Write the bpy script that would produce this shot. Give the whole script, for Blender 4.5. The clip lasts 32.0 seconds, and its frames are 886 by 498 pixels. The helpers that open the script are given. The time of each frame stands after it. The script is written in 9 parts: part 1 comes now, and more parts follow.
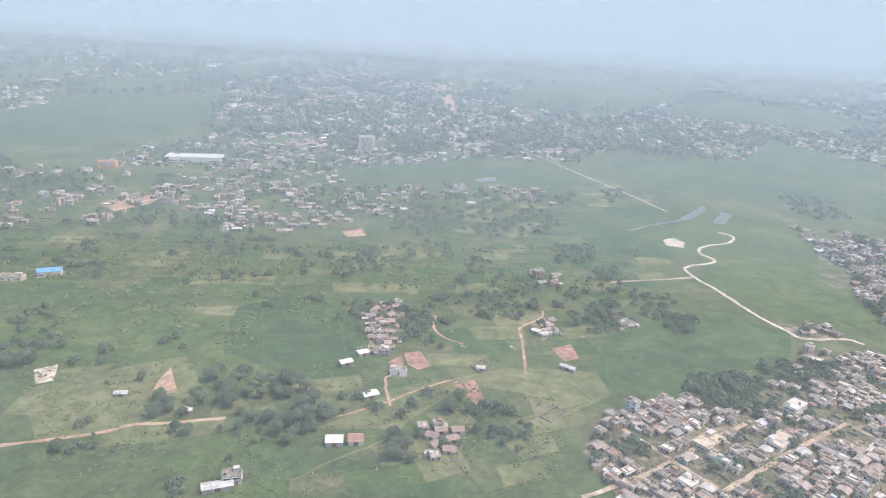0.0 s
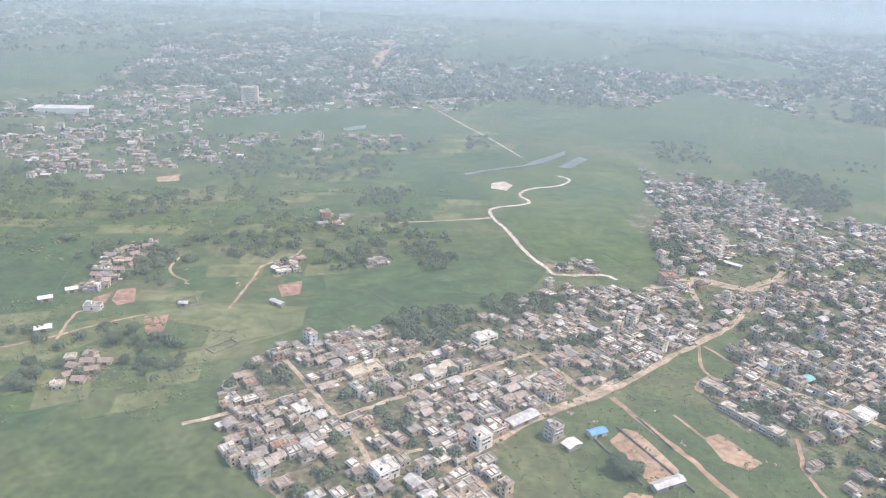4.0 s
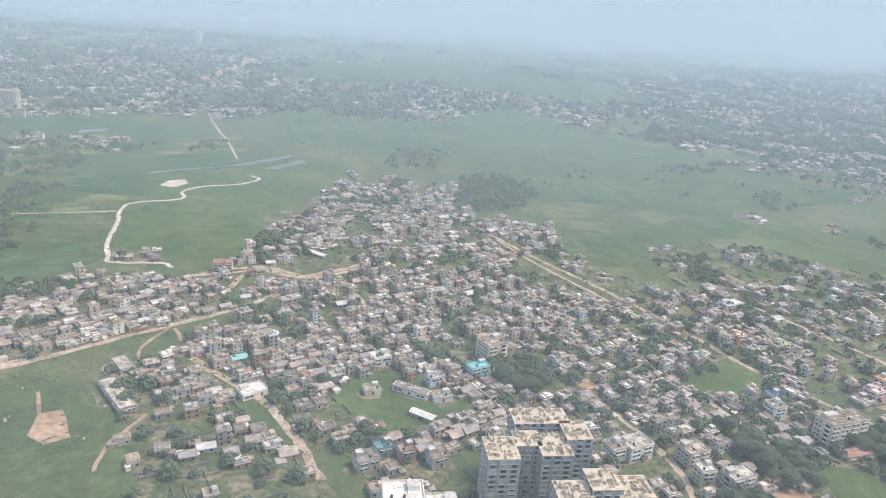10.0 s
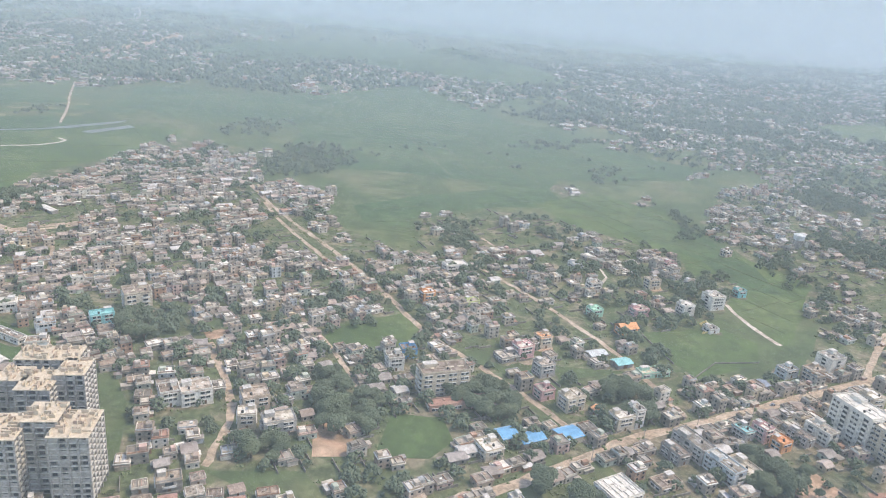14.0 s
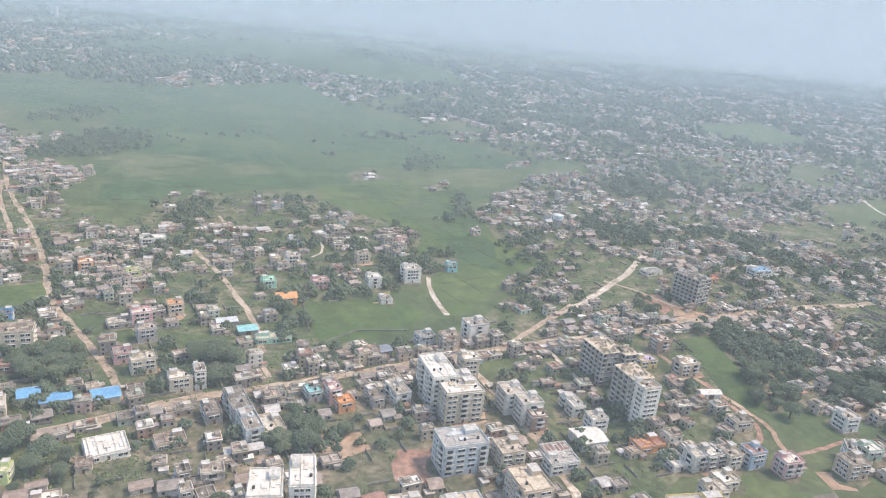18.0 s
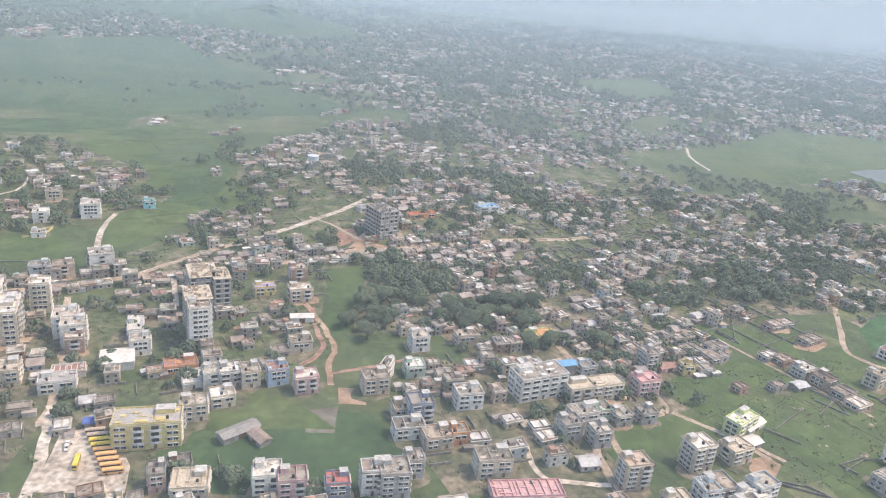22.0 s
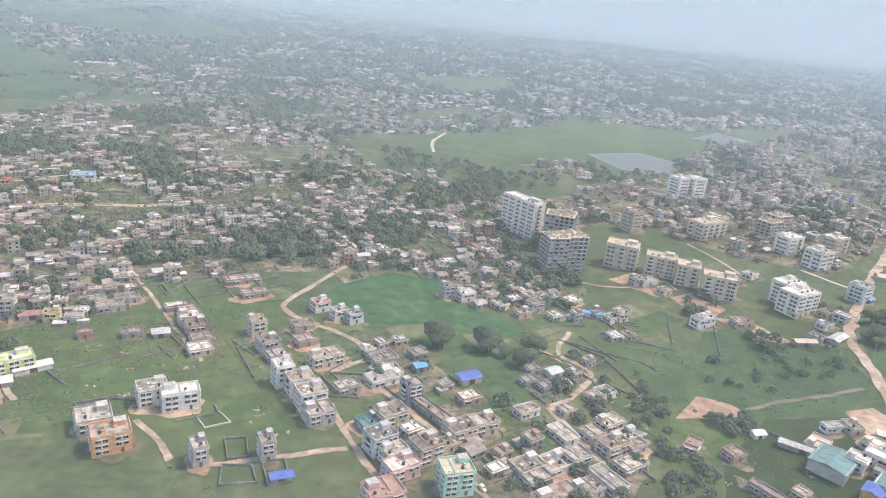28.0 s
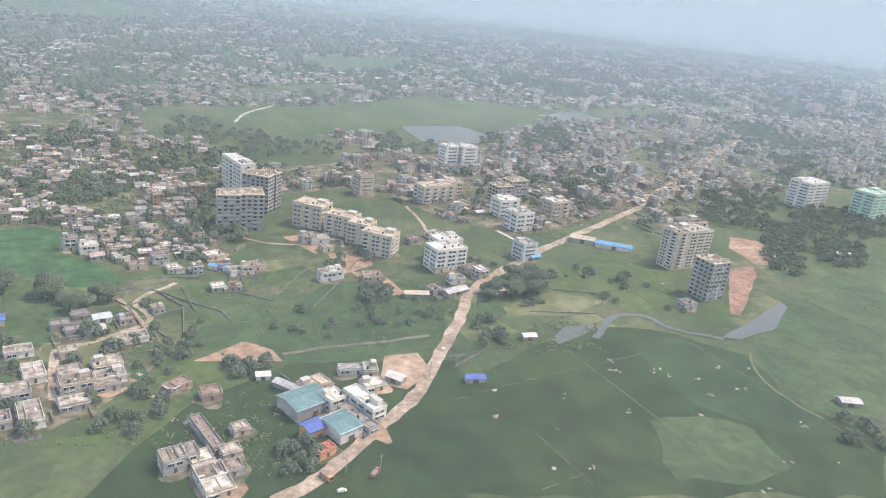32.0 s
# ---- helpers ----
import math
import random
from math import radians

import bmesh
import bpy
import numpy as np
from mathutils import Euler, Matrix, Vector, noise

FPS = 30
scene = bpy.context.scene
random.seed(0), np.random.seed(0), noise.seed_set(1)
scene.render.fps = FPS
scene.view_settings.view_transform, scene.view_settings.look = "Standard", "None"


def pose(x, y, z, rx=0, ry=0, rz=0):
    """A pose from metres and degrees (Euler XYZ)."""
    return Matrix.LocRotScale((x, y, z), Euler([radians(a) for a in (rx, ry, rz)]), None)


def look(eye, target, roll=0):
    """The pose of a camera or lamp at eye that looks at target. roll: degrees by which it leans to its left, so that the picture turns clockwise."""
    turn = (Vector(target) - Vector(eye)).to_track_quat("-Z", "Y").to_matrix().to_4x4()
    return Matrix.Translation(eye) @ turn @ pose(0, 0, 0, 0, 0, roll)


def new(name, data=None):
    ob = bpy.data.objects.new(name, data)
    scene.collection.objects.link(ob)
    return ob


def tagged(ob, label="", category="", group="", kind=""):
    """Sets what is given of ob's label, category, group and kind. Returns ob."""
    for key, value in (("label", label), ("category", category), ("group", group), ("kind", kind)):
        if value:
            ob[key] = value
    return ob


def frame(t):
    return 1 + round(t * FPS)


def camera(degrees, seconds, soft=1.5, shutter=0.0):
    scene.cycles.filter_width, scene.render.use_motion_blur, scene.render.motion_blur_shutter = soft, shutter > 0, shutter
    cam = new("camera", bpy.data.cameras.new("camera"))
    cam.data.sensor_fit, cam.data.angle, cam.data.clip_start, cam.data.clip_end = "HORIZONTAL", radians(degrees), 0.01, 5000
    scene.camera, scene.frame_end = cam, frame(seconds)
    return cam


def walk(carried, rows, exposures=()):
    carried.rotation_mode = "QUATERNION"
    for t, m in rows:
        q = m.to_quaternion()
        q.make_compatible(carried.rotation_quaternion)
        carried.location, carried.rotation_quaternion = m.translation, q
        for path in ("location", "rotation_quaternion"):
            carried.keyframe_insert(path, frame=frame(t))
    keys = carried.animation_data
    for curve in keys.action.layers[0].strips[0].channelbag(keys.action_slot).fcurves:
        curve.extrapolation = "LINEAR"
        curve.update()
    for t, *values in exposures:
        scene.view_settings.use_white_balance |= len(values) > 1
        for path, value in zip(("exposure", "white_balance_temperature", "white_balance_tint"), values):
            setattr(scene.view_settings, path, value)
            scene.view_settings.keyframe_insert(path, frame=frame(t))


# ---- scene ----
# Flight past a hazy Indian town: camera high above the fields, looking out to the side.
cam = camera(64.50, 32.0, soft=1.05)
PATH = [
    (0, (0.00, 0.00, 168.64), (-6.17, 94.83, 137.51), 3.08),
    (0.5, (19.03, 2.38, 167.09), (13.00, 97.25, 136.05), 3.05),
    (1, (37.99, 4.68, 165.55), (31.80, 99.33, 133.88), 2.89),
    (1.5, (56.89, 6.92, 164.03), (50.87, 101.38, 131.76), 2.72),
    (2, (75.74, 9.09, 162.52), (68.88, 103.46, 130.15), 2.50),
    (2.5, (94.53, 11.19, 161.02), (87.62, 105.53, 128.57), 2.42),
    (4.5, (169.16, 18.89, 155.21), (162.54, 111.76, 118.71), 2.45),
    (5, (187.70, 20.64, 153.81), (182.47, 113.60, 117.31), 2.92),
    (5.5, (206.19, 22.32, 152.41), (202.22, 115.71, 116.86), 3.43),
    (6, (224.63, 23.93, 151.04), (221.21, 117.59, 116.16), 3.67),
    (6.5, (243.03, 25.46, 149.68), (240.88, 119.51, 115.77), 4.01),
    (7, (261.39, 26.93, 148.35), (259.39, 121.20, 115.06), 4.15),
    (7.5, (279.71, 28.32, 147.03), (278.72, 123.12, 115.24), 4.17),
    (8, (298.00, 29.63, 145.74), (298.26, 124.97, 115.57), 3.97),
    (8.5, (316.24, 30.88, 144.46), (318.83, 127.31, 118.12), 2.74),
    (9, (334.46, 32.04, 143.20), (334.48, 128.28, 116.02), 2.93),
    (9.5, (352.64, 33.14, 141.97), (352.29, 128.90, 113.18), 3.61),
    (10, (370.79, 34.16, 140.76), (370.85, 129.05, 109.19), 3.93),
    (10.5, (388.91, 35.11, 139.56), (389.81, 129.80, 107.44), 3.94),
    (11, (407.00, 35.98, 138.39), (407.86, 130.58, 106.00), 3.98),
    (11.5, (425.07, 36.77, 137.25), (425.20, 131.68, 105.74), 3.94),
    (12, (443.11, 37.49, 136.12), (443.35, 132.21, 104.05), 4.26),
    (12.5, (461.14, 38.14, 135.02), (461.39, 133.09, 103.67), 4.31),
    (13, (479.14, 38.70, 133.94), (479.88, 133.73, 102.81), 4.78),
    (13.5, (497.12, 39.19, 132.89), (498.82, 133.89, 100.82), 5.17),
    (14, (515.09, 39.60, 131.86), (517.47, 134.07, 99.13), 5.31),
    (14.5, (533.04, 39.94, 130.86), (536.16, 134.25, 97.76), 5.39),
    (16.5, (604.72, 40.49, 127.10), (608.56, 135.24, 95.34), 5.39),
    (17, (622.61, 40.44, 126.22), (627.54, 135.04, 94.21), 5.69),
    (17.5, (640.51, 40.30, 125.38), (646.13, 135.04, 93.88), 5.82),
    (18, (658.40, 40.08, 124.56), (664.92, 134.87, 93.36), 5.97),
    (18.5, (676.29, 39.78, 123.77), (683.29, 134.61, 92.81), 6.07),
    (19, (694.17, 39.40, 123.00), (701.69, 133.94, 91.29), 6.21),
    (19.5, (712.06, 38.94, 122.27), (719.99, 133.30, 90.12), 6.18),
    (20, (729.96, 38.40, 121.56), (738.76, 132.58, 89.12), 6.32),
    (20.5, (747.85, 37.77, 120.89), (757.16, 131.97, 88.64), 6.55),
    (21, (765.76, 37.07, 120.24), (776.35, 130.79, 87.03), 6.66),
    (21.5, (783.67, 36.28, 119.62), (794.07, 129.75, 85.65), 6.46),
    (22, (801.59, 35.40, 119.04), (812.51, 128.47, 84.11), 6.33),
    (22.5, (819.53, 34.45, 118.48), (831.31, 127.67, 84.27), 6.08),
    (23, (837.48, 33.41, 117.96), (849.74, 127.00, 84.94), 6.15),
    (23.5, (855.44, 32.29, 117.47), (867.86, 126.33, 85.83), 6.17),
    (24, (873.42, 31.08, 117.01), (886.13, 125.18, 85.65), 6.20),
    (24.5, (891.42, 29.79, 116.59), (904.43, 124.03, 85.77), 6.13),
    (25, (909.44, 28.41, 116.19), (924.39, 122.93, 87.16), 5.92),
    (25.5, (927.48, 26.95, 115.83), (941.14, 121.31, 85.67), 5.92),
    (26, (945.55, 25.40, 115.51), (959.73, 119.63, 85.18), 6.16),
    (26.5, (963.64, 23.76, 115.21), (977.96, 117.75, 84.21), 6.27),
    (28.5, (1036.29, 16.36, 114.39), (1049.16, 109.83, 81.27), 6.48),
    (29, (1054.53, 14.29, 114.28), (1067.67, 107.81, 81.40), 6.45),
    (29.5, (1072.81, 12.13, 114.20), (1086.75, 105.31, 80.70), 6.65),
    (30, (1091.13, 9.88, 114.16), (1106.15, 102.91, 80.68), 7.22),
    (30.5, (1109.48, 7.55, 114.15), (1125.14, 100.50, 80.77), 7.50),
    (31, (1127.88, 5.12, 114.18), (1143.81, 98.01, 80.74), 8.06),
    (31.5, (1146.32, 2.61, 114.25), (1162.20, 95.16, 79.88), 7.33),
    (32, (1164.80, 0.00, 114.36), (1180.43, 92.82, 80.58), 7.11),
]
walk(cam, [(t, look(eye, target, roll)) for t, eye, target, roll in PATH], [(0.0, 1.36, 7250, 19), (5.0, 1.36, 7250, 17), (8.0, 1.36, 7200, 16), (11.0, 1.24, 7250, 14), (18.0, 1.27, 7350, 16), (21.0, 1.26, 7400, 17), (26.0, 1.34, 7400, 18), (32.0, 1.30, 7350, 16)])

# ---- light ----
SUN_ELEVATION, SUN_TURN = 58.0, 84.0
world = bpy.data.worlds.new("sky")
scene.world = world
world.use_nodes = True
sky = world.node_tree.nodes.new("ShaderNodeTexSky")
sky.sky_type, sky.sun_disc = "NISHITA", False
sky.sun_elevation, sky.sun_rotation = radians(SUN_ELEVATION), radians(SUN_TURN)
sky.air_density, sky.dust_density, sky.ozone_density = 1.0, 1.0, 1.5
world.node_tree.links.new(sky.outputs[0], world.node_tree.nodes["Background"].inputs[0])
world.node_tree.nodes["Background"].inputs[1].default_value = 0.15
sun = bpy.data.lights.new("sun", "SUN")
sun.energy, sun.angle, sun.color = 1.35, radians(9.0), (1.0, 0.90, 0.76)
sun_ob = new("sun", sun)
aim = Vector((math.sin(radians(SUN_TURN)), math.cos(radians(SUN_TURN)), math.tan(radians(SUN_ELEVATION))))
sun_ob.matrix_world = look(aim * 600, (0, 0, 0))


# ---- materials ----
def nodes_of(name):
    m = bpy.data.materials.new(name)
    m.use_nodes = True
    t = m.node_tree
    return m, t, t.nodes["Principled BSDF"], t.links.new


def noise_tex(t, link, scale, detail=4.0, coord="Object"):
    c = t.nodes.new("ShaderNodeTexCoord")
    n = t.nodes.new("ShaderNodeTexNoise")
    n.inputs["Scale"].default_value, n.inputs["Detail"].default_value = scale, detail
    link(c.outputs[coord], n.inputs["Vector"])
    return n.outputs["Fac"]


def ramp(t, link, fac, stops, constant=False):
    r = t.nodes.new("ShaderNodeValToRGB")
    r.color_ramp.interpolation = "CONSTANT" if constant else "LINEAR"
    e = r.color_ramp.elements
    while len(e) < len(stops):
        e.new(0.5)
    for n, (p, c) in enumerate(stops):
        e[n].position, e[n].color = p, (*c, 1)
    link(fac, r.inputs["Fac"])
    return r.outputs["Color"]


def mixed(t, link, fac, a, b, kind="MIX"):
    m = t.nodes.new("ShaderNodeMix")
    m.data_type, m.blend_type = "RGBA", kind
    for value, socket in ((fac, m.inputs[0]), (a, m.inputs[6]), (b, m.inputs[7])):
        if isinstance(value, bpy.types.NodeSocket):
            link(value, socket)
        else:
            socket.default_value = value if isinstance(value, float) else (*value, 1)
    return m.outputs[2]


def surface(name, dark, mid, light, big=0.03, fine=0.6, rough=0.9, bump=0.3, far=0.5):
    """A weathered surface: broad stains, fine grain and relief."""
    m, t, p, link = nodes_of(name)
    a = ramp(t, link, noise_tex(t, link, big, 5), [(0.3, dark), (0.5, mid), (0.7, light)])
    grain = noise_tex(t, link, fine, 6)
    col = mixed(t, link, 0.55, a, ramp(t, link, grain, [(0.3, (0.55,) * 3), (0.7, (1.35,) * 3)]), "MULTIPLY")
    col = mixed(t, link, 0.6, col, ramp(t, link, noise_tex(t, link, big * 5, 5), [(0.36, (0.66, 0.70, 0.66)), (0.62, (1.26, 1.22, 1.2))]), "MULTIPLY")
    link(col, p.inputs["Base Color"])
    p.inputs["Roughness"].default_value = rough
    b = t.nodes.new("ShaderNodeBump")
    b.inputs["Strength"].default_value, b.inputs["Distance"].default_value = bump, far
    link(grain, b.inputs["Height"])
    link(b.outputs[0], p.inputs["Normal"])
    return m


def palette(name, colours, rough=0.85, island=False, fine=0.9, stain=0.55):
    """Painted or raw masonry whose colour varies from one building to the next, with rain streaks and grain."""
    m, t, p, link = nodes_of(name)
    pick = t.nodes.new("ShaderNodeNewGeometry").outputs["Random Per Island"] if island else t.nodes.new("ShaderNodeObjectInfo").outputs["Random"]
    base = ramp(t, link, pick, [(n / len(colours), c) for n, c in enumerate(colours)], True)
    grain = noise_tex(t, link, fine, 6)
    blot = noise_tex(t, link, 0.3, 5)
    col = mixed(t, link, 0.6, base, ramp(t, link, grain, [(0.3, (0.6,) * 3), (0.72, (1.25,) * 3)]), "MULTIPLY")
    col = mixed(t, link, stain, col, ramp(t, link, blot, [(0.38, (0.5, 0.47, 0.43)), (0.58, (1.1,) * 3)]), "MULTIPLY")
    link(col, p.inputs["Base Color"])
    p.inputs["Roughness"].default_value = rough
    b = t.nodes.new("ShaderNodeBump")
    b.inputs["Strength"].default_value, b.inputs["Distance"].default_value = 0.25, 0.05
    link(grain, b.inputs["Height"])
    link(b.outputs[0], p.inputs["Normal"])
    return m


def paint(name, c, rough=0.8, stain=0.4, fine=1.2):
    return palette(name, [c], rough, False, fine, stain)


WHITE, CREAM, GREY, RAW = (0.74, 0.70, 0.62), (0.58, 0.49, 0.36), (0.40, 0.375, 0.34), (0.28, 0.26, 0.235)
BRICK, BLUE, GREEN, PINK, YELLOW = (0.40, 0.25, 0.18), (0.42, 0.53, 0.62), (0.46, 0.58, 0.45), (0.66, 0.38, 0.36), (0.70, 0.55, 0.22)
WALL_TONES = [GREY, (0.66, 0.63, 0.58), RAW, CREAM, (0.50, 0.46, 0.42), BRICK, GREY, (0.60, 0.55, 0.49), (0.48, 0.52, 0.55), RAW, WHITE, (0.52, 0.43, 0.36), (0.40, 0.32, 0.27), (0.45, 0.42, 0.37), (0.34, 0.30, 0.27), (0.52, 0.45, 0.36), (0.58, 0.42, 0.38), (0.46, 0.52, 0.45), GREY, RAW]
ROOF_TONES = [(0.54, 0.49, 0.43), (0.30, 0.27, 0.24), (0.84, 0.80, 0.74), (0.42, 0.34, 0.28), (0.24, 0.22, 0.20), (0.64, 0.59, 0.52), (0.46, 0.41, 0.36), (0.33, 0.27, 0.23), (0.95, 0.92, 0.87), (0.56, 0.49, 0.43), (0.38, 0.34, 0.30), (0.48, 0.40, 0.33), (0.36, 0.33, 0.30)]
WALL_TONES = [(0.92 * r, 0.89 * g, 0.83 * b) for r, g, b in WALL_TONES]
ROOF_TONES = [(0.86 * r, 0.85 * g, 0.80 * b) for r, g, b in ROOF_TONES]
M_WALLS = palette("mixed_plaster", WALL_TONES)
M_ROOFS = palette("weathered_roof", ROOF_TONES, 0.9, False, 1.6, 0.95)
M_FAR_WALLS = palette("town_plaster", WALL_TONES, island=True)
M_FAR_ROOFS = palette("town_roof", ROOF_TONES + [(0.60, 0.58, 0.54), (0.38, 0.22, 0.16)], 0.9, True)
M_TIN = surface("corrugated_sheet", (0.32, 0.31, 0.30), (0.48, 0.47, 0.46), (0.60, 0.59, 0.58), 0.2, 2.0, 0.55)
M_CONCRETE = surface("raw_concrete", (0.24, 0.23, 0.21), (0.34, 0.32, 0.30), (0.44, 0.42, 0.39), 0.15, 1.2)
M_SLAB = surface("pale_concrete", (0.40, 0.38, 0.35), (0.50, 0.48, 0.44), (0.60, 0.57, 0.53), 0.12, 1.0)
M_OLDWALL = surface("old_wall", (0.15, 0.14, 0.12), (0.21, 0.195, 0.17), (0.29, 0.265, 0.23), 0.2, 1.5)
# Dark glazing; on skeleton towers it also paints the shade in openings.
M_GLASS_HOLE, _t, _p, _l = nodes_of("window_glass")
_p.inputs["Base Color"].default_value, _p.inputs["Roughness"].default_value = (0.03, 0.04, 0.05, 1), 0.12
M_FRAME = surface("window_trim", (0.42, 0.40, 0.37), (0.55, 0.53, 0.49), (0.68, 0.66, 0.62), 0.3, 2.0)
M_DOOR = surface("door_wood", (0.10, 0.06, 0.04), (0.16, 0.10, 0.06), (0.22, 0.14, 0.09), 0.6, 4.0)
M_TANK = surface("tank_plastic", (0.02, 0.02, 0.02), (0.035, 0.035, 0.035), (0.06, 0.06, 0.06), 0.4, 3.0, 0.5)
M_GRASS = surface("field_grass", (0.044, 0.078, 0.028), (0.070, 0.102, 0.038), (0.120, 0.130, 0.060), 0.02, 0.35, bump=0.5)
M_PADDY = surface("paddy_green", (0.034, 0.076, 0.026), (0.048, 0.092, 0.032), (0.074, 0.112, 0.044), 0.014, 0.30)
M_RICE = surface("rice_green", (0.017, 0.044, 0.009), (0.023, 0.052, 0.011), (0.038, 0.066, 0.016), 0.018, 0.11, bump=0.1)
M_SPROUT = surface("fresh_paddy", (0.024, 0.084, 0.026), (0.030, 0.098, 0.030), (0.046, 0.112, 0.036), 0.02, 0.2, bump=0.1)
M_DEEP = surface("deep_paddy", (0.018, 0.052, 0.016), (0.024, 0.062, 0.019), (0.036, 0.074, 0.024), 0.02, 0.11, bump=0.1)
M_PASTURE = surface("dull_pasture", (0.050, 0.070, 0.034), (0.066, 0.086, 0.042), (0.092, 0.108, 0.058), 0.02, 0.3)
M_LUSH = surface("lush_crop", (0.046, 0.086, 0.024), (0.064, 0.106, 0.030), (0.096, 0.128, 0.044), 0.02, 0.35)
M_DRYGRASS = surface("dry_meadow", (0.100, 0.122, 0.050), (0.130, 0.148, 0.062), (0.172, 0.176, 0.088), 0.02, 0.3)
M_EARTH = surface("bare_earth", (0.26, 0.17, 0.11), (0.36, 0.24, 0.16), (0.46, 0.34, 0.24), 0.05, 0.4)
M_RED = surface("red_soil", (0.24, 0.135, 0.095), (0.31, 0.18, 0.13), (0.38, 0.25, 0.19), 0.05, 0.5)
M_YARD = surface("trodden_yard", (0.066, 0.086, 0.040), (0.126, 0.120, 0.072), (0.27, 0.215, 0.155), 0.09, 0.45)
M_GARDEN = surface("garden_ground", (0.050, 0.080, 0.030), (0.088, 0.108, 0.048), (0.200, 0.172, 0.115), 0.09, 0.45)
M_ROAD = surface("dusty_road", (0.25, 0.19, 0.135), (0.38, 0.295, 0.215), (0.50, 0.41, 0.32), 0.12, 0.7)
M_PALE = surface("pale_dust", (0.36, 0.30, 0.235), (0.48, 0.41, 0.33), (0.58, 0.52, 0.44), 0.12, 0.6)
M_MUD = surface("wet_mud", (0.10, 0.09, 0.06), (0.15, 0.13, 0.09), (0.20, 0.18, 0.13), 0.05, 0.4, 0.6)
M_WATER, _t, _p, _l = nodes_of("pond_water")
_p.inputs["Base Color"].default_value, _p.inputs["Roughness"].default_value = (0.105, 0.112, 0.09, 1), 0.28
_p.inputs["Specular IOR Level"].default_value = 0.5
_b = _t.nodes.new("ShaderNodeBump")
_b.inputs["Strength"].default_value = 0.15
_l(noise_tex(_t, _l, 0.8, 3), _b.inputs["Height"])
_l(_b.outputs[0], _p.inputs["Normal"])


def foliage(name, tones):
    m, t, p, link = nodes_of(name)
    pick = t.nodes.new("ShaderNodeNewGeometry").outputs["Random Per Island"]
    base = ramp(t, link, pick, [(n / (len(tones) - 1), c) for n, c in enumerate(tones)])
    own = t.nodes.new("ShaderNodeObjectInfo").outputs["Random"]
    tone = ramp(t, link, own, [(0.0, (0.75, 0.8, 0.8)), (1.0, (1.25, 1.2, 1.1))])
    link(mixed(t, link, 1.0, base, tone, "MULTIPLY"), p.inputs["Base Color"])
    p.inputs["Roughness"].default_value = 0.75
    return m


M_LEAF = foliage("tree_leaves", [(0.070, 0.098, 0.060), (0.088, 0.116, 0.068), (0.108, 0.136, 0.080)])
M_BUSH = foliage("scrub_leaves", [(0.084, 0.118, 0.050), (0.104, 0.136, 0.058), (0.126, 0.154, 0.070)])
M_BARK = surface("bark", (0.07, 0.05, 0.035), (0.11, 0.08, 0.055), (0.15, 0.11, 0.08), 1.0, 6.0)
TINTS = {}


def tint(key):
    """A painted finish by name."""
    c = dict(white=WHITE, cream=CREAM, grey=GREY, raw=RAW, brick=BRICK, blue=BLUE, green=GREEN, pink=PINK, yellow=YELLOW,
             turquoise=(0.22, 0.55, 0.55), skyblue=(0.10, 0.36, 0.62), deepblue=(0.05, 0.13, 0.45), teal=(0.10, 0.24, 0.24), orange=(0.72, 0.32, 0.12), busyellow=(0.86, 0.60, 0.05), busorange=(0.80, 0.42, 0.14),
             lime=(0.62, 0.70, 0.28), red=(0.48, 0.13, 0.10), tan=(0.52, 0.40, 0.29), slate=(0.20, 0.24, 0.30), bluewhite=(0.56, 0.60, 0.60),
             rust=(0.36, 0.18, 0.13), mint=(0.40, 0.66, 0.50), dark=(0.12, 0.12, 0.13), lilac=(0.50, 0.42, 0.55), brown=(0.30, 0.22, 0.17))[key]
    if key not in TINTS:
        c = tuple(0.88 * v + 0.12 * g for v, g in zip(c, (0.42, 0.40, 0.37)))
        TINTS[key] = paint("paint_" + key, c, stain=0.35)
    return TINTS[key]


# ---- mesh helpers ----
RELIEF = [(-400, 0), (0, 1), (200, 0.5), (300, 0), (400, 0), (480, -1), (560, -3.5), (650, -5), (700, -4.5), (750, -3), (800, 0), (870, 0.5), (910, -2), (960, -1), (1010, 0), (1070, -1), (1110, -2.5), (1150, -1.5), (1190, 1.5), (1240, 5), (1300, 5.5), (1500, 5.5)]
RELIEF_X, RELIEF_Z = [p[0] for p in RELIEF], [p[1] for p in RELIEF]


def terrain(x, y):
    """The lie of the land: gentle swells along the way, and rising ground far off."""
    return float(np.interp(x, RELIEF_X, RELIEF_Z)) + (0.0 if y < 1700 else 112.0 * min(1.0, (y - 1700) / 3000) ** 2)


CUBE = np.array([(x, y, z) for z in (0, 1) for x, y in ((-0.5, -0.5), (0.5, -0.5), (0.5, 0.5), (-0.5, 0.5))], float)
CUBE_FACES = [(4, 5, 6, 7), (0, 1, 5, 4), (1, 2, 6, 5), (2, 3, 7, 6), (3, 0, 4, 7)]


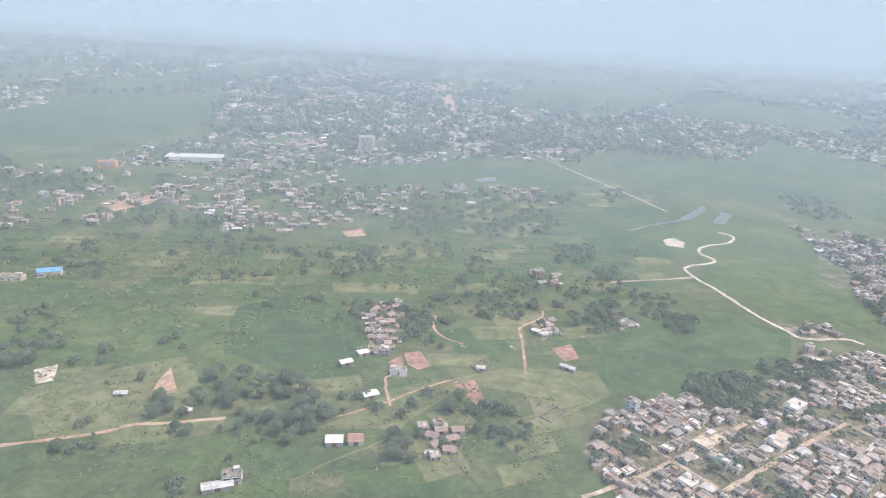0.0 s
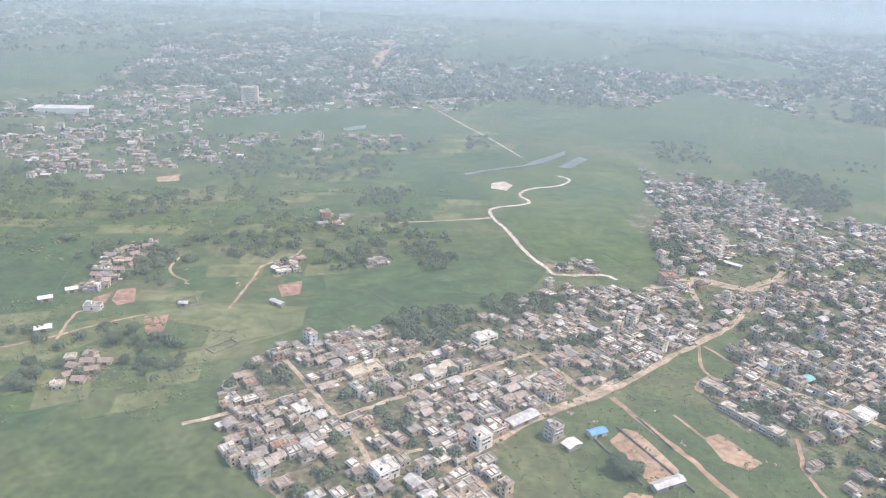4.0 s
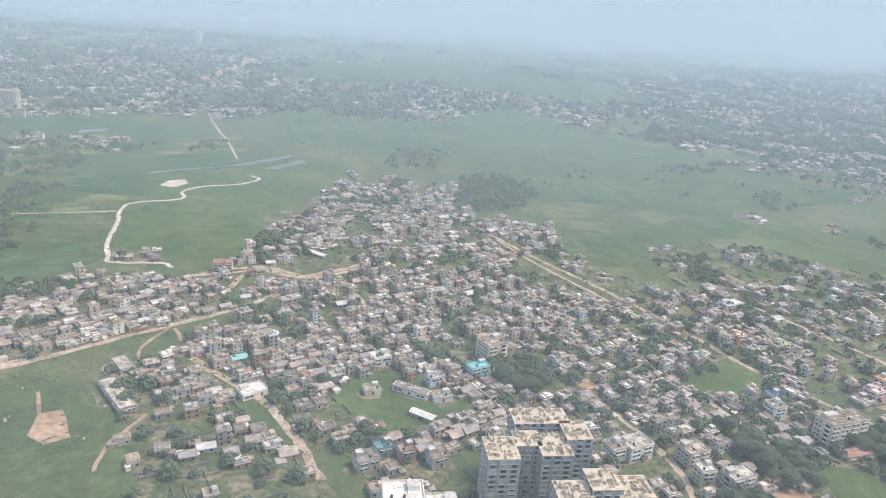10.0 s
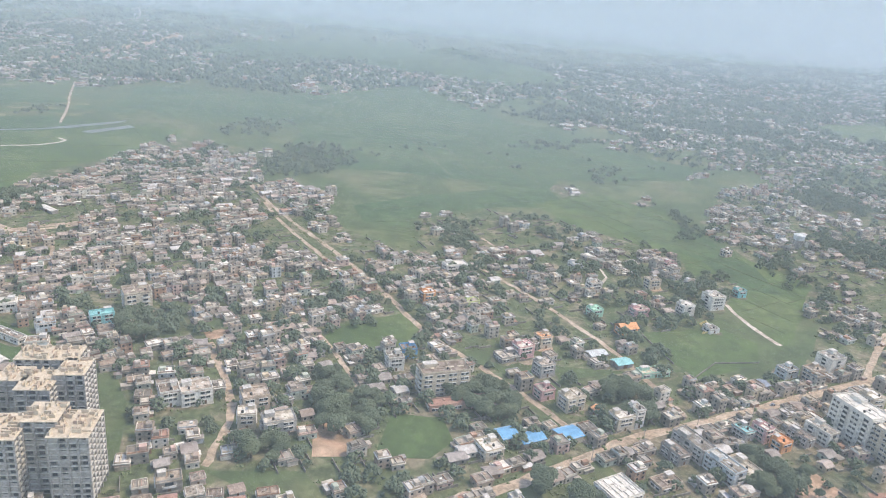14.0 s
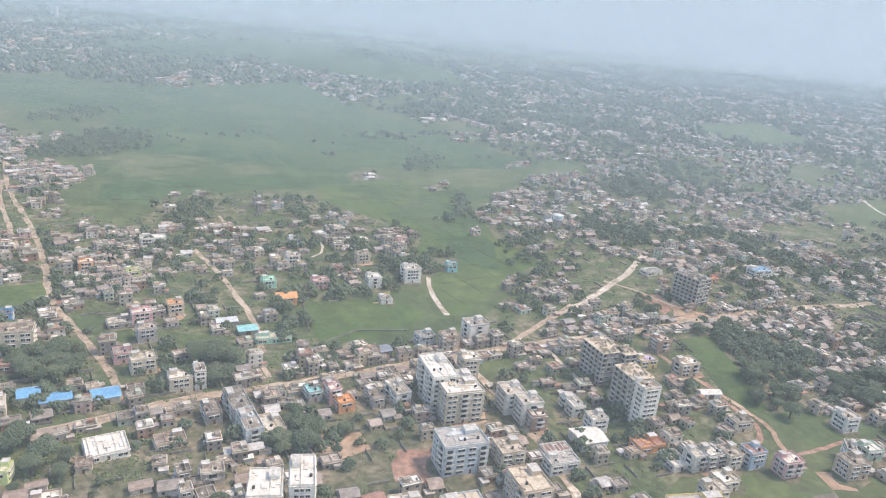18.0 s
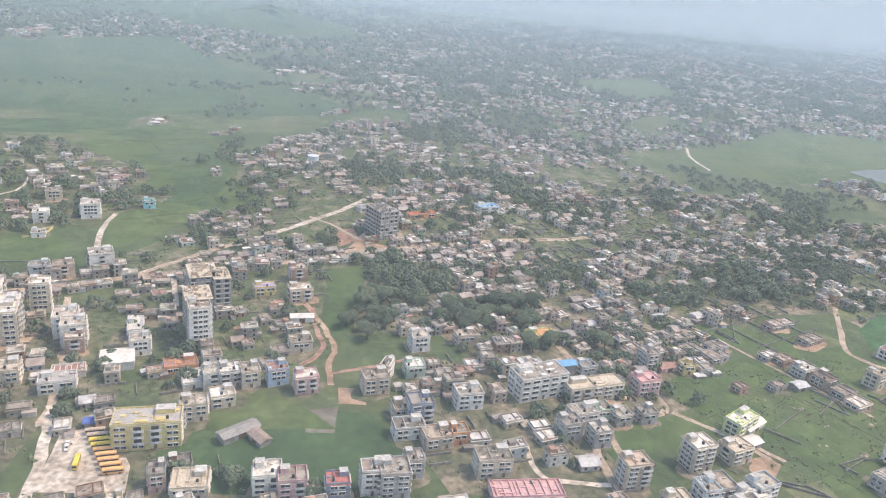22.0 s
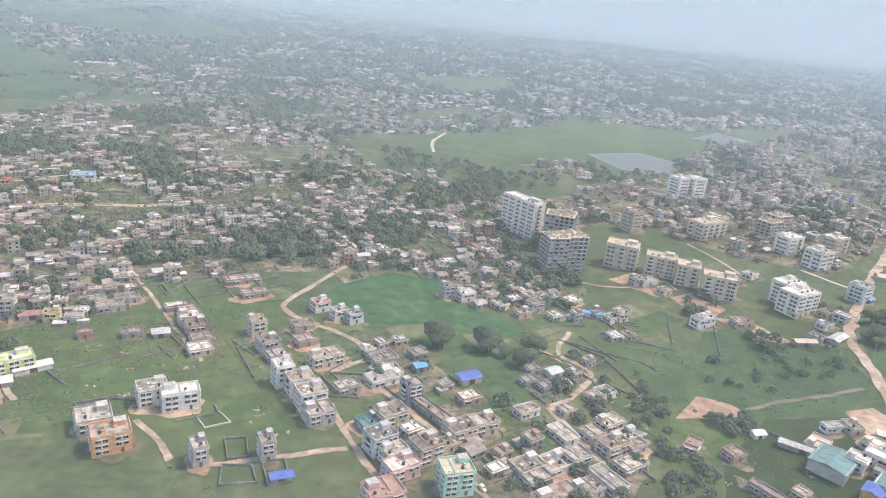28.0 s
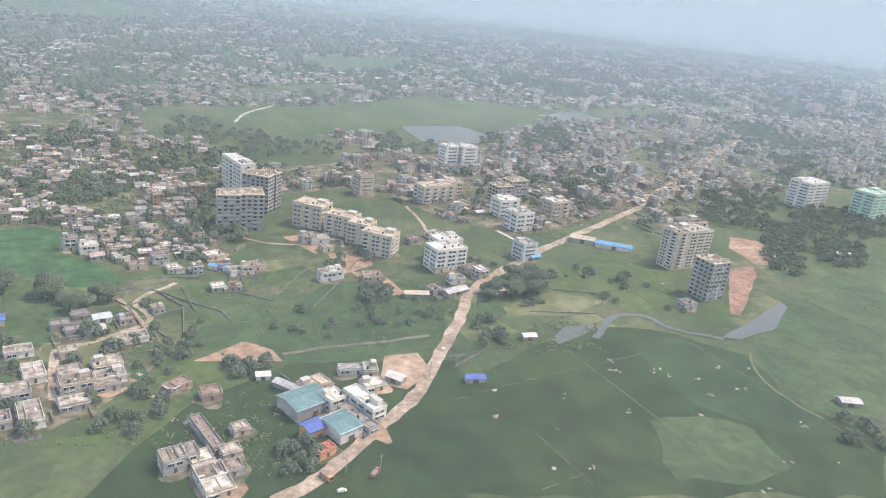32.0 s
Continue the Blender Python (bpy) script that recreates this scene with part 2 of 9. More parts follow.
class Soup:
    """Collects boxes and clumps into one mesh."""

    def __init__(self):
        self.verts, self.faces, self.slots, self.count = [], [], [], 0

    def add(self, verts, faces, slot=0):
        self.verts.append(np.asarray(verts, float))
        self.faces += [tuple(i + self.count for i in f) for f in faces]
        self.slots += [slot] * len(faces)
        self.count += len(verts)
        return self

    def box(self, x, y, z, w, d, h, turn=0.0, slot=0, closed=False, taper=1.0):
        v = CUBE.copy()
        v[4:, :2] *= taper
        v *= (w, d, h)
        c, s = math.cos(turn), math.sin(turn)
        v = np.stack([x + v[:, 0] * c - v[:, 1] * s, y + v[:, 0] * s + v[:, 1] * c, z + v[:, 2]], -1)
        return self.add(v, CUBE_FACES + ([(3, 2, 1, 0)] if closed else []), slot)

    def mesh(self, name, *materials):
        me = bpy.data.meshes.new(name)
        me.from_pydata(np.concatenate(self.verts).tolist() if self.verts else [], [], self.faces)
        for m in materials:
            me.materials.append(m)
        me.polygons.foreach_set("material_index", self.slots)
        me.update()
        return me


def part(name, soup, material, parent, label="", at=None):
    """One mesh object under a thing or under a part."""
    mats = material if isinstance(material, (list, tuple)) else [material]
    ob = new(name, soup if isinstance(soup, bpy.types.Mesh) else soup.mesh(name, *mats))
    ob.parent = parent
    if at is not None:
        ob.matrix_local = at
    return tagged(ob, label)


def inside(x, y, poly):
    hit, j = False, len(poly) - 1
    for i in range(len(poly)):
        (xi, yi), (xj, yj) = poly[i], poly[j]
        if (yi > y) != (yj > y) and x < (xj - xi) * (y - yi) / (yj - yi) + xi:
            hit = not hit
        j = i
    return hit


def wobble(points, amp, step, closed):
    """Breaks long edges up and lets them wander a little."""
    out = []
    n = len(points)
    for i in range(n if closed else n - 1):
        a, b = Vector(points[i]), Vector(points[(i + 1) % n])
        k = max(1, int((b - a).length / step))
        side = Vector((-(b - a).y, (b - a).x)).normalized()
        for s in range(k):
            p = a.lerp(b, s / k)
            q = noise.noise((p.x / step / 1.7, p.y / step / 1.7, 3.1))
            out.append(p + side * q * amp)
    if not closed:
        out.append(Vector(points[-1]))
    return out


def smooth_line(points, rounds=2):
    """Rounds the corners of a line."""
    p = [Vector(q) for q in points]
    for _ in range(rounds):
        q = [p[0]]
        for a, b in zip(p, p[1:]):
            q += [a.lerp(b, 0.25), a.lerp(b, 0.75)]
        p = q + [p[-1]]
    return p


ROADS, KEEP_OUT, TAKEN, YARDS = [], [], [], []
LAYER = [0]


def lift():
    LAYER[0] += 1
    return 0.06 + 0.001 * LAYER[0]


# ---- the ground ----
xs = sorted([*np.linspace(-5200, -500, 20), *RELIEF_X, *np.linspace(1600, 6400, 20)])
ys = np.concatenate([[-2500, -1200, -400, 0], np.linspace(100, 1700, 17), np.linspace(1800, 4690, 30)])
soup = Soup()
soup.add([(x, y, terrain(x, y)) for y in ys for x in xs],
         [(j * len(xs) + i, j * len(xs) + i + 1, (j + 1) * len(xs) + i + 1, (j + 1) * len(xs) + i) for j in range(len(ys) - 1) for i in range(len(xs) - 1)])
tagged(new("ground", soup.mesh("ground", M_GRASS)), "wide green plain of grass and small fields", "ground", kind="structure")


def patch(name, points, material, label, amp=1.5, step=9.0, keep_out=False, category="field", z=None):
    """A field, yard, pond or bare plot lying on the ground, with a wandering edge."""
    line = wobble(points, amp, step, True)
    z = z or lift()
    me = bpy.data.meshes.new(name)
    bm = bmesh.new()
    bm.faces.new([bm.verts.new((p.x, p.y, 0)) for p in line]).normal_update()
    if bm.faces[:][0].normal.z < 0:
        bmesh.ops.reverse_faces(bm, faces=bm.faces[:])
    bmesh.ops.triangulate(bm, faces=bm.faces[:])
    for x in RELIEF_X:
        if min(p.x for p in line) < x < max(p.x for p in line):
            bmesh.ops.bisect_plane(bm, geom=bm.verts[:] + bm.edges[:] + bm.faces[:], plane_co=(x, 0, 0), plane_no=(1, 0, 0))
    for v in bm.verts:
        v.co.z = terrain(v.co.x, v.co.y) + z * (1 if v.co.y < 1700 else 25)
    bm.to_mesh(me)
    bm.free()
    me.materials.append(material)
    if keep_out:
        KEEP_OUT.append([(p[0], p[1]) for p in points])
    return tagged(new(name, me), label, category, kind="structure")


def road(points, width, material=None, label="dusty unpaved town road", name="road", amp=0.8):
    """A road or track that follows a smooth line."""
    width *= 0.72 if width > 4.4 else 0.68
    line = wobble([tuple(p) for p in smooth_line(points)], amp, 3.5, False)
    z = lift()
    verts, faces = [], []
    for i, p in enumerate(line):
        d = (line[min(i + 1, len(line) - 1)] - line[max(i - 1, 0)]).normalized()
        n = Vector((-d.y, d.x)) * width / 2
        a, b = (1 + 0.3 * noise.noise((p.x / 9, p.y / 9, k)) + 0.45 * noise.noise((p.x / 3.1, p.y / 3.1, k + 4.0)) for k in (0.0, 7.0))
        verts += [(p.x + n.x * a, p.y + n.y * a, z + terrain(p.x, p.y)), (p.x - n.x * b, p.y - n.y * b, z + terrain(p.x, p.y))]
        if i:
            faces.append((2 * i - 2, 2 * i - 1, 2 * i + 1, 2 * i))
    me = bpy.data.meshes.new(name)
    me.from_pydata(verts, [], faces)
    me.materials.append(material or M_ROAD)
    ROADS.append(([(p.x, p.y) for p in line], width / 2))
    return tagged(new(name, me), label, "road", kind="structure")


# broad fields
patch("paddy_field", [(-136.2, 330.8), (-143.8, 372.2), (-119.2, 404.8), (-88.5, 396.7), (-73.1, 357.3), (-61.5, 330.7), (-56.8, 306.4), (-77.1, 297.1), (-100.8, 301.7), (-122.1, 313.3)], M_PADDY, "dark green paddy field by the hamlet", 4, 20, True)
patch("paddy_field", [(62.7, 334.0), (74.9, 378.4), (113.2, 406.6), (158.2, 420.2), (185.2, 400.3), (168.6, 360.3), (116.9, 331.7), (97.2, 308.3), (68.0, 311.3)], M_PADDY, "green paddy field before the town", 3, 16, True)
patch("paddy_field", [(157.0, 480.5), (214.7, 589.4), (268.7, 620.3), (278.0, 533.0), (246.0, 438.6), (199.6, 419.9), (175.9, 442.6)], M_PADDY, "green paddy field beside the winding lane", 4, 20, True)
patch("paddy_field", [(70.6, 641.2), (150.4, 707.9), (211.2, 702.7), (209.8, 604.6), (153.1, 589.9), (148.4, 528.4), (96.5, 529.7), (64.5, 567.0)], M_PADDY, "smooth green paddy field", 4, 25, True)
patch("paddy_field", [(-173.1, 772.8), (-76.6, 838.5), (60.5, 849.8), (127.8, 792.8), (79.6, 749.2), (-43.1, 752.7), (-131.0, 720.3)], M_PADDY, "strip of green paddy between settlements", 4, 25, True)
patch("meadow", [(-264.5, 336.1), (-214.3, 362.4), (-148.7, 358.6), (-125.4, 306.4), (-139.3, 292.1), (-178.6, 297.0), (-208.0, 280.1), (-226.5, 282.6)], M_LUSH, "bright green meadow with scattered bushes", 5, 25, True)
patch("meadow", [(-66.1, 254.3), (-38.0, 292.8), (15.7, 325.3), (61.9, 327.7), (64.4, 305.2), (30.1, 269.8), (23.5, 298.0), (-6.4, 303.6), (-33.1, 259.5)], M_DRYGRASS, "worn yellow-green common land", 4, 20)
patch("meadow", [(-203.2, 264.9), (-146.7, 308.8), (-123.1, 273.2), (-137.0, 243.0), (-174.1, 228.9)], M_DRYGRASS, "pale grazing meadow", 4, 20)
patch("meadow", [(-744.6, 1011.4), (-756.2, 1314.3), (-569.1, 1373.1), (-444.3, 1089.7), (-464.0, 906.1), (-541.1, 828.3), (-598.2, 805.5)], M_PADDY, "distant green meadow at the city edge", 10, 60, True)
patch("meadow", [(26.4, 1866.5), (409.5, 2462.3), (456.1, 1853.0), (221.6, 1404.9), (23.8, 1486.3)], M_PADDY, "distant green fields", 10, 60, True)
patch("paddy_field", [(187.5, 414.2), (155.8, 490.3), (181.9, 532.9), (230.3, 587.8), (242.6, 522.1), (245.4, 468.1), (255.4, 435.8), (237.1, 412.6)], M_LUSH, "bright green paddy inside the lane's bend", 3, 15, True)
patch("paddy_field", [(126.2, 585.6), (149.4, 608.4), (235.7, 691.8), (281.4, 699.3), (275.8, 582.2), (245.6, 505.2), (260.5, 445.5), (238.1, 404.1)], M_LUSH, "bright green paddy fields", 4, 25, True)
patch("meadow", [(136.3, 964.0), (262.5, 962.2), (402.9, 1055.3), (457.3, 903.8), (380.1, 762.3), (254.4, 751.4), (165.8, 799.3)], M_PADDY, "hazy green meadow", 8, 40, True)
patch("paddy_field", [(377.8, 778.5), (458.9, 861.6), (632.6, 951.8), (722.7, 803.1), (780.8, 730.2), (751.0, 680.5), (611.2, 639.0), (534.2, 606.4), (440.2, 604.5), (386.3, 649.3)], M_PADDY, "wide dark green paddy plain", 6, 40, True)
patch("paddy_field", [(464.6, 495.9), (508.5, 542.4), (607.2, 617.6), (617.6, 576.8), (607.3, 549.2), (562.3, 533.6), (510.7, 492.8), (502.2, 459.0), (473.6, 460.6)], M_PADDY, "green paddy between villages", 3, 20, True)
patch("paddy_field", [(611.9, 550.8), (698.4, 576.4), (688.4, 503.8), (716.3, 463.7), (740.9, 420.3), (716.8, 378.8), (701.0, 398.8), (700.4, 423.4), (677.3, 456.6), (639.7, 486.1), (603.5, 512.4)], M_LUSH, "bright green paddy strip", 3, 20, True)
patch("paddy_field", [(592.1, 553.6), (656.8, 604.5), (694.5, 559.2), (708.9, 478.5), (720.4, 438.7), (716.2, 407.2), (697.3, 413.6), (693.6, 433.4), (668.1, 422.0), (675.1, 463.5), (663.8, 515.9), (607.6, 525.5)], M_LUSH, "green paddy tongue between villages", 2.5, 15, True)
patch("paddy_field", [(674.6, 381.3), (697.3, 413.6), (716.2, 407.2), (712.4, 371.9), (695.9, 347.0), (685.9, 335.2), (676.5, 357.9)], M_LUSH, "small green paddy fields with bunds", 2, 12, True)
patch("vacant_plot", [(617.2, 337.4), (661.0, 351.3), (673.1, 336.2), (665.3, 316.3), (632.2, 296.4), (625.8, 308.5)], M_LUSH, "grassy vacant plot inside a low wall", 1.5, 12, True)
patch("meadow", [(361.6, 1031.5), (467.3, 1241.5), (631.6, 911.0), (663.2, 751.8), (610.5, 601.0), (571.5, 579.2)], M_PADDY, "wide green paddy plain", 8, 45, True)
patch("paddy_field", [(655.2, 502.8), (675.8, 564.5), (704.5, 517.4), (717.0, 446.7), (715.5, 401.3), (693.3, 407.9), (686.3, 453.1)], M_PADDY, "green paddy between houses", 2, 15, True)
patch("meadow", [(1085.0, 595.0), (1166.8, 697.7), (1288.4, 731.1), (1383.4, 710.6), (1294.5, 592.0), (1186.0, 558.5), (1119.1, 570.2)], M_LUSH, "green meadow round the pond", 4, 25, True)
patch("meadow", [(929.6, 258.0), (956.5, 259.5), (984.5, 261.0), (995.7, 240.8), (1020.5, 224.1), (989.5, 182.7), (936.1, 182.4), (933.3, 203.0), (908.3, 226.5), (902.8, 236.0)], M_LUSH, "open green land between new houses", 3, 16)
patch("paddy_field", [(1013.9, 290.1), (1035.9, 308.8), (1060.6, 303.2), (1060.0, 279.9), (1077.9, 269.5), (1087.5, 254.2), (1071.4, 249.7), (1049.9, 258.6), (1022.1, 255.4), (1008.2, 273.1)], M_SPROUT, "deep green paddy field", 2, 12, True)
patch("meadow", [(925.7, 230.7), (954.8, 251.5), (977.2, 232.2), (997.2, 236.7), (991.6, 215.0), (1003.7, 197.0), (1008.7, 178.9), (977.7, 176.8), (966.7, 188.8), (948.1, 199.4), (941.0, 214.1)], M_LUSH, "open green grassland between houses", 2, 14, True)
patch("meadow", [(936.9, 290.0), (968.2, 275.9), (993.1, 262.4), (999.4, 249.1), (978.4, 244.1), (967.4, 261.1), (946.4, 269.6)], M_LUSH, "green grass beside the lane", 2, 14, True)
patch("wooded_strip", [(1113.0, 268.4), (1144.9, 241.1), (1195.0, 230.8), (1215.6, 248.3), (1193.2, 211.2), (1167.0, 202.0), (1148.2, 213.2), (1129.4, 209.1), (1114.8, 212.1), (1125.3, 231.6)], M_PADDY, "rough green ground along the stream", 2, 14)
patch("meadow", [(1114.8, 212.1), (1128.4, 205.6), (1140.0, 190.1), (1159.3, 181.1), (1144.5, 158.8), (1098.6, 158.0), (1112.5, 178.5)], M_LUSH, "bright grass on the slope by the stream", 2, 14, True)
patch("meadow", [(1127.5, 176.5), (1155.2, 202.5), (1206.1, 200.1), (1213.6, 179.4), (1202.6, 152.5), (1200.7, 131.2), (1110.6, 135.6)], M_RICE, "rough dark grass below the concrete road", 4, 9)
patch("meadow", [(746.0, 204.0), (771.6, 214.3), (806.8, 210.9), (816.9, 195.4), (817.2, 174.3), (759.2, 175.8)], M_PADDY, "dark green fields beside the yellow block", 4, 9)
patch("paddy_field", [(1203.8, 183.0), (1234.2, 206.7), (1267.4, 226.0), (1295.8, 223.9), (1314.5, 204.1), (1317.6, 175.5), (1331.8, 158.2), (1311.3, 132.6), (1194.5, 135.1), (1189.2, 153.4)], M_RICE, "broad green paddy field", 5, 9, True)
patch("paddy_field", [(1259.9, 165.7), (1277.9, 169.5), (1290.8, 162.8), (1292.0, 144.6), (1276.0, 137.3), (1254.9, 139.1)], M_PADDY, "yellow-green paddy plot", 2.5, 6, True)
patch("paddy_field", [(1272.4, 215.8), (1294.1, 220.1), (1316.0, 208.3), (1309.9, 192.3), (1316.9, 168.4), (1298.4, 160.3), (1278.3, 174.1), (1273.9, 194.0)], M_DEEP, "deep green paddy plot", 2.0, 6, True)
patch("meadow", [(1321.5, 213.9), (1357.5, 246.6), (1396.0, 262.7), (1388.1, 229.4), (1336.7, 164.9), (1320.0, 170.1), (1313.3, 181.0)], M_PASTURE, "dull green pasture behind a pale bund", 2.0, 8, True)
patch("paddy_field", [(1234.3, 166.4), (1237.7, 172.1), (1227.8, 166.8), (1218.2, 154.1), (1217.9, 140.2), (1225.9, 137.5)], M_RICE, "darker green paddy plot", 1.5, 10, True)
patch("meadow", [(1330.5, 227.4), (1373.0, 270.9), (1495.4, 362.8), (1341.6, 170.4), (1317.5, 172.3), (1316.8, 204.3)], M_PADDY, "rough green pasture", 3, 20, True)
patch("meadow", [(1235.3, 271.4), (1299.4, 308.0), (1323.4, 283.1), (1309.5, 247.9), (1276.2, 244.2), (1250.9, 255.0), (1233.5, 262.4)], M_LUSH, "grass field beside the road", 1.5, 12, True)
patch("meadow", [(1146.8, 235.5), (1164.1, 266.6), (1191.6, 265.9), (1211.2, 254.2), (1206.8, 220.1), (1180.4, 201.3), (1151.7, 202.7), (1131.2, 221.3)], M_PADDY, "rough grass by the stream", 2, 12, True)
patch("meadow", [(1058.4, 598.3), (1089.0, 656.0), (1257.5, 784.8), (1337.3, 787.5), (1429.9, 797.2), (1348.0, 652.4), (1253.7, 540.3), (1213.6, 544.1), (1181.6, 644.1), (1119.4, 645.7)], M_LUSH, "green meadow round the pond", 4, 25, True)
patch("wood_clearing", [(1110.0, 1200.1), (1264.5, 1224.7), (1248.8, 1025.7), (1162.5, 975.8), (1103.7, 1038.5)], M_LUSH, "hazy distant clearing", 8, 50, True)

# bare and trodden ground
patch("bare_plot", [(-12.0, 305.5), (-1.1, 309.1), (5.5, 287.1), (2.0, 283.9), (-5.3, 293.0)], M_RED, "red ploughed plot", 0.6, 8, True)
patch("bare_plot", [(-39.1, 331.4), (-30.6, 335.0), (-23.9, 319.4), (-29.7, 314.1), (-35.5, 319.2)], M_RED, "red-brown plot beside the hamlet", 0.8, 8, True)
patch("bare_plot", [(-45.5, 320.6), (-40.2, 328.0), (-36.8, 315.9), (-41.8, 309.0)], M_RED, "red-brown yard", 0.8, 8, True)
patch("bare_plot", [(38.9, 350.7), (50.3, 358.6), (53.3, 341.9), (45.4, 337.2)], M_RED, "red-brown plot", 0.8, 8, True)
patch("bare_plot", [(-209.7, 282.7), (-201.6, 289.9), (-194.6, 274.2), (-201.0, 270.4)], M_PALE, "pale sandy hollow", 1, 8, True)
patch("bare_plot", [(147.7, 580.3), (157.8, 589.4), (165.2, 576.7), (160.2, 560.0), (147.6, 564.4)], M_PALE, "pale dry tank bed", 0.5, 8, True)
patch("bare_plot", [(-147.5, 274.3), (-149.6, 296.1), (-137.1, 276.0), (-140.3, 270.3)], M_EARTH, "eroded earth slope", 2, 6)
patch("bare_plot", [(-340.4, 569.9), (-325.6, 605.8), (-302.0, 612.6), (-297.7, 581.6), (-315.4, 547.6)], M_EARTH, "ochre bare ground", 4, 20)
patch("bare_plot", [(-117.8, 537.5), (-103.9, 549.2), (-95.6, 530.3), (-110.2, 523.6)], M_EARTH, "ochre bare ground", 2, 10)
patch("bare_plot", [(-30.1, 954.8), (8.4, 982.8), (8.6, 946.9), (-25.3, 930.3)], M_EARTH, "ochre bare ground", 2, 15)
patch("bare_plot", [(234.5, 244.7), (240.8, 248.2), (245.9, 242.9), (252.5, 232.1), (246.4, 228.0), (238.6, 231.7)], M_EARTH, "ochre pit scraped into the grass", 1.5, 5, True)
patch("bare_plot", [(198.8, 237.5), (205.4, 246.4), (210.4, 244.6), (221.1, 224.4), (219.8, 215.2), (209.6, 214.3), (205.4, 225.2)], M_EARTH, "bare brown yard inside a compound wall", 1, 8, True)
patch("bare_plot", [(197.1, 205.0), (201.8, 209.8), (209.2, 209.5), (209.1, 202.2), (197.8, 200.6)], M_EARTH, "bare earth", 1, 8)
patch("bare_plot", [(485.6, 245.0), (491.3, 244.3), (497.6, 231.3), (498.9, 222.5), (486.0, 220.6), (484.3, 229.3)], M_EARTH, "eroded ochre hollow", 1.5, 6, True)
patch("bare_plot", [(429.1, 294.4), (434.9, 298.8), (440.7, 293.9), (432.6, 287.8)], M_EARTH, "bare ochre yard", 1, 6, True)
patch("vacant_plot", [(477.7, 310.1), (508.4, 333.2), (519.1, 313.2), (505.6, 298.1), (490.0, 290.4), (476.8, 295.0)], M_LUSH, "grassy vacant plot", 1.2, 10, True)
patch("vacant_plot", [(336.6, 282.9), (350.3, 289.6), (380.5, 275.4), (398.1, 273.5), (390.3, 268.3), (375.6, 258.3), (354.2, 248.1), (337.7, 261.3), (331.3, 273.0)], M_LUSH, "grassy vacant plot", 1.2, 10, True)
patch("vacant_plot", [(508.1, 248.6), (525.0, 251.3), (529.2, 236.1), (521.6, 225.7), (504.5, 223.3)], M_LUSH, "green hollow", 1.2, 10, True)
patch("bare_plot", [(664.0, 229.2), (674.3, 230.2), (679.0, 220.2), (672.0, 211.5), (663.6, 213.4), (662.0, 221.6)], M_RED, "rubble-strewn red brick yard", 1, 6, True)
patch("bare_plot", [(638.6, 234.1), (651.8, 237.6), (655.6, 228.4), (641.1, 219.4), (637.9, 224.7)], M_EARTH, "bare ochre ground", 1.5, 7)
patch("bus_yard", [(723.7, 200.9), (731.0, 205.0), (736.5, 203.4), (746.0, 188.0), (748.0, 178.0), (726.8, 178.0)], M_PALE, "grey-brown trodden parking yard of the buses", 0.5, 6, True)
patch("bare_plot", [(796.1, 224.8), (805.0, 224.1), (805.0, 215.7), (796.7, 215.9)], M_EARTH, "brown ploughed plot", 0.6, 5, True)
patch("bare_plot", [(788.3, 212.4), (796.9, 214.5), (796.5, 201.1), (788.5, 201.8)], M_MUD, "dark brown ploughed plot", 0.6, 5, True)
patch("red_court", [(784.9, 371.6), (794.8, 373.8), (798.2, 357.2), (789.4, 347.5), (786.7, 360.2)], M_RED, "red surfaced ball court", 0.3, 8, True)
patch("bare_plot", [(800.3, 368.7), (802.2, 354.1), (816.5, 349.6), (805.5, 340.9), (791.5, 339.5)], M_EARTH, "building site soil", 0.8, 7, True)
patch("vacant_plot", [(786.8, 320.5), (803.3, 324.6), (801.2, 286.7), (798.9, 260.5), (789.6, 264.2), (788.6, 291.0)], M_LUSH, "narrow green plot", 1, 8, True)
patch("vacant_plot", [(758.2, 228.2), (773.0, 222.5), (783.5, 217.0), (797.0, 203.5), (749.3, 203.0), (753.9, 216.6)], M_LUSH, "open green plot", 1, 8, True)
patch("vacant_plot", [(879.6, 212.5), (898.7, 218.5), (895.1, 203.3), (876.2, 190.5), (873.3, 197.7)], M_LUSH, "grassy corner plot", 1, 8, True)
patch("bare_plot", [(914.9, 197.8), (924.4, 200.6), (926.5, 196.5), (921.4, 190.1), (916.1, 191.3)], M_EARTH, "bare sandy plot", 0.8, 6, True)
patch("vacant_plot", [(890.9, 212.2), (902.1, 218.7), (913.4, 220.0), (916.4, 212.1), (904.7, 206.8), (902.2, 198.1), (895.8, 194.7)], M_LUSH, "grassy plot beside the lane", 0.8, 8, True)
patch("bare_plot", [(1173.3, 278.5), (1187.3, 272.0), (1195.4, 254.5), (1188.6, 251.9), (1177.8, 266.2)], M_EARTH, "ochre bare slope", 1, 6)
patch("bare_plot", [(1163.2, 298.8), (1178.4, 305.9), (1183.0, 284.8), (1168.6, 272.4)], M_EARTH, "ochre building ground", 1, 6)
patch("bare_plot", [(1141.5, 320.4), (1156.9, 329.8), (1168.0, 313.6), (1158.2, 298.8)], M_EARTH, "ochre ground before the flats", 1, 6)
patch("bare_plot", [(1355.4, 295.2), (1373.4, 305.6), (1367.3, 290.0), (1331.8, 242.6), (1328.0, 244.8)], M_RED, "reddish building-site soil", 1, 6, True)
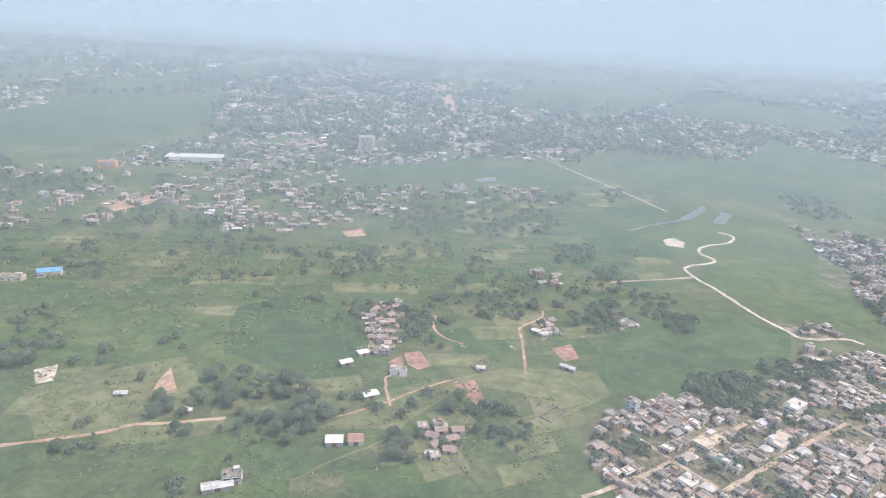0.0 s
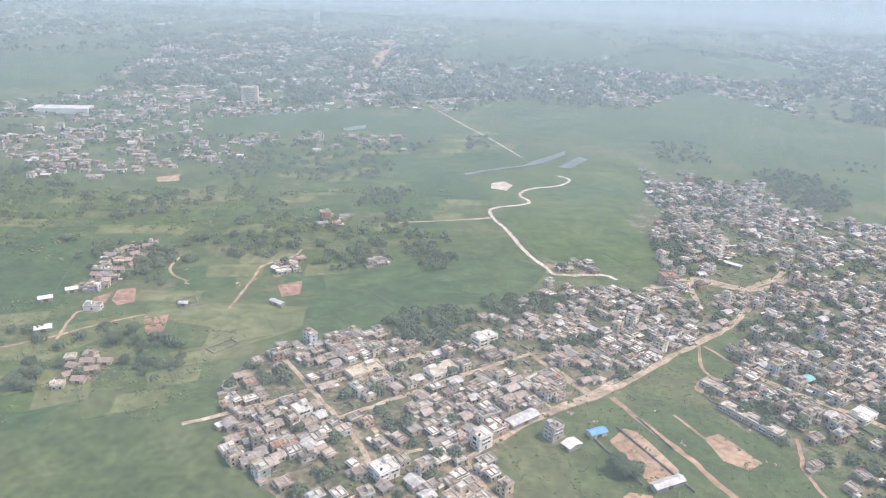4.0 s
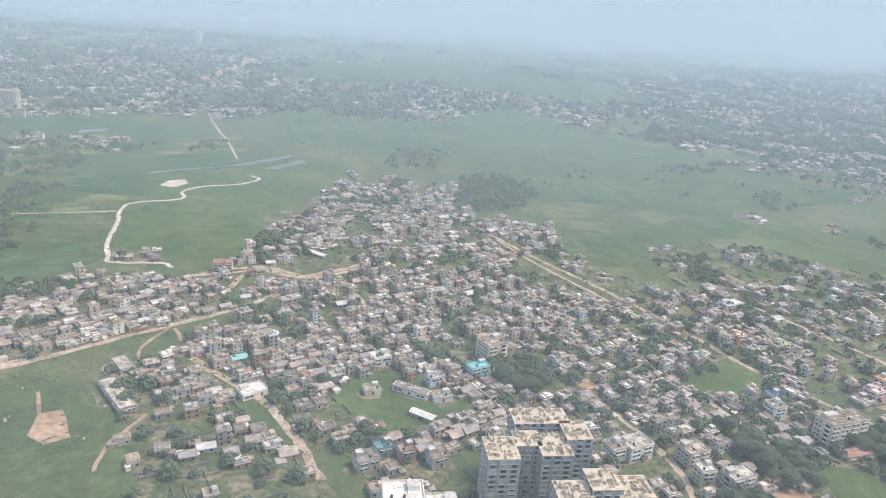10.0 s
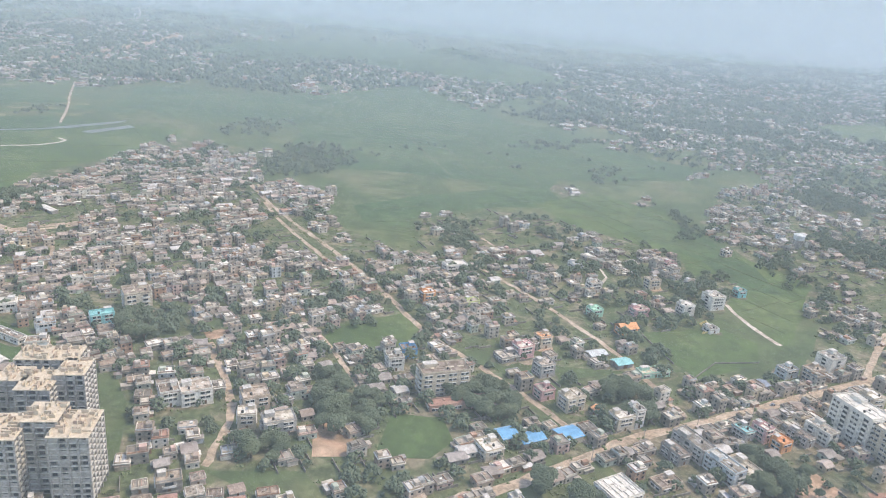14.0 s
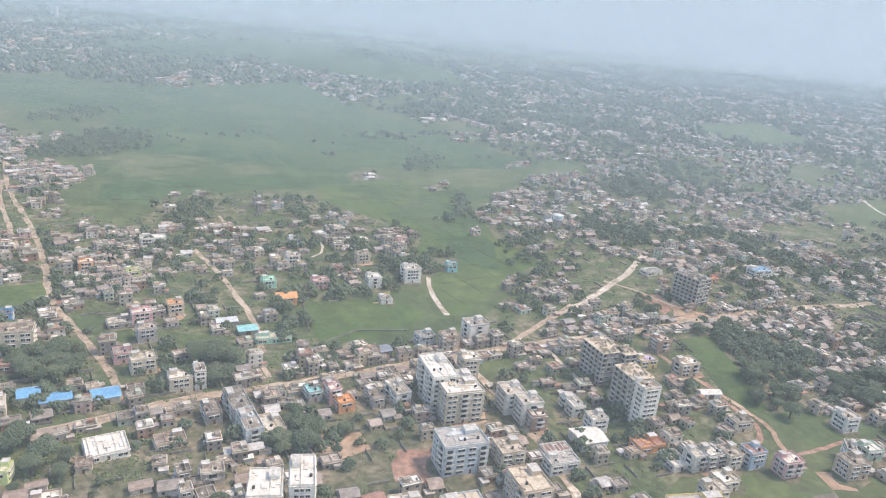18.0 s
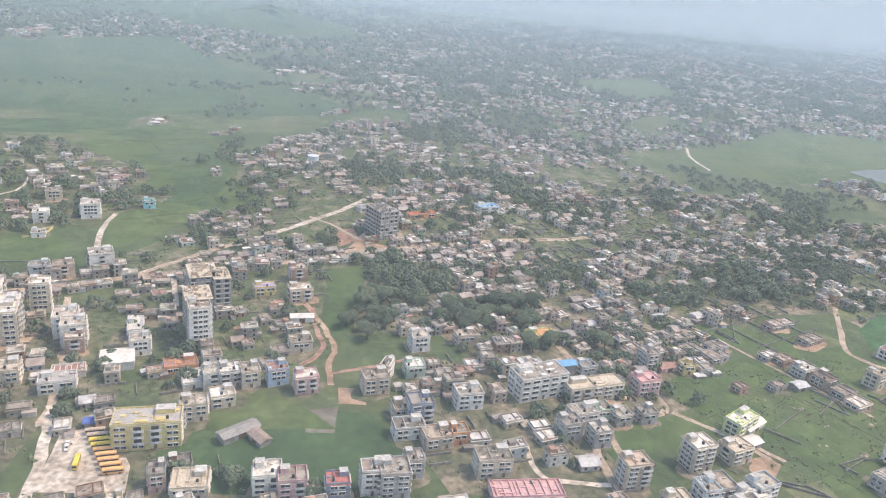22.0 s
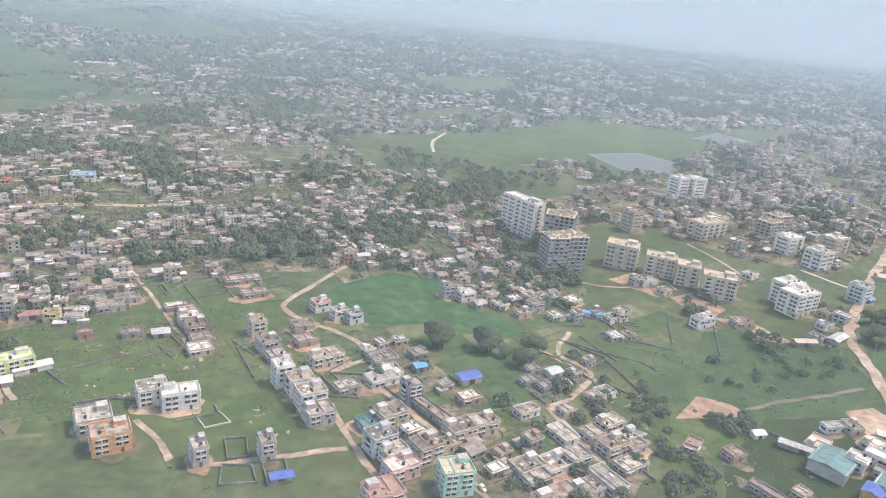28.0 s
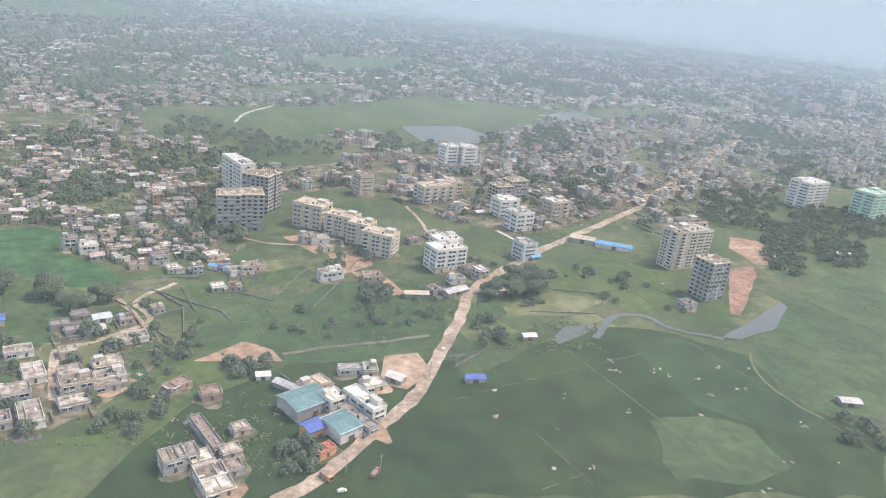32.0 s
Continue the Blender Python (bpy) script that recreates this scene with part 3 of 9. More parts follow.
patch("bare_plot", [(1385.4, 350.4), (1406.8, 345.3), (1394.4, 309.1), (1376.8, 306.2), (1374.4, 330.1)], M_EARTH, "sandy building-site ground", 1, 6, True)
patch("bare_plot", [(1231.4, 240.6), (1256.7, 258.5), (1275.7, 249.5), (1254.4, 234.3), (1232.0, 233.1)], M_DRYGRASS, "dry yellowish plot behind a wall", 0.8, 8, True)
patch("bare_plot", [(1137.6, 215.5), (1147.4, 210.1), (1151.7, 202.7), (1142.9, 202.5), (1130.8, 202.0), (1124.0, 201.8)], M_EARTH, "sandy bank of the stream", 1, 5)
patch("bare_plot", [(1184.2, 204.8), (1195.5, 206.2), (1198.8, 193.3), (1190.1, 183.7), (1181.7, 187.4)], M_EARTH, "sandy roadside yard", 0.8, 6, True)

# trodden ground of the settlements
def settlement(points, density, pitch, turn, seed, label, tall=0.3, trees=0.3, scruffy=True):
    DISTRICTS.append((points, density, pitch, turn, seed, label, tall, trees))
    if scruffy:
        patch("settlement_ground", points, M_GARDEN if trees >= 0.45 else M_YARD, "mixed dirt yards and weeds of " + label, 4, 15, category="ground", z=0.008 + 0.0015 * len(DISTRICTS))


DISTRICTS = []
settlement([(395.0, 207.0), (456.0, 209.0), (500.0, 192.0), (500.0, 165.0), (395.0, 165.0)], 0.62, 10.0, 22, 55, "the yards below the tower blocks", 0.35, 0.45)
settlement([(500.0, 188.0), (545.0, 208.0), (600.0, 214.0), (660.0, 205.0), (717.0, 205.0), (717.0, 158.0), (500.0, 165.0)], 0.6, 10.5, 24, 56, "the sheds and houses before the main road", 0.35, 0.35)
settlement([(722.0, 204.0), (745.0, 203.0), (800.0, 172.0), (872.0, 176.0), (930.0, 176.0), (930.0, 150.0), (722.0, 156.0)], 0.5, 11.0, 18, 57, "the new houses on the near plots", 0.4, 0.3)
settlement([(165.0, 194.0), (240.0, 200.0), (300.0, 197.0), (392.0, 196.0), (392.0, 168.0), (165.0, 168.0)], 0.42, 10.0, 28, 58, "the yards on the near grass", 0.2, 0.4)
settlement([(45.2, 256.2), (55.3, 281.9), (67.2, 292.1), (98.1, 309.2), (135.1, 317.9), (153.4, 332.1), (184.0, 374.3), (205.6, 374.9), (239.5, 378.1), (276.1, 374.2), (273.2, 344.3), (252.5, 323.2), (197.8, 268.3), (172.7, 248.1), (153.5, 227.3), (165.3, 196.3), (96.4, 187.1), (65.8, 208.1)],
           0.85, 8.4, 43, 11, "the grid-planned low-rise quarter", 0.1, 0.3)
settlement([(249.4, 387.6), (261.9, 504.1), (266.3, 596.1), (331.3, 631.4), (375.9, 548.3), (447.7, 518.7), (450.0, 457.8), (489.7, 425.4), (532.0, 399.9), (549.5, 373.4), (547.0, 335.3), (515.3, 282.2), (474.5, 276.5), (428.5, 271.3), (379.9, 237.8), (330.5, 233.7), (308.0, 263.4), (292.1, 258.0), (260.1, 254.8), (242.8, 275.0), (255.4, 292.4), (272.8, 333.0)],
           0.68, 9.0, 35, 12, "the crowded middle quarter", 0.36, 0.6)
settlement([(408.5, 286.2), (436.0, 282.2), (463.9, 318.5), (513.0, 307.9), (535.0, 293.3), (566.8, 282.1), (606.4, 298.1), (645.4, 305.3), (663.8, 288.0), (612.2, 259.1), (563.9, 235.5), (524.2, 220.1), (486.0, 213.9), (456.4, 209.7), (455.9, 235.8), (439.2, 265.5)],
           0.44, 10.5, 28, 13, "the lanes south of the middle quarter", 0.3, 0.6)
settlement([(506.6, 484.8), (561.3, 526.0), (600.8, 518.2), (641.7, 492.7), (677.3, 456.6), (695.9, 414.0), (662.9, 363.8), (616.1, 330.3), (640.0, 309.0), (606.4, 298.1), (570.5, 296.0), (513.0, 307.9), (488.4, 378.3), (507.8, 419.0)],
           0.42, 11.0, 28, 14, "the garden houses by the paddy", 0.3, 0.55)
settlement([(459.7, 268.2), (490.6, 265.7), (505.2, 308.6), (561.1, 263.9), (601.5, 266.9), (646.1, 297.2), (674.9, 301.5), (622.1, 262.5), (560.2, 225.7), (525.8, 206.6), (502.7, 193.3), (475.6, 223.3)],
           0.4, 10.5, 28, 15, "the houses above the main road", 0.28, 0.6)
settlement([(575.3, 241.2), (609.8, 256.2), (665.0, 284.7), (686.0, 295.0), (691.3, 279.0), (700.3, 259.0), (711.4, 225.7), (717.1, 201.5), (601.4, 191.9)],
           0.5, 10.5, 22, 16, "the roadside quarter", 0.3, 0.4)
settlement([(697.7, 279.8), (738.2, 314.5), (793.4, 336.3), (786.0, 317.5), (786.5, 268.2), (793.5, 245.4), (756.4, 228.2), (733.0, 202.3), (717.1, 201.5), (711.7, 235.0)],
           0.42, 11.0, 20, 17, "the plots south of the main road", 0.35, 0.45)
settlement([(711.3, 529.8), (771.6, 638.4), (852.1, 687.9), (963.9, 691.1), (1009.4, 564.5), (1038.7, 489.6), (923.6, 319.1), (870.2, 296.1), (813.5, 288.4), (816.6, 333.0), (794.2, 339.6), (743.9, 321.0), (685.5, 302.7), (689.3, 320.2), (715.1, 364.4), (723.4, 428.4)],
           0.52, 10.5, 25, 18, "the leafy old village", 0.26, 0.5)
settlement([(787.0, 324.0), (877.2, 404.8), (929.7, 444.1), (997.6, 400.6), (1058.0, 404.0), (1088.9, 383.9), (1102.5, 332.6), (1061.3, 278.2), (1021.0, 283.1), (1011.7, 303.8), (973.4, 300.6), (927.4, 257.9), (899.6, 239.1), (882.2, 228.9), (869.5, 252.9), (841.6, 263.4), (798.3, 259.7)],
           0.52, 10.0, 25, 19, "the dense village quarter", 0.22, 0.42)
settlement([(825.9, 273.2), (867.0, 277.4), (903.1, 280.9), (946.3, 274.6), (939.0, 250.8), (909.8, 241.4), (915.7, 226.8), (890.5, 213.7), (877.3, 207.2), (875.7, 178.2), (870.4, 173.1)],
           0.42, 11.5, 17, 20, "the new plots by the lane", 0.4, 0.4)
settlement([(939.8, 458.8), (1083.3, 508.9), (1124.8, 447.8), (1127.1, 305.5), (1110.7, 268.2), (1074.6, 282.9), (1040.4, 307.7), (1015.8, 309.3), (975.5, 317.7), (922.1, 310.3), (897.8, 334.2), (833.4, 475.9)],
           0.45, 11.0, 25, 21, "the village behind the flats", 0.25, 0.5)
settlement([(1020.5, 247.4), (1040.9, 241.4), (1061.0, 208.9), (1075.8, 217.8), (1100.7, 246.6), (1111.3, 223.0), (1116.0, 208.6), (1105.8, 178.0), (1092.7, 157.6), (1061.4, 155.4), (1049.3, 173.1), (1031.9, 193.3)],
           0.42, 11.0, 30, 22, "the small houses by the stream", 0.25, 0.35)
settlement([(1185.4, 741.7), (1340.6, 735.4), (1436.1, 719.2), (1602.9, 883.6), (2014.6, 1012.0), (1611.4, 507.8), (1518.6, 497.4), (1416.1, 399.6), (1340.2, 381.2), (1310.0, 421.4), (1274.9, 469.2), (1270.9, 540.7), (1205.2, 488.7), (1146.9, 562.2)],
           0.75, 12.0, 30, 23, "the crowded city edge", 0.55, 0.6)
settlement([(1080.6, 439.3), (1158.2, 466.7), (1319.5, 561.4), (1414.9, 535.4), (1494.2, 541.0), (1356.9, 406.4), (1256.8, 323.0), (1222.2, 353.5), (1183.1, 414.7), (1130.2, 389.5)],
           0.45, 12.0, 30, 24, "the yards among the flats", 0.4, 0.4)
settlement([(406.6, 263.7), (416.6, 280.8), (436.7, 284.6), (448.5, 259.2), (456.8, 236.0), (457.2, 209.8), (432.6, 206.5), (422.3, 240.4)],
           0.55, 10.0, 22, 25, "the lanes beside the tower blocks", 0.35, 0.5)
settlement([(332.0, 251.8), (364.8, 261.0), (380.3, 233.9), (393.1, 201.2), (365.3, 197.8)], 0.55, 10.0, 25, 26, "the yards before the tower blocks", 0.3, 0.5)
settlement([(819.3, 245.0), (864.9, 244.5), (879.2, 221.8), (869.9, 178.0), (826.3, 177.1), (815.5, 205.7)], 0.4, 11.0, 15, 27, "the new houses round the green plots", 0.3, 0.35)
settlement([(248.7, 264.7), (269.8, 276.6), (299.1, 259.3), (329.8, 230.9), (350.7, 204.5), (289.0, 198.5)], 0.4, 10.0, 28, 28, "the scattered yards by the tracks", 0.1, 0.5)
settlement([(1322.0, 352.0), (1342.7, 338.5), (1370.7, 384.5), (1420.4, 414.3), (1478.8, 487.3), (1491.1, 544.3), (1398.6, 463.2), (1356.9, 423.1)], 0.55, 12.0, 30, 41, "the town end of the concrete road", 0.45, 0.5)
settlement([(1266.7, 427.3), (1326.3, 475.4), (1399.0, 516.8), (1357.1, 433.3), (1303.8, 399.7)], 0.5, 12.0, 30, 42, "the lanes behind the new flats", 0.45, 0.6)
settlement([(1053.5, 293.2), (1078.7, 317.0), (1109.2, 327.8), (1118.9, 298.9), (1100.4, 275.8), (1075.8, 271.6)], 0.5, 10.5, 28, 43, "the walled plots by the paddy", 0.3, 0.35)
settlement([(1118.0, 263.8), (1133.2, 281.3), (1135.1, 256.9), (1122.0, 253.4)], 0.5, 10.5, 20, 44, "the small yards on the grass", 0.2, 0.3)
settlement([(-70.5, 395.3), (-48.1, 398.1), (-43.3, 355.1), (-45.9, 326.7), (-57.4, 327.9)], 0.75, 9.0, 15, 45, "the brick hamlet in the fields", 0.05, 0.4)
settlement([(-22.3, 261.2), (-11.9, 268.3), (-3.4, 257.7), (-4.2, 242.6), (-17.8, 241.3)], 0.8, 8.5, 20, 46, "the red-roofed farm hamlet", 0.05, 0.3)
settlement([(30.9, 477.3), (46.7, 472.5), (55.4, 457.3), (48.6, 442.9), (33.9, 452.6)], 0.6, 9.0, 25, 47, "the hamlet among trees", 0.05, 0.5)
settlement([(64.7, 418.6), (85.5, 427.7), (93.8, 393.7), (80.4, 383.0)], 0.55, 9.0, 25, 48, "the hamlet by the grove", 0.05, 0.5)
settlement([(29.0, 373.0), (41.5, 391.7), (43.5, 371.9), (34.8, 359.0)], 0.7, 8.5, 30, 49, "the huts by the cart track", 0.0, 0.3)
settlement([(180.3, 419.3), (200.8, 414.7), (217.0, 405.4), (207.8, 391.8), (183.1, 394.9)], 0.6, 9.0, 25, 50, "the houses at the lane's end", 0.1, 0.4)
settlement([(607.7, 614.9), (629.0, 628.7), (644.8, 608.7), (621.6, 582.4)], 0.55, 11.0, 25, 51, "the few houses on the plain", 0.3, 0.3)
settlement([(671.4, 581.6), (696.8, 607.8), (693.8, 580.4), (673.1, 570.4)], 0.55, 11.0, 25, 52, "the few houses beside the paddy", 0.3, 0.3)
# far settlements
settlement([(-516.4, 690.3), (-419.3, 693.1), (-432.6, 828.4), (-384.1, 939.1), (-578.8, 1488.1), (-402.1, 1928.0), (-154.9, 1617.1), (-20.5, 1368.3), (123.3, 1278.1), (171.9, 1057.5), (106.7, 902.3), (-16.7, 896.4), (-173.1, 772.8), (-143.8, 695.0), (-41.2, 725.4), (89.4, 726.1), (66.9, 661.0), (-57.5, 647.7), (-85.1, 580.2), (-123.6, 552.7), (-167.4, 509.8), (-253.6, 520.0), (-310.8, 505.6), (-364.5, 476.7)],
           0.5, 14.0, 10, 31, "the far town on the plain", 0.3, 0.6, False)
settlement([(-648.9, 1585.7), (-516.4, 2198.8), (-83.6, 1811.0), (106.0, 1251.1), (28.9, 996.9), (-20.1, 922.7), (-121.4, 797.6), (-174.4, 822.5)], 0.5, 17.0, 20, 32, "the far town", 0.4, 0.5, False)
settlement([(114.1, 1494.4), (357.1, 1610.4), (544.5, 1332.9), (484.2, 1083.9), (291.1, 1045.3), (158.0, 1175.7)], 0.45, 16.0, 20, 33, "the far village", 0.3, 0.6, False)
settlement([(605.6, 1611.9), (1274.3, 2601.6), (2194.4, 2913.1), (846.9, 602.9), (831.6, 742.5), (780.4, 845.6), (739.4, 996.6), (729.0, 1221.5)], 0.34, 17.0, 25, 34, "the hazy outer suburb", 0.3, 0.85, False)
settlement([(655.3, 992.7), (900.0, 1753.6), (1870.5, 2965.3), (3305.2, 3287.7), (1442.6, 789.5), (1233.6, 639.4), (1172.8, 711.3), (1008.0, 604.2), (953.0, 570.0), (868.1, 725.5), (766.7, 661.0), (708.1, 774.0)], 0.5, 15.0, 25, 35, "the hazy suburb", 0.35, 0.7, False)
settlement([(786.6, 863.2), (960.6, 1301.7), (1268.2, 1525.0), (2052.6, 2930.7), (4861.6, 4690.0), (2014.6, 1012.0), (1602.9, 883.6), (1430.2, 825.8), (1339.9, 905.2), (1218.7, 711.3), (1110.0, 683.1), (1022.9, 616.9), (946.6, 487.7)], 0.65, 17.0, 25, 36, "the hazy city", 0.5, 0.7, False)
settlement([(674.2, 2006.4), (1218.3, 2361.9), (560.3, 1039.0), (437.9, 1066.8), (207.7, 1071.8), (306.4, 1448.4)], 0.42, 18.0, 20, 37, "the hazy outer village", 0.3, 0.6, False)
settlement([(241.2, 665.3), (288.0, 658.5), (383.9, 626.2), (373.5, 541.5), (283.6, 417.4), (250.8, 449.5), (240.3, 507.2), (245.4, 586.3)], 0.5, 10.0, 30, 38, "the upper lanes", 0.22, 0.6)

# lanes and roads
road([(153.3, 228.0), (165.8, 241.4), (179.9, 254.7), (198.0, 267.5), (215.0, 283.9), (233.9, 304.2), (251.9, 321.9), (271.4, 340.1), (290.7, 369.8)], 4.5, label="pale dirt main street of the quarter")
road([(153.3, 228.0), (145.5, 216.6), (161.9, 195.8)], 3.5)
road([(178.5, 254.8), (195.1, 267.7), (208.7, 282.3)], 4.0)
road([(195.1, 267.7), (183.1, 281.8), (173.3, 295.3)], 3.5)
road([(242.0, 386.5), (259.3, 399.5), (277.7, 403.3), (295.2, 390.4), (309.6, 403.7), (325.2, 412.3)], 4.5, label="dusty lane on the edge of the fields")
road([(236.4, 381.4), (253.8, 389.2), (272.0, 398.9), (284.3, 393.2), (299.6, 389.2), (326.0, 411.2)], 4.5, label="dusty lane on the edge of the fields")
road([(204.6, 617.1), (216.6, 606.4), (203.4, 583.2), (179.4, 572.4), (167.7, 550.0), (179.7, 535.9), (174.1, 525.1), (146.7, 512.1), (149.6, 490.5), (162.8, 459.9), (171.0, 427.4), (185.2, 400.3), (188.4, 391.4), (217.4, 398.8), (224.2, 392.4)], 4.0, M_PALE, "winding pale dirt lane through paddy")
road([(139.9, 483.6), (156.0, 492.0), (129.2, 480.0), (87.2, 464.8)], 3.0, M_ROAD, "farm track")
road([(58.4, 939.9), (104.5, 832.8), (139.6, 761.7), (174.1, 677.9)], 3.6, M_ROAD, "pale country road")
road([(-154.3, 1914.0), (-96.9, 1474.6), (-86.0, 1294.5), (-99.8, 1162.5)], 34.0, M_EARTH, "ochre road climbing to the far town")
road([(203.7, 267.2), (211.7, 254.2), (222.3, 237.6), (228.8, 227.0), (234.8, 214.4), (240.2, 206.4)], 3.6, M_EARTH, "reddish dirt track")
road([(251.0, 318.9), (246.4, 295.1), (253.3, 285.7), (267.1, 293.8)], 2.2, M_EARTH, "trodden path")
road([(253.6, 318.8), (261.9, 305.5), (268.6, 296.5)], 2.4, M_EARTH, "trodden path")
road([(226.7, 258.5), (234.5, 244.7), (238.6, 236.6)], 1.8, M_EARTH, "trodden path")
road([(270.4, 249.5), (268.0, 237.7), (265.6, 234.0), (266.2, 221.8), (268.3, 216.3)], 2.0, M_EARTH, "trodden path")
road([(270.6, 292.0), (287.8, 278.9), (305.7, 265.9), (318.8, 250.3), (329.6, 233.6), (337.6, 219.5)], 4.5, label="dirt street through the middle quarter")
road([(63.5, 278.3), (80.6, 257.8), (96.5, 238.1), (107.9, 223.9), (114.8, 212.1)], 3.2)
road([(102.9, 285.2), (110.9, 271.9)], 2.5)
road([(180.4, 289.6), (189.8, 275.9), (197.5, 267.4)], 2.5)
road([(172.4, 264.2), (179.9, 254.7)], 2.5)
road([(131.7, 266.3), (147.8, 252.0), (160.8, 237.0)], 2.5)
road([(111.6, 233.1), (122.9, 219.6), (131.5, 222.4)], 3.0)
road([(42.5, 225.0), (71.2, 244.0), (97.4, 267.9), (126.9, 293.1)], 3.5)
road([(92.3, 232.5), (119.0, 255.3), (142.6, 275.2), (172.1, 298.3)], 3.5)
road([(-184.4, 223.4), (-162.4, 232.8), (-149.3, 238.9), (-143.2, 245.5), (-121.2, 250.8), (-106.3, 256.7)], 3.2, M_EARTH, "country cart track")
road([(-38.3, 277.3), (-45.0, 302.7), (-42.7, 306.0)], 2.0, M_EARTH, "trodden path")
road([(-65.8, 219.5), (-52.3, 236.1), (-34.2, 250.8), (-21.6, 290.2), (-3.9, 309.8), (24.2, 319.5)], 2.0, M_DRYGRASS, "worn footpath over the common")
road([(24.2, 319.5), (23.8, 360.7), (20.9, 375.4), (36.4, 390.9), (37.8, 404.2)], 2.4, M_EARTH, "cart track to the hamlet")
road([(-61.1, 264.1), (-41.2, 279.3), (-27.4, 294.6), (-12.1, 307.2)], 2.2, M_EARTH, "cart track")
road([(-27.4, 382.3), (-26.8, 358.5), (-8.7, 347.2)], 2.4, M_EARTH, "cart track")
road([(407.1, 483.5), (425.6, 445.9), (453.7, 403.0), (477.0, 367.4)], 3.5)
road([(318.4, 391.3), (341.8, 343.4), (349.7, 328.0)], 3.0)
road([(263.0, 363.7), (264.1, 391.2), (270.2, 408.1), (289.6, 388.5), (302.8, 398.8), (322.4, 415.2), (327.1, 424.0)], 4.5)
road([(434.1, 286.4), (442.5, 270.2), (448.5, 259.2), (457.4, 236.0), (456.2, 223.8), (456.1, 211.5)], 4.0)
road([(380.2, 537.2), (416.7, 469.5), (459.6, 411.4), (497.7, 352.3), (518.1, 312.0), (543.3, 286.5), (561.1, 263.9), (575.7, 242.3)], 4.0, label="long dirt street across the quarter")
road([(540.6, 409.1), (567.1, 373.2), (584.1, 344.3), (601.3, 314.4), (610.4, 285.7)], 3.6)
road([(675.7, 383.6), (676.5, 361.2), (684.2, 336.0)], 3.6, M_PALE)
road([(463.7, 316.0), (480.8, 291.6), (497.3, 258.8)], 3.2)
road([(549.4, 455.8), (558.9, 436.4)], 3.0)
road([(612.6, 431.8), (619.1, 409.1), (609.9, 393.0)], 2.4, M_PALE)
road([(490.1, 186.5), (509.1, 197.4), (526.3, 205.4), (543.6, 214.0), (560.2, 225.7), (577.4, 237.6), (591.0, 248.2), (614.0, 259.2), (637.1, 271.0), (657.8, 281.4), (672.5, 289.2), (707.1, 305.7), (723.9, 312.6), (749.5, 320.7), (786.6, 334.0), (843.0, 360.7)], 6.0, label="broad dusty main road")
road([(794.2, 339.6), (821.2, 347.0), (856.5, 364.1), (923.1, 390.7)], 6.5, label="broad dusty main road")
road([(709.1, 308.5), (724.4, 329.3), (747.5, 357.2)], 4.5)
road([(807.3, 437.0), (786.4, 401.4), (770.7, 382.8), (754.4, 362.0), (741.5, 346.2)], 5.0, M_PALE, "pale lane by the building site")
road([(770.6, 391.3), (783.6, 379.5), (798.8, 357.2)], 3.5)
road([(817.5, 372.0), (820.4, 357.4), (822.7, 347.3)], 3.5)
road([(837.5, 406.0), (867.8, 434.3), (884.0, 438.7)], 3.0, M_PALE)
road([(691.9, 285.5), (700.2, 263.0), (708.1, 243.1), (713.2, 225.8), (717.2, 204.4)], 4.0, label="narrow concrete street between flats")
road([(715.5, 214.6), (720.5, 200.0), (724.0, 186.0), (727.0, 172.0)], 4.2, M_PALE, "narrow concrete street beside the bus yard")
road([(723.3, 310.1), (729.1, 292.4), (732.6, 280.8)], 3.0, M_PALE)
road([(607.9, 284.0), (616.4, 267.5)], 3.0)
road([(782.6, 281.3), (785.3, 264.1), (790.0, 252.5), (788.0, 243.5), (783.4, 238.3)], 2.8, M_RED, "reddish dirt lane")
road([(792.8, 232.6), (806.3, 237.6), (816.6, 243.1)], 2.4, M_RED, "reddish footpath")
road([(769.9, 311.1), (778.4, 288.5), (788.7, 264.2), (794.2, 249.4), (791.6, 241.8), (793.8, 226.0)], 3.0, M_EARTH, "reddish lane")
road([(871.2, 249.1), (876.9, 231.4), (882.2, 215.3), (872.2, 208.5), (870.0, 197.3), (871.3, 178.1)], 3.6, label="dirt lane among new houses")
road([(882.2, 215.3), (893.0, 217.6), (903.1, 221.4), (901.2, 233.2)], 3.2)
road([(903.1, 221.4), (915.4, 212.7), (924.7, 198.8)], 3.0)
road([(850.3, 197.8), (850.7, 184.6), (860.1, 182.6), (870.4, 182.4)], 2.6, M_PALE)
road([(916.1, 213.7), (928.6, 197.9)], 2.6)
road([(888.9, 214.0), (880.2, 235.7), (873.9, 259.2)], 3.4)
road([(877.3, 207.2), (877.5, 192.4), (877.5, 181.7)], 3.4)
road([(1017.1, 312.1), (1003.6, 286.2), (993.6, 269.3), (996.2, 261.6), (1004.5, 253.7), (1019.2, 244.2), (1025.5, 236.7)], 3.4, M_ROAD, "curving dirt lane")
road([(1013.2, 217.3), (1022.1, 225.0), (1031.0, 231.4)], 3.0)
road([(1101.0, 680.3), (1082.6, 630.9), (1080.5, 584.5)], 4.0, M_PALE)
road([(1007.8, 215.3), (1015.3, 197.7), (1022.9, 178.7), (1028.6, 167.0), (1037.4, 154.3)], 3.2)
road([(1025.3, 216.1), (1037.6, 199.9), (1046.1, 186.5)], 2.8)
road([(987.1, 170.0), (1004.8, 173.9), (1020.8, 178.5)], 2.8)
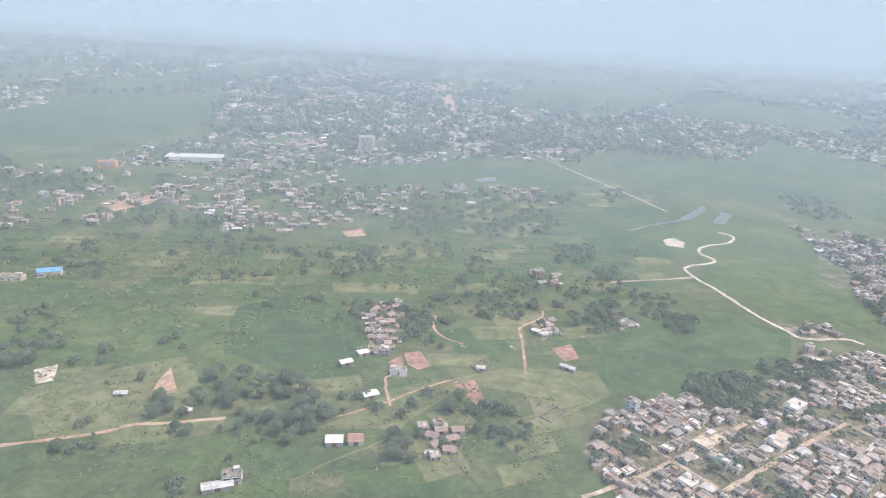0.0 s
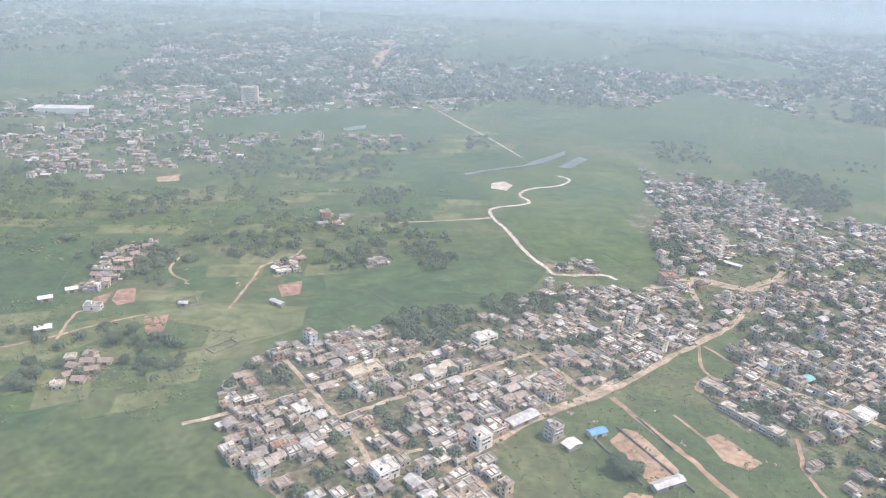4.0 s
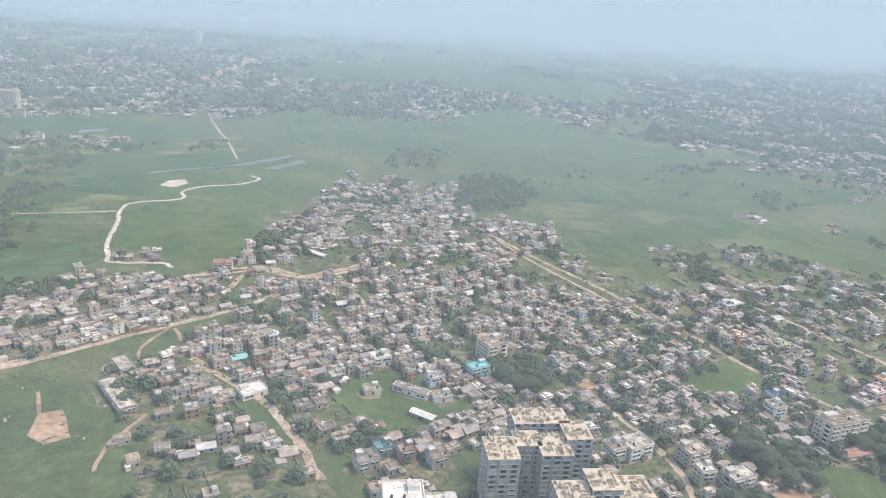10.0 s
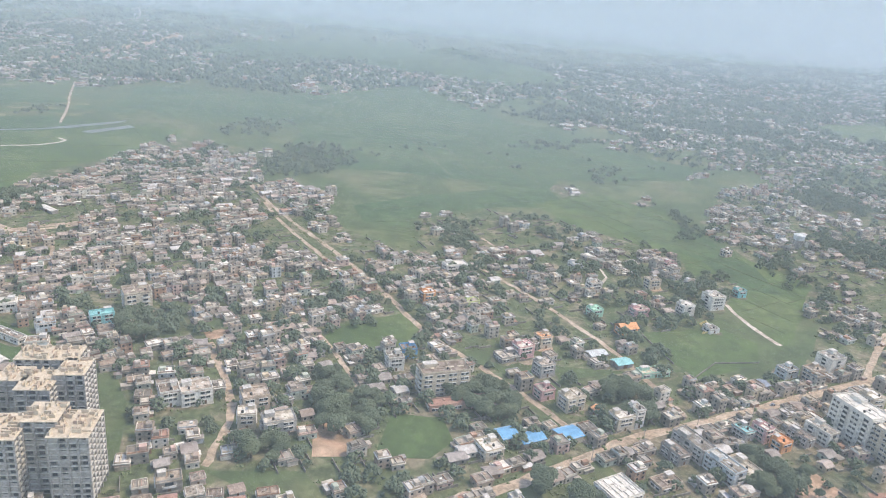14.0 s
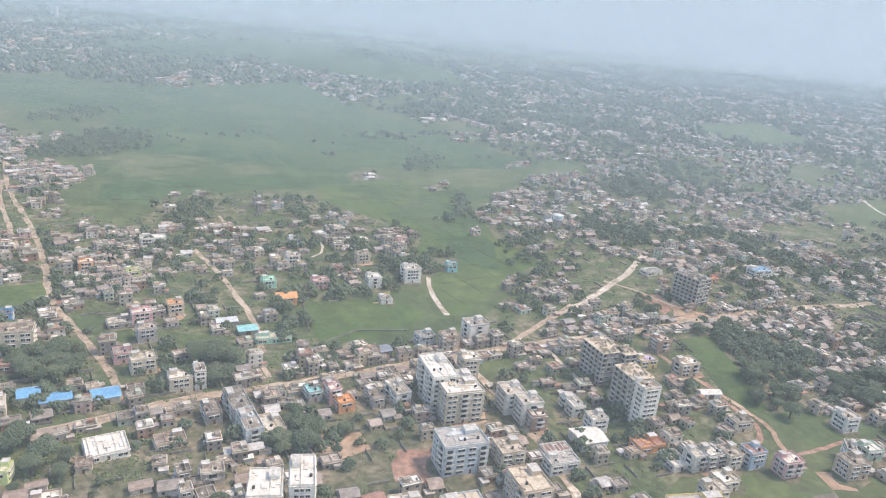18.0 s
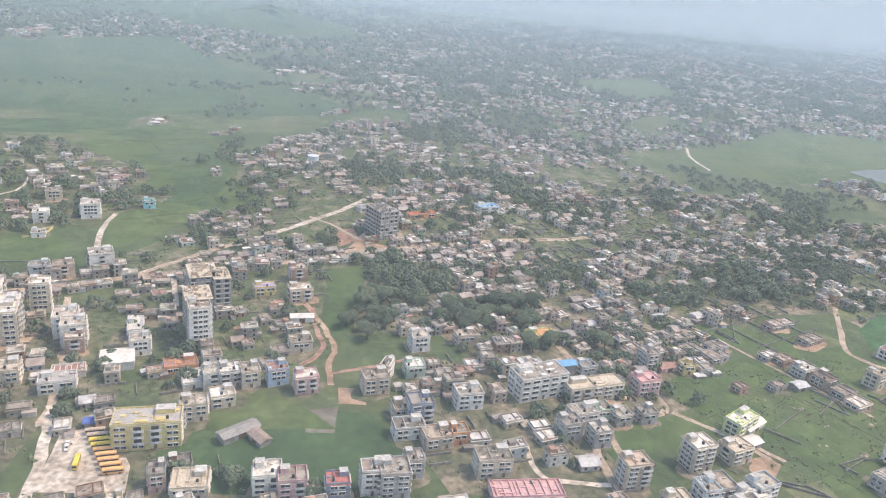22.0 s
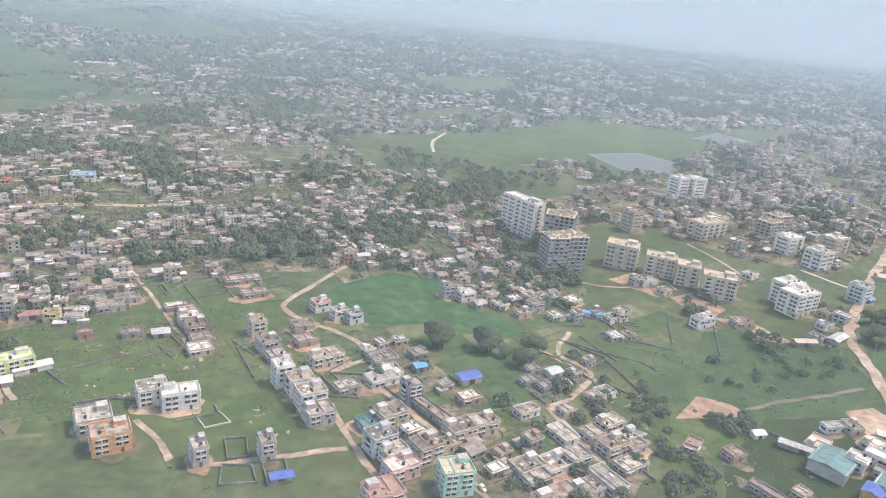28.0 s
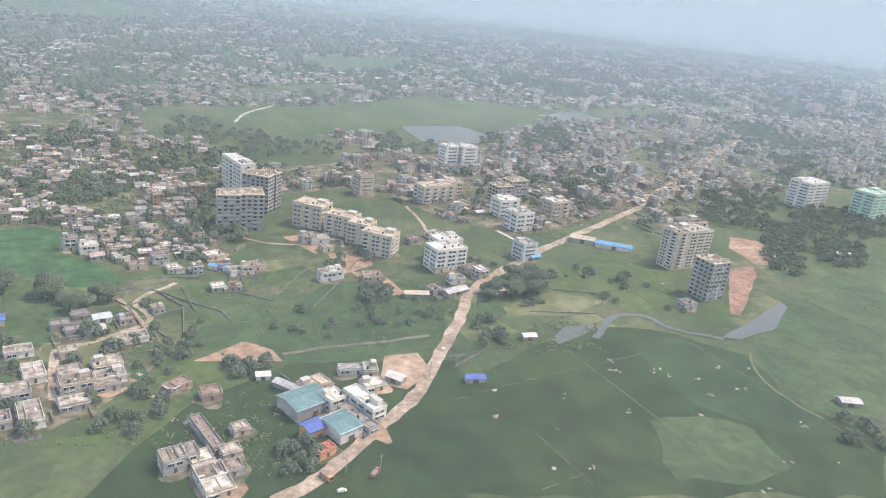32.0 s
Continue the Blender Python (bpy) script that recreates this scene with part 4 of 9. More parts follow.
road([(963.7, 189.6), (972.5, 179.3), (977.0, 172.1)], 2.8)
road([(1084.0, 205.0), (1090.9, 209.3), (1106.0, 227.0), (1103.0, 233.9), (1093.7, 241.8), (1106.1, 261.2)], 3.0)
road([(1084.0, 205.0), (1087.9, 191.4), (1091.1, 177.9)], 2.6)
road([(1049.3, 173.1), (1057.2, 157.7)], 2.8)
road([(912.1, 331.4), (925.9, 303.9), (945.9, 269.9), (962.3, 242.1), (973.8, 222.5)], 2.0, M_ROAD)
road([(1015.8, 348.6), (1026.2, 326.5)], 2.6, M_PALE)
road([(1118.8, 318.6), (1143.4, 307.0), (1169.1, 321.4), (1170.2, 307.1)], 2.6)
road([(1203.8, 372.1), (1210.8, 340.6), (1211.5, 320.8)], 2.6)
road([(1247.1, 333.3), (1254.5, 318.9), (1261.4, 305.4)], 3.0, M_PALE)
road([(1363.3, 410.4), (1334.3, 379.8), (1309.3, 353.3), (1286.0, 330.3), (1261.1, 304.1), (1242.4, 281.4), (1226.9, 265.4), (1218.8, 251.3), (1215.7, 238.4), (1207.3, 215.9), (1200.6, 200.4), (1193.2, 180.4), (1185.9, 170.4), (1176.1, 157.9), (1168.9, 147.8), (1162.3, 140.9), (1154.8, 136.5)], 6.0, M_ROAD, "pale concrete road running out to the fields")
road([(1355.0, 402.0), (1378.1, 435.7), (1437.6, 508.0), (1528.0, 623.0), (1589.9, 701.7)], 9.0, M_ROAD, "pale road running into the city")
road([(1317.8, 211.4), (1310.4, 194.9), (1312.2, 179.2), (1317.9, 168.5)], 1.5, M_DRYGRASS, "pale worn bund round the pasture")
road([(1090.3, 243.2), (1099.3, 231.0), (1105.3, 223.5)], 2.6)
road([(1082.8, 204.1), (1086.9, 191.2), (1091.9, 176.9)], 2.6)
road([(1086.5, 204.7), (1093.7, 213.4), (1101.5, 222.8)], 2.2)

# water
def water(points, label, name="pond"):
    return patch(name, points, M_WATER, label, 1.0, 8, True, "water")


water([(1217.1, 605.2), (1271.7, 624.6), (1292.9, 592.8), (1278.8, 558.7), (1247.4, 537.7), (1228.9, 548.5)], "still grey-green village pond")
water([(1373.7, 736.2), (1434.4, 799.4), (1451.1, 755.4), (1404.7, 712.8)], "shallow pond in the meadow")
water([(1251.5, 224.6), (1243.5, 215.0), (1245.2, 210.2), (1259.0, 220.7), (1264.8, 228.1)], "dark muddy pond by the road")
water([(1312.3, 222.3), (1334.0, 237.7), (1360.6, 260.1), (1361.0, 254.3), (1339.8, 230.8), (1319.5, 220.7)], "pool where the stream widens")
road([(1260.8, 216.5), (1268.3, 228.4), (1274.9, 237.4), (1288.4, 238.7), (1293.3, 228.4), (1300.6, 224.3), (1312.7, 221.0)], 4.0, M_WATER, "shallow grey stream", "stream")
road([(1151.3, 207.1), (1162.0, 210.5), (1177.0, 212.9), (1200.6, 218.2)], 2.5, M_MUD, "overgrown muddy ditch", "stream")
road([(124.2, 602.9), (151.3, 628.3), (175.8, 646.5)], 5.0, M_WATER, "narrow channel", "stream")
water([(168.4, 636.8), (190.5, 674.9), (217.6, 716.0), (217.2, 700.0), (191.8, 658.8)], "pale reach of the river", "river_reach")
water([(-18.9, 765.9), (2.8, 787.8), (6.2, 767.9), (-12.1, 750.7)], "small pond")
water([(206.8, 648.4), (229.3, 694.8), (237.6, 686.7), (217.9, 645.5)], "pale reach of the channel", "river_reach")
water([(-866.5, 3927.1), (-845.9, 4234.3), (-393.4, 4467.5), (-74.8, 4055.9), (-123.1, 3693.8), (-483.2, 3771.6), (-718.3, 3675.0)], "large pale lake on the horizon", "lake")


# ---- buildings ----
SIZE = 0.68


def place(x, y, turn):
    return pose(x, y, terrain(x, y), 0, 0, turn) @ Matrix.Scale(SIZE, 4)


WINDOW_MESHES = {}


def window_mesh(w, h, shade=True):
    """A framed window with rails, dark panes and a concrete sunshade; a wide one is a row of lights between piers."""
    key = (round(w, 1), round(h, 1), shade)
    if key not in WINDOW_MESHES:
        lights = 2 if w < 2.0 else 2 * round(w / 2.2)
        xs, zs = [-w / 2 - 0.12, -w / 2], (-0.12, 0.0, h, h + 0.14)
        for k in range(1, lights):
            m = -w / 2 + k * w / lights
            xs += [m - (0.05 if k % 2 else 0.34 * w / lights), m + (0.05 if k % 2 else 0.34 * w / lights)]
        xs += [w / 2, w / 2 + 0.12]
        panes = range(1, len(xs) - 1, 2)
        v, f, slots = [], [], []

        def at(x, y, z):
            p = (x, y, z)
            if p not in v:
                v.append(p)
            return v.index(p)

        def face(slot, *ps):
            f.append(tuple(at(*p) for p in ps))
            slots.append(slot)

        for i in range(len(xs) - 1):
            for k in range(3):
                a, b, c, d = xs[i], xs[i + 1], zs[k], zs[k + 1]
                y = -0.02 if k == 1 and i in panes else -0.12
                face(0 if y > -0.1 else 1, (a, y, c), (b, y, c), (b, y, d), (a, y, d))
                if y > -0.1:
                    for p, q in (((a, c), (b, c)), ((b, c), (b, d)), ((b, d), (a, d)), ((a, d), (a, c))):
                        face(1, (p[0], -0.12, p[1]), (q[0], -0.12, q[1]), (q[0], y, q[1]), (p[0], y, p[1]))
        a, b, c, d = xs[0], xs[-1], zs[0], zs[-1]
        for p, q in (((a, c), (b, c)), ((b, c), (b, d)), ((a, d), (a, c))):
            face(1, (q[0], -0.12, q[1]), (p[0], -0.12, p[1]), (p[0], 0.06, p[1]), (q[0], 0.06, q[1]))
        out = -0.6 if shade else -0.16
        face(1, (a, -0.12, d), (b, -0.12, d), (b, out, d), (a, out, d))
        face(1, (a, out, d), (b, out, d), (b, out, d + 0.12), (a, out, d + 0.12))
        face(1, (a, out, d + 0.12), (b, out, d + 0.12), (b, 0.06, d + 0.12), (a, 0.06, d + 0.12))
        s = Soup().add(v, f)
        s.slots = slots
        WINDOW_MESHES[key] = s.mesh("window", M_GLASS_HOLE, M_FRAME)
    return WINDOW_MESHES[key]


BALCONY_MESHES = {}


def balcony_mesh(w, deep=1.1):
    key = round(w, 1)
    if key not in BALCONY_MESHES:
        W = w / 2
        rings = [(W, -deep, 0, 0), (W, -deep, 0, 1.1), (W - 0.12, -deep + 0.12, 0, 1.1), (W - 0.12, -deep + 0.12, 0, 0.16)]
        v = [(sx * a, y, z) for a, y0, y1, z in rings for sx, y in ((-1, y0), (1, y0), (1, y1), (-1, y1))]
        s = Soup().add(v, [(k * 4 + i, k * 4 + (i + 1) % 4, k * 4 + 4 + (i + 1) % 4, k * 4 + 4 + i) for k in range(3) for i in (0, 1, 3)] + [(12, 13, 14, 15), (3, 2, 1, 0)])
        s.box(0, -0.03, 0.16, w * 0.6, 0.06, 1.85, 0, 1, True)
        BALCONY_MESHES[key] = s.mesh("balcony", M_SLAB, M_GLASS_HOLE)
    return BALCONY_MESHES[key]


def tank_mesh():
    if "tank" not in BALCONY_MESHES:
        s, n = Soup(), 10
        ring = [(math.cos(a * math.tau / n), math.sin(a * math.tau / n)) for a in range(n)]
        v = [(0.6 * x, 0.6 * y, z) for z in (0, 1.1) for x, y in ring] + [(0.2 * x, 0.2 * y, 1.35) for x, y in ring]
        f = [(i, (i + 1) % n, n + (i + 1) % n, n + i) for i in range(n)] + [(n + i, n + (i + 1) % n, 2 * n + (i + 1) % n, 2 * n + i) for i in range(n)]
        s.add(v, f + [tuple(range(2 * n, 3 * n))])
        BALCONY_MESHES["tank"] = s.mesh("water_tank", M_TANK)
    return BALCONY_MESHES["tank"]


FACES = {0: (0, -1, 0), 1: (1, 0, 90), 2: (0, 1, 180), 3: (-1, 0, -90)}


def facade(root, w, d, floors, storey, turn, bays=3.4, balcony=0.0, base=0.0, dx=0.0, dy=0.0, rng=random, all_sides=False):
    """Windows and balconies, storey by storey, on the sides that look south, east or west."""
    for n, (nx, ny, spin) in FACES.items():
        a = radians(turn)
        if not all_sides and nx * math.sin(a) + ny * math.cos(a) > 0.35:
            continue
        length, off = (w, d / 2) if nx == 0 else (d, w / 2)
        count = max(1, int(length / bays))
        for i in range(count):
            s = (i + 0.5) / count * length - length / 2
            px, py = (s * -ny, ny * off) if nx == 0 else (nx * off, s * nx)
            kind = rng.random()
            for k in range(floors):
                z = base + k * storey
                at = pose(dx + px, dy + py, z, 0, 0, spin)
                if kind < balcony and k > 0:
                    part("balcony", balcony_mesh(min(4.6, length / count * 0.8)), None, root, at=at)
                elif k == 0 and n == 0 and i == count // 2:
                    s2 = Soup().box(0, -0.04, 0, 1.1, 0.12, 1.95, 0, 0, True)
                    part("door", s2, M_DOOR, root, at=at)
                else:
                    part("window", window_mesh(0.62 * length / count if length / count > 3.6 else 1.3 if length / count > 2.4 else 0.9, 1.35), None, root, at=at @ pose(0, 0, 0.75))


def flat_roof(w, d, h, edge=0.25, parapet=0.8, thick=0.2, rng=random):
    W, D, z, t = w / 2, d / 2, h + thick, 0.2
    rings = [(W + edge, D + edge, h), (W + edge, D + edge, z), (W, D, z), (W, D, z + parapet), (W - t, D - t, z + parapet), (W - t, D - t, z)]
    v = [(sx * a, sy * b, c) for a, b, c in rings for sx, sy in ((-1, -1), (1, -1), (1, 1), (-1, 1))]
    s = Soup().add(v, [(k * 4 + i, k * 4 + (i + 1) % 4, k * 4 + 4 + (i + 1) % 4, k * 4 + 4 + i) for k in range(5) for i in range(4)] + [(20, 21, 22, 23), (3, 2, 1, 0)])
    s.slots = [0] * 8 + [1] * 12 + [0, 0]
    s.box(rng.uniform(-0.2, 0.2) * w, 0, z, 0.16, d - 0.5, rng.uniform(0.25, 0.8), 0, 1)
    for _ in range(int(w * d / 22) + 1):
        s.box(rng.uniform(-0.4, 0.4) * w, rng.uniform(-0.38, 0.38) * d, z, rng.uniform(0.3, 0.2 * w), rng.uniform(0.3, 0.2 * d), rng.uniform(0.08, 0.7), 0, rng.choice((0, 1, 1)))
    return s


def pitched_roof(w, d, h, rise, edge=0.6):
    """Two thick slopes over gable ends."""
    W, D, t = w / 2 + edge, d / 2 + edge, 0.18
    s = Soup()
    s.add([(-W, -D, h - 0.15), (W, -D, h - 0.15), (W, 0, h + rise), (-W, 0, h + rise), (-W, D, h - 0.15), (W, D, h - 0.15),
           (-W, -D, h - 0.15 - t), (W, -D, h - 0.15 - t), (W, 0, h + rise - t), (-W, 0, h + rise - t), (-W, D, h - 0.15 - t), (W, D, h - 0.15 - t)],
          [(0, 1, 2, 3), (3, 2, 5, 4), (1, 0, 6, 7), (4, 5, 11, 10), (0, 3, 9, 6), (3, 4, 10, 9), (2, 1, 7, 8), (5, 2, 8, 11), (7, 6, 9, 8), (8, 9, 10, 11)])
    return s


def building(x, y, turn, w, d, floors, wall=None, roof=None, label="", name="house", category="house", storey=3.0, stair=True, tanks=1, balcony=0.0,
             bays=3.4, pitched=0.0, wings=(), group="", seed=None, parapet=0.8, beams=0):
    """A masonry building with storeys, windows, parapet roof, stair room and tanks. wings: (dx, dy, w, d, floors)."""
    rng = random.Random(seed if seed is not None else int(x * 7 + y * 13))
    bays *= 1.45 if y < 230 else 1.7 if y < 300 else 1.9 if y < 420 else 2.8
    m_wall = tint(wall) if wall else M_WALLS
    m_roof = tint(roof) if roof else M_ROOFS
    if name != "apartment_block" and category != "factory":
        storey *= 0.82
    if name == "house":
        w, d, wings = w * 0.92, d * 0.92, [(p * 0.92, q * 0.92, u * 0.92, v * 0.92, k) for p, q, u, v, k in wings]
    if name == "apartment_block":
        bays *= 1.12
        g = 1.05 if y < 330 else 1.22
        storey *= 0.92 if y < 330 else 1.1
        w, d, wings = w * g, d * g, [(p * g, q * g, u * g, v * g, k) for p, q, u, v, k in wings]
    blocks = [(0, 0, w, d, floors), *wings]
    root, rises = None, []
    for bx, by, bw, bd, bf in blocks:
        extra = rng.uniform(0.0, 0.35)
        rises.append(extra)
        rings = [(0.15, 0.0), (0.15, 0.4), (0.0, 0.4)]
        for k in range(1, bf):
            z = 0.35 + k * storey
            rings += [(0.0, z), (0.09, z), (0.09, z + 0.22), (0.0, z + 0.22)]
        rings.append((0.0, bf * storey + 0.45 + extra))
        v = [(sx * (bw / 2 + o), sy * (bd / 2 + o), z) for o, z in rings for sx, sy in ((-1, -1), (1, -1), (1, 1), (-1, 1))]
        s = Soup().add(v, [(k * 4 + i, k * 4 + (i + 1) % 4, k * 4 + 4 + (i + 1) % 4, k * 4 + 4 + i) for k in range(len(rings) - 1) for i in range(4)])
        if root is None:
            root = new(name, s.mesh(name, m_wall))
            root.matrix_world = place(x, y, turn)
        else:
            part("wing", s, m_wall, root, at=pose(bx, by, 0))
    tagged(root, label, category, group)
    for (bx, by, bw, bd, bf), extra in zip(blocks, rises):
        h = bf * storey + 0.45 + extra
        if pitched:
            part("roof", pitched_roof(bw, bd, h, pitched), m_roof, root, at=pose(bx, by, 0))
            continue
        part("roof", flat_roof(bw, bd, h, parapet=parapet, rng=rng), [m_roof, m_wall], root, at=pose(bx, by, 0))
        if beams:
            beam = Soup().box(0, 0, h + 0.2, 0.3, bd - 0.4, 0.6, 0, 0, True).mesh("beam", m_wall)
            for k in range(beams):
                part("beam", beam, None, root, at=pose(bx + (k + 0.5) / beams * bw - bw / 2, by, 0))
        if stair:
            sx, sy = rng.choice((-1, 1)) * bw * 0.26, bd * 0.22
            cab = Soup().box(0, 0, h + 0.2, bw * 0.26 + 0.5, bd * 0.28 + 0.4, 2.1)
            room = part("stair_room", cab, m_wall, root, at=pose(bx + sx, by + sy, 0))
            part("roof_slab", Soup().box(0, 0, h + 2.3, bw * 0.26 + 0.8, bd * 0.28 + 0.7, 0.16, 0, 0, True), M_SLAB, room, "pale concrete slab")
        for _ in range(tanks):
            part("water_tank", tank_mesh(), None, root, "black plastic water tank", pose(bx + rng.uniform(-0.35, 0.35) * bw, by - 0.2 * bd, h + 0.2))
        facade(root, bw, bd, bf, storey, turn, bays, balcony, 0.45, bx, by, rng)
    if pitched:
        facade(root, w, d, floors, storey, turn, bays, 0, 0.3, rng=rng)
    TAKEN.append((x, y, (max(w, d) * 0.52 + 0.8) * SIZE))
    YARDS.append((x, y, turn, w * SIZE, d * SIZE))
    for bx, by, bw, bd, _ in wings:
        v = place(x, y, turn) @ Vector((bx, by, 0))
        TAKEN.append((v.x, v.y, (max(bw, bd) * 0.52 + 0.8) * SIZE))
    return root


def skeleton_tower(x, y, turn, blocks, label, storey=2.9, wall="raw", top="cream"):
    """An unfinished concrete block of flats: floor slabs, columns, recessed infill and stubs on the roof."""
    rng = random.Random(int(x + y))
    s = Soup()
    for bx, by, bw, bd, bf in blocks:
        s.box(bx, by, 0, bw - 1.6, bd - 1.6, bf * storey)
    root = new("apartment_tower", s.mesh("apartment_tower", tint(wall)))
    root.matrix_world = place(x, y, turn)
    tagged(root, label, "tower block")
    for bx, by, bw, bd, bf in blocks:
        slab = Soup().box(0, 0, 0, bw, bd, 0.35, 0, 0, True).mesh("floor_slab", M_SLAB)
        for k in range(1, bf):
            part("floor_slab", slab, None, root, at=pose(bx, by, k * storey))
        nx, ny = max(2, int(bw / 3.6)), max(2, int(bd / 3.6))
        col = Soup().box(0, 0, 0, 0.7, 0.7, bf * storey).mesh("column", M_CONCRETE)
        for i in range(nx + 1):
            for j in range(ny + 1):
                if i in (0, nx) or j in (0, ny):
                    part("column", col, None, root, at=pose(bx + (i / nx - 0.5) * (bw - 0.7), by + (j / ny - 0.5) * (bd - 0.7), 0))
        panel = Soup()
        for k in range(bf):
            for i in range(nx):
                px = (i + 0.5) / nx * bw - bw / 2
                if rng.random() < 0.45:
                    panel.box(px, -bd / 2 + 0.5, k * storey + 0.35, bw / nx - 0.8, 0.2, 1.1 + rng.random())
                # Solid dark boxes on the core paint the shade inside unglazed openings.
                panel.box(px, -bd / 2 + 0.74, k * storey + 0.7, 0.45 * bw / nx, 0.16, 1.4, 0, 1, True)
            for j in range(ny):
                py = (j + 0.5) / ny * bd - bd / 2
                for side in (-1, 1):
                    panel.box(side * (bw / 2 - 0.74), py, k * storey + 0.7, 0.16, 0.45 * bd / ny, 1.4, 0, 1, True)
        tagged(part("infill", panel, [tint("grey"), M_GLASS_HOLE], root, "grey block infill and dark boxes painted as shaded openings", pose(bx, by, 0)), kind="stuff")
        h = bf * storey
        roof = Soup().box(0, 0, h, bw + 0.2, bd + 0.2, 0.35, 0, 0, True)
        for _ in range(int(bw * bd / 6)):
            long = rng.random() < 0.5
            roof.box(rng.uniform(-0.45, 0.45) * bw, rng.uniform(-0.45, 0.45) * bd, h + 0.35, rng.uniform(1.0, 3.4) if long else 0.3, 0.3 if long else rng.uniform(1.0, 3.0), rng.uniform(0.5, 2.0), 0, rng.choice((0, 0, 1)))
        part("roof", roof, [tint(top), tint("tan")], root, "pale roof slab with wall stubs", pose(bx, by, 0))
        v = root.matrix_world @ Vector((bx, by, 0))
        TAKEN.append((v.x, v.y, (max(bw, bd) * 0.6 + 2) * SIZE))
    return root


def shed(x, y, turn, w, d, h, roof, label, wall="raw", rise=1.0):
    """A low shed under sheet roofing."""
    root = new("shed", Soup().box(0, 0, 0, w, d, h).mesh("shed", tint(wall)))
    root.matrix_world = place(x, y, turn)
    tagged(root, label, "shed")
    part("roof", pitched_roof(w, d, h, rise, 0.5), tint(roof) if roof else M_TIN, root)
    s = Soup().box(0, 0, 0, min(3.0, w * 0.3), 0.12, min(2.6, h - 0.3), 0, 0, True)
    part("door", s, M_DOOR, root, at=pose(0, -d / 2, 0))
    TAKEN.append((x, y, (max(w, d) * 0.55 + 0.6) * SIZE))
    return root


def compound_wall(points, h=1.5, label="low grey boundary wall round a plot", material=None, closed=False):
    """A thin masonry wall with piers."""
    h *= SIZE * 0.75
    s = Soup()
    ends = list(points) + ([points[0]] if closed else [])
    pts = [ends[0]]
    for (ax, ay), (bx, by) in zip(ends, ends[1:]):
        n = max(1, int(math.hypot(bx - ax, by - ay) / 10))
        pts += [(ax + (bx - ax) * k / n, ay + (by - ay) * k / n) for k in range(1, n + 1)]
    root = None
    for (ax, ay), (bx, by) in zip(pts, pts[1:]):
        length, turn = math.hypot(bx - ax, by - ay), math.atan2(by - ay, bx - ax)
        s.box((ax + bx) / 2, (ay + by) / 2, terrain((ax + bx) / 2, ay) - 0.2, length, 0.22, h + 0.2, turn)
        for k in range(int(length / 4) + 1):
            f = k * 4 / max(length, 4)
            s.box(ax + (bx - ax) * f, ay + (by - ay) * f, terrain(ax, ay) - 0.3, 0.34, 0.34, h + 0.45, turn)
    root = new("boundary_wall", s.mesh("boundary_wall", material or M_OLDWALL))
    return tagged(root, label, "wall")


def water_tower(x, y):
    root = new("water_tower", Soup().box(0, 0, 0, 1.6, 1.6, 10).mesh("water_tower", M_CONCRETE))
    root.matrix_world = place(x, y, 0)
    tagged(root, "pale blue round water tank raised on concrete legs", "water tower")
    leg = Soup().box(0, 0, 0, 0.6, 0.6, 9.6).mesh("leg", M_CONCRETE)
    n = 8
    for i in range(n):
        a = i * math.tau / n
        part("leg", leg, None, root, at=pose(4 * math.cos(a), 4 * math.sin(a), 0))
    for z in (3.2, 6.4):
        s = Soup()
        for i in range(n):
            a, b = i * math.tau / n, (i + 1) * math.tau / n
            mx, my = 2 * (math.cos(a) + math.cos(b)), 2 * (math.sin(a) + math.sin(b))
            s.box(mx, my, z, 3.0, 0.35, 0.4, math.atan2(math.sin(b) - math.sin(a), math.cos(b) - math.cos(a)), 0, True)
        part("ring_beam", s, M_CONCRETE, root)
    n, s = 20, Soup()
    prof = [(3.4, 9.0), (5.2, 10.0), (5.3, 14.0), (5.6, 14.1), (5.6, 14.4), (3.0, 15.2), (0.4, 15.5)]
    v = [(r * math.cos(i * math.tau / n), r * math.sin(i * math.tau / n), z) for r, z in prof for i in range(n)]
    f = [(k * n + i, k * n + (i + 1) % n, (k + 1) * n + (i + 1) % n, (k + 1) * n + i) for k in range(len(prof) - 1) for i in range(n)]
    part("tank", s.add(v, f), tint("bluewhite"), root, "pale blue concrete tank")
    TAKEN.append((x, y, 8))


# ---- trees ----
OCTA = np.array([(1, 0, 0), (-1, 0, 0), (0, 1, 0), (0, -1, 0), (0, 0, 1), (0, 0, -1)], float)
OCTA_FACES = [(0, 2, 4), (2, 1, 4), (1, 3, 4), (3, 0, 4), (2, 0, 5), (1, 2, 5), (3, 1, 5), (0, 3, 5)]


def clump(soup, rs, p, r, slot=0, top=False):
    """A ragged little tuft of leaves."""
    v = OCTA * r * rs.uniform(0.55, 1.25, (6, 1))
    a, b = rs.uniform(0, 6.28, 2)
    c, s = math.cos(a), math.sin(a)
    v = np.stack([v[:, 0] * c - v[:, 1] * s, v[:, 0] * s + v[:, 1] * c, v[:, 2] * 0.75], -1)
    c, s = math.cos(b * 0.2), math.sin(b * 0.2)
    v = np.stack([v[:, 0], v[:, 1] * c - v[:, 2] * s, v[:, 1] * s + v[:, 2] * c], -1)
    soup.add(v + p, OCTA_FACES[:4] if top else OCTA_FACES, slot)


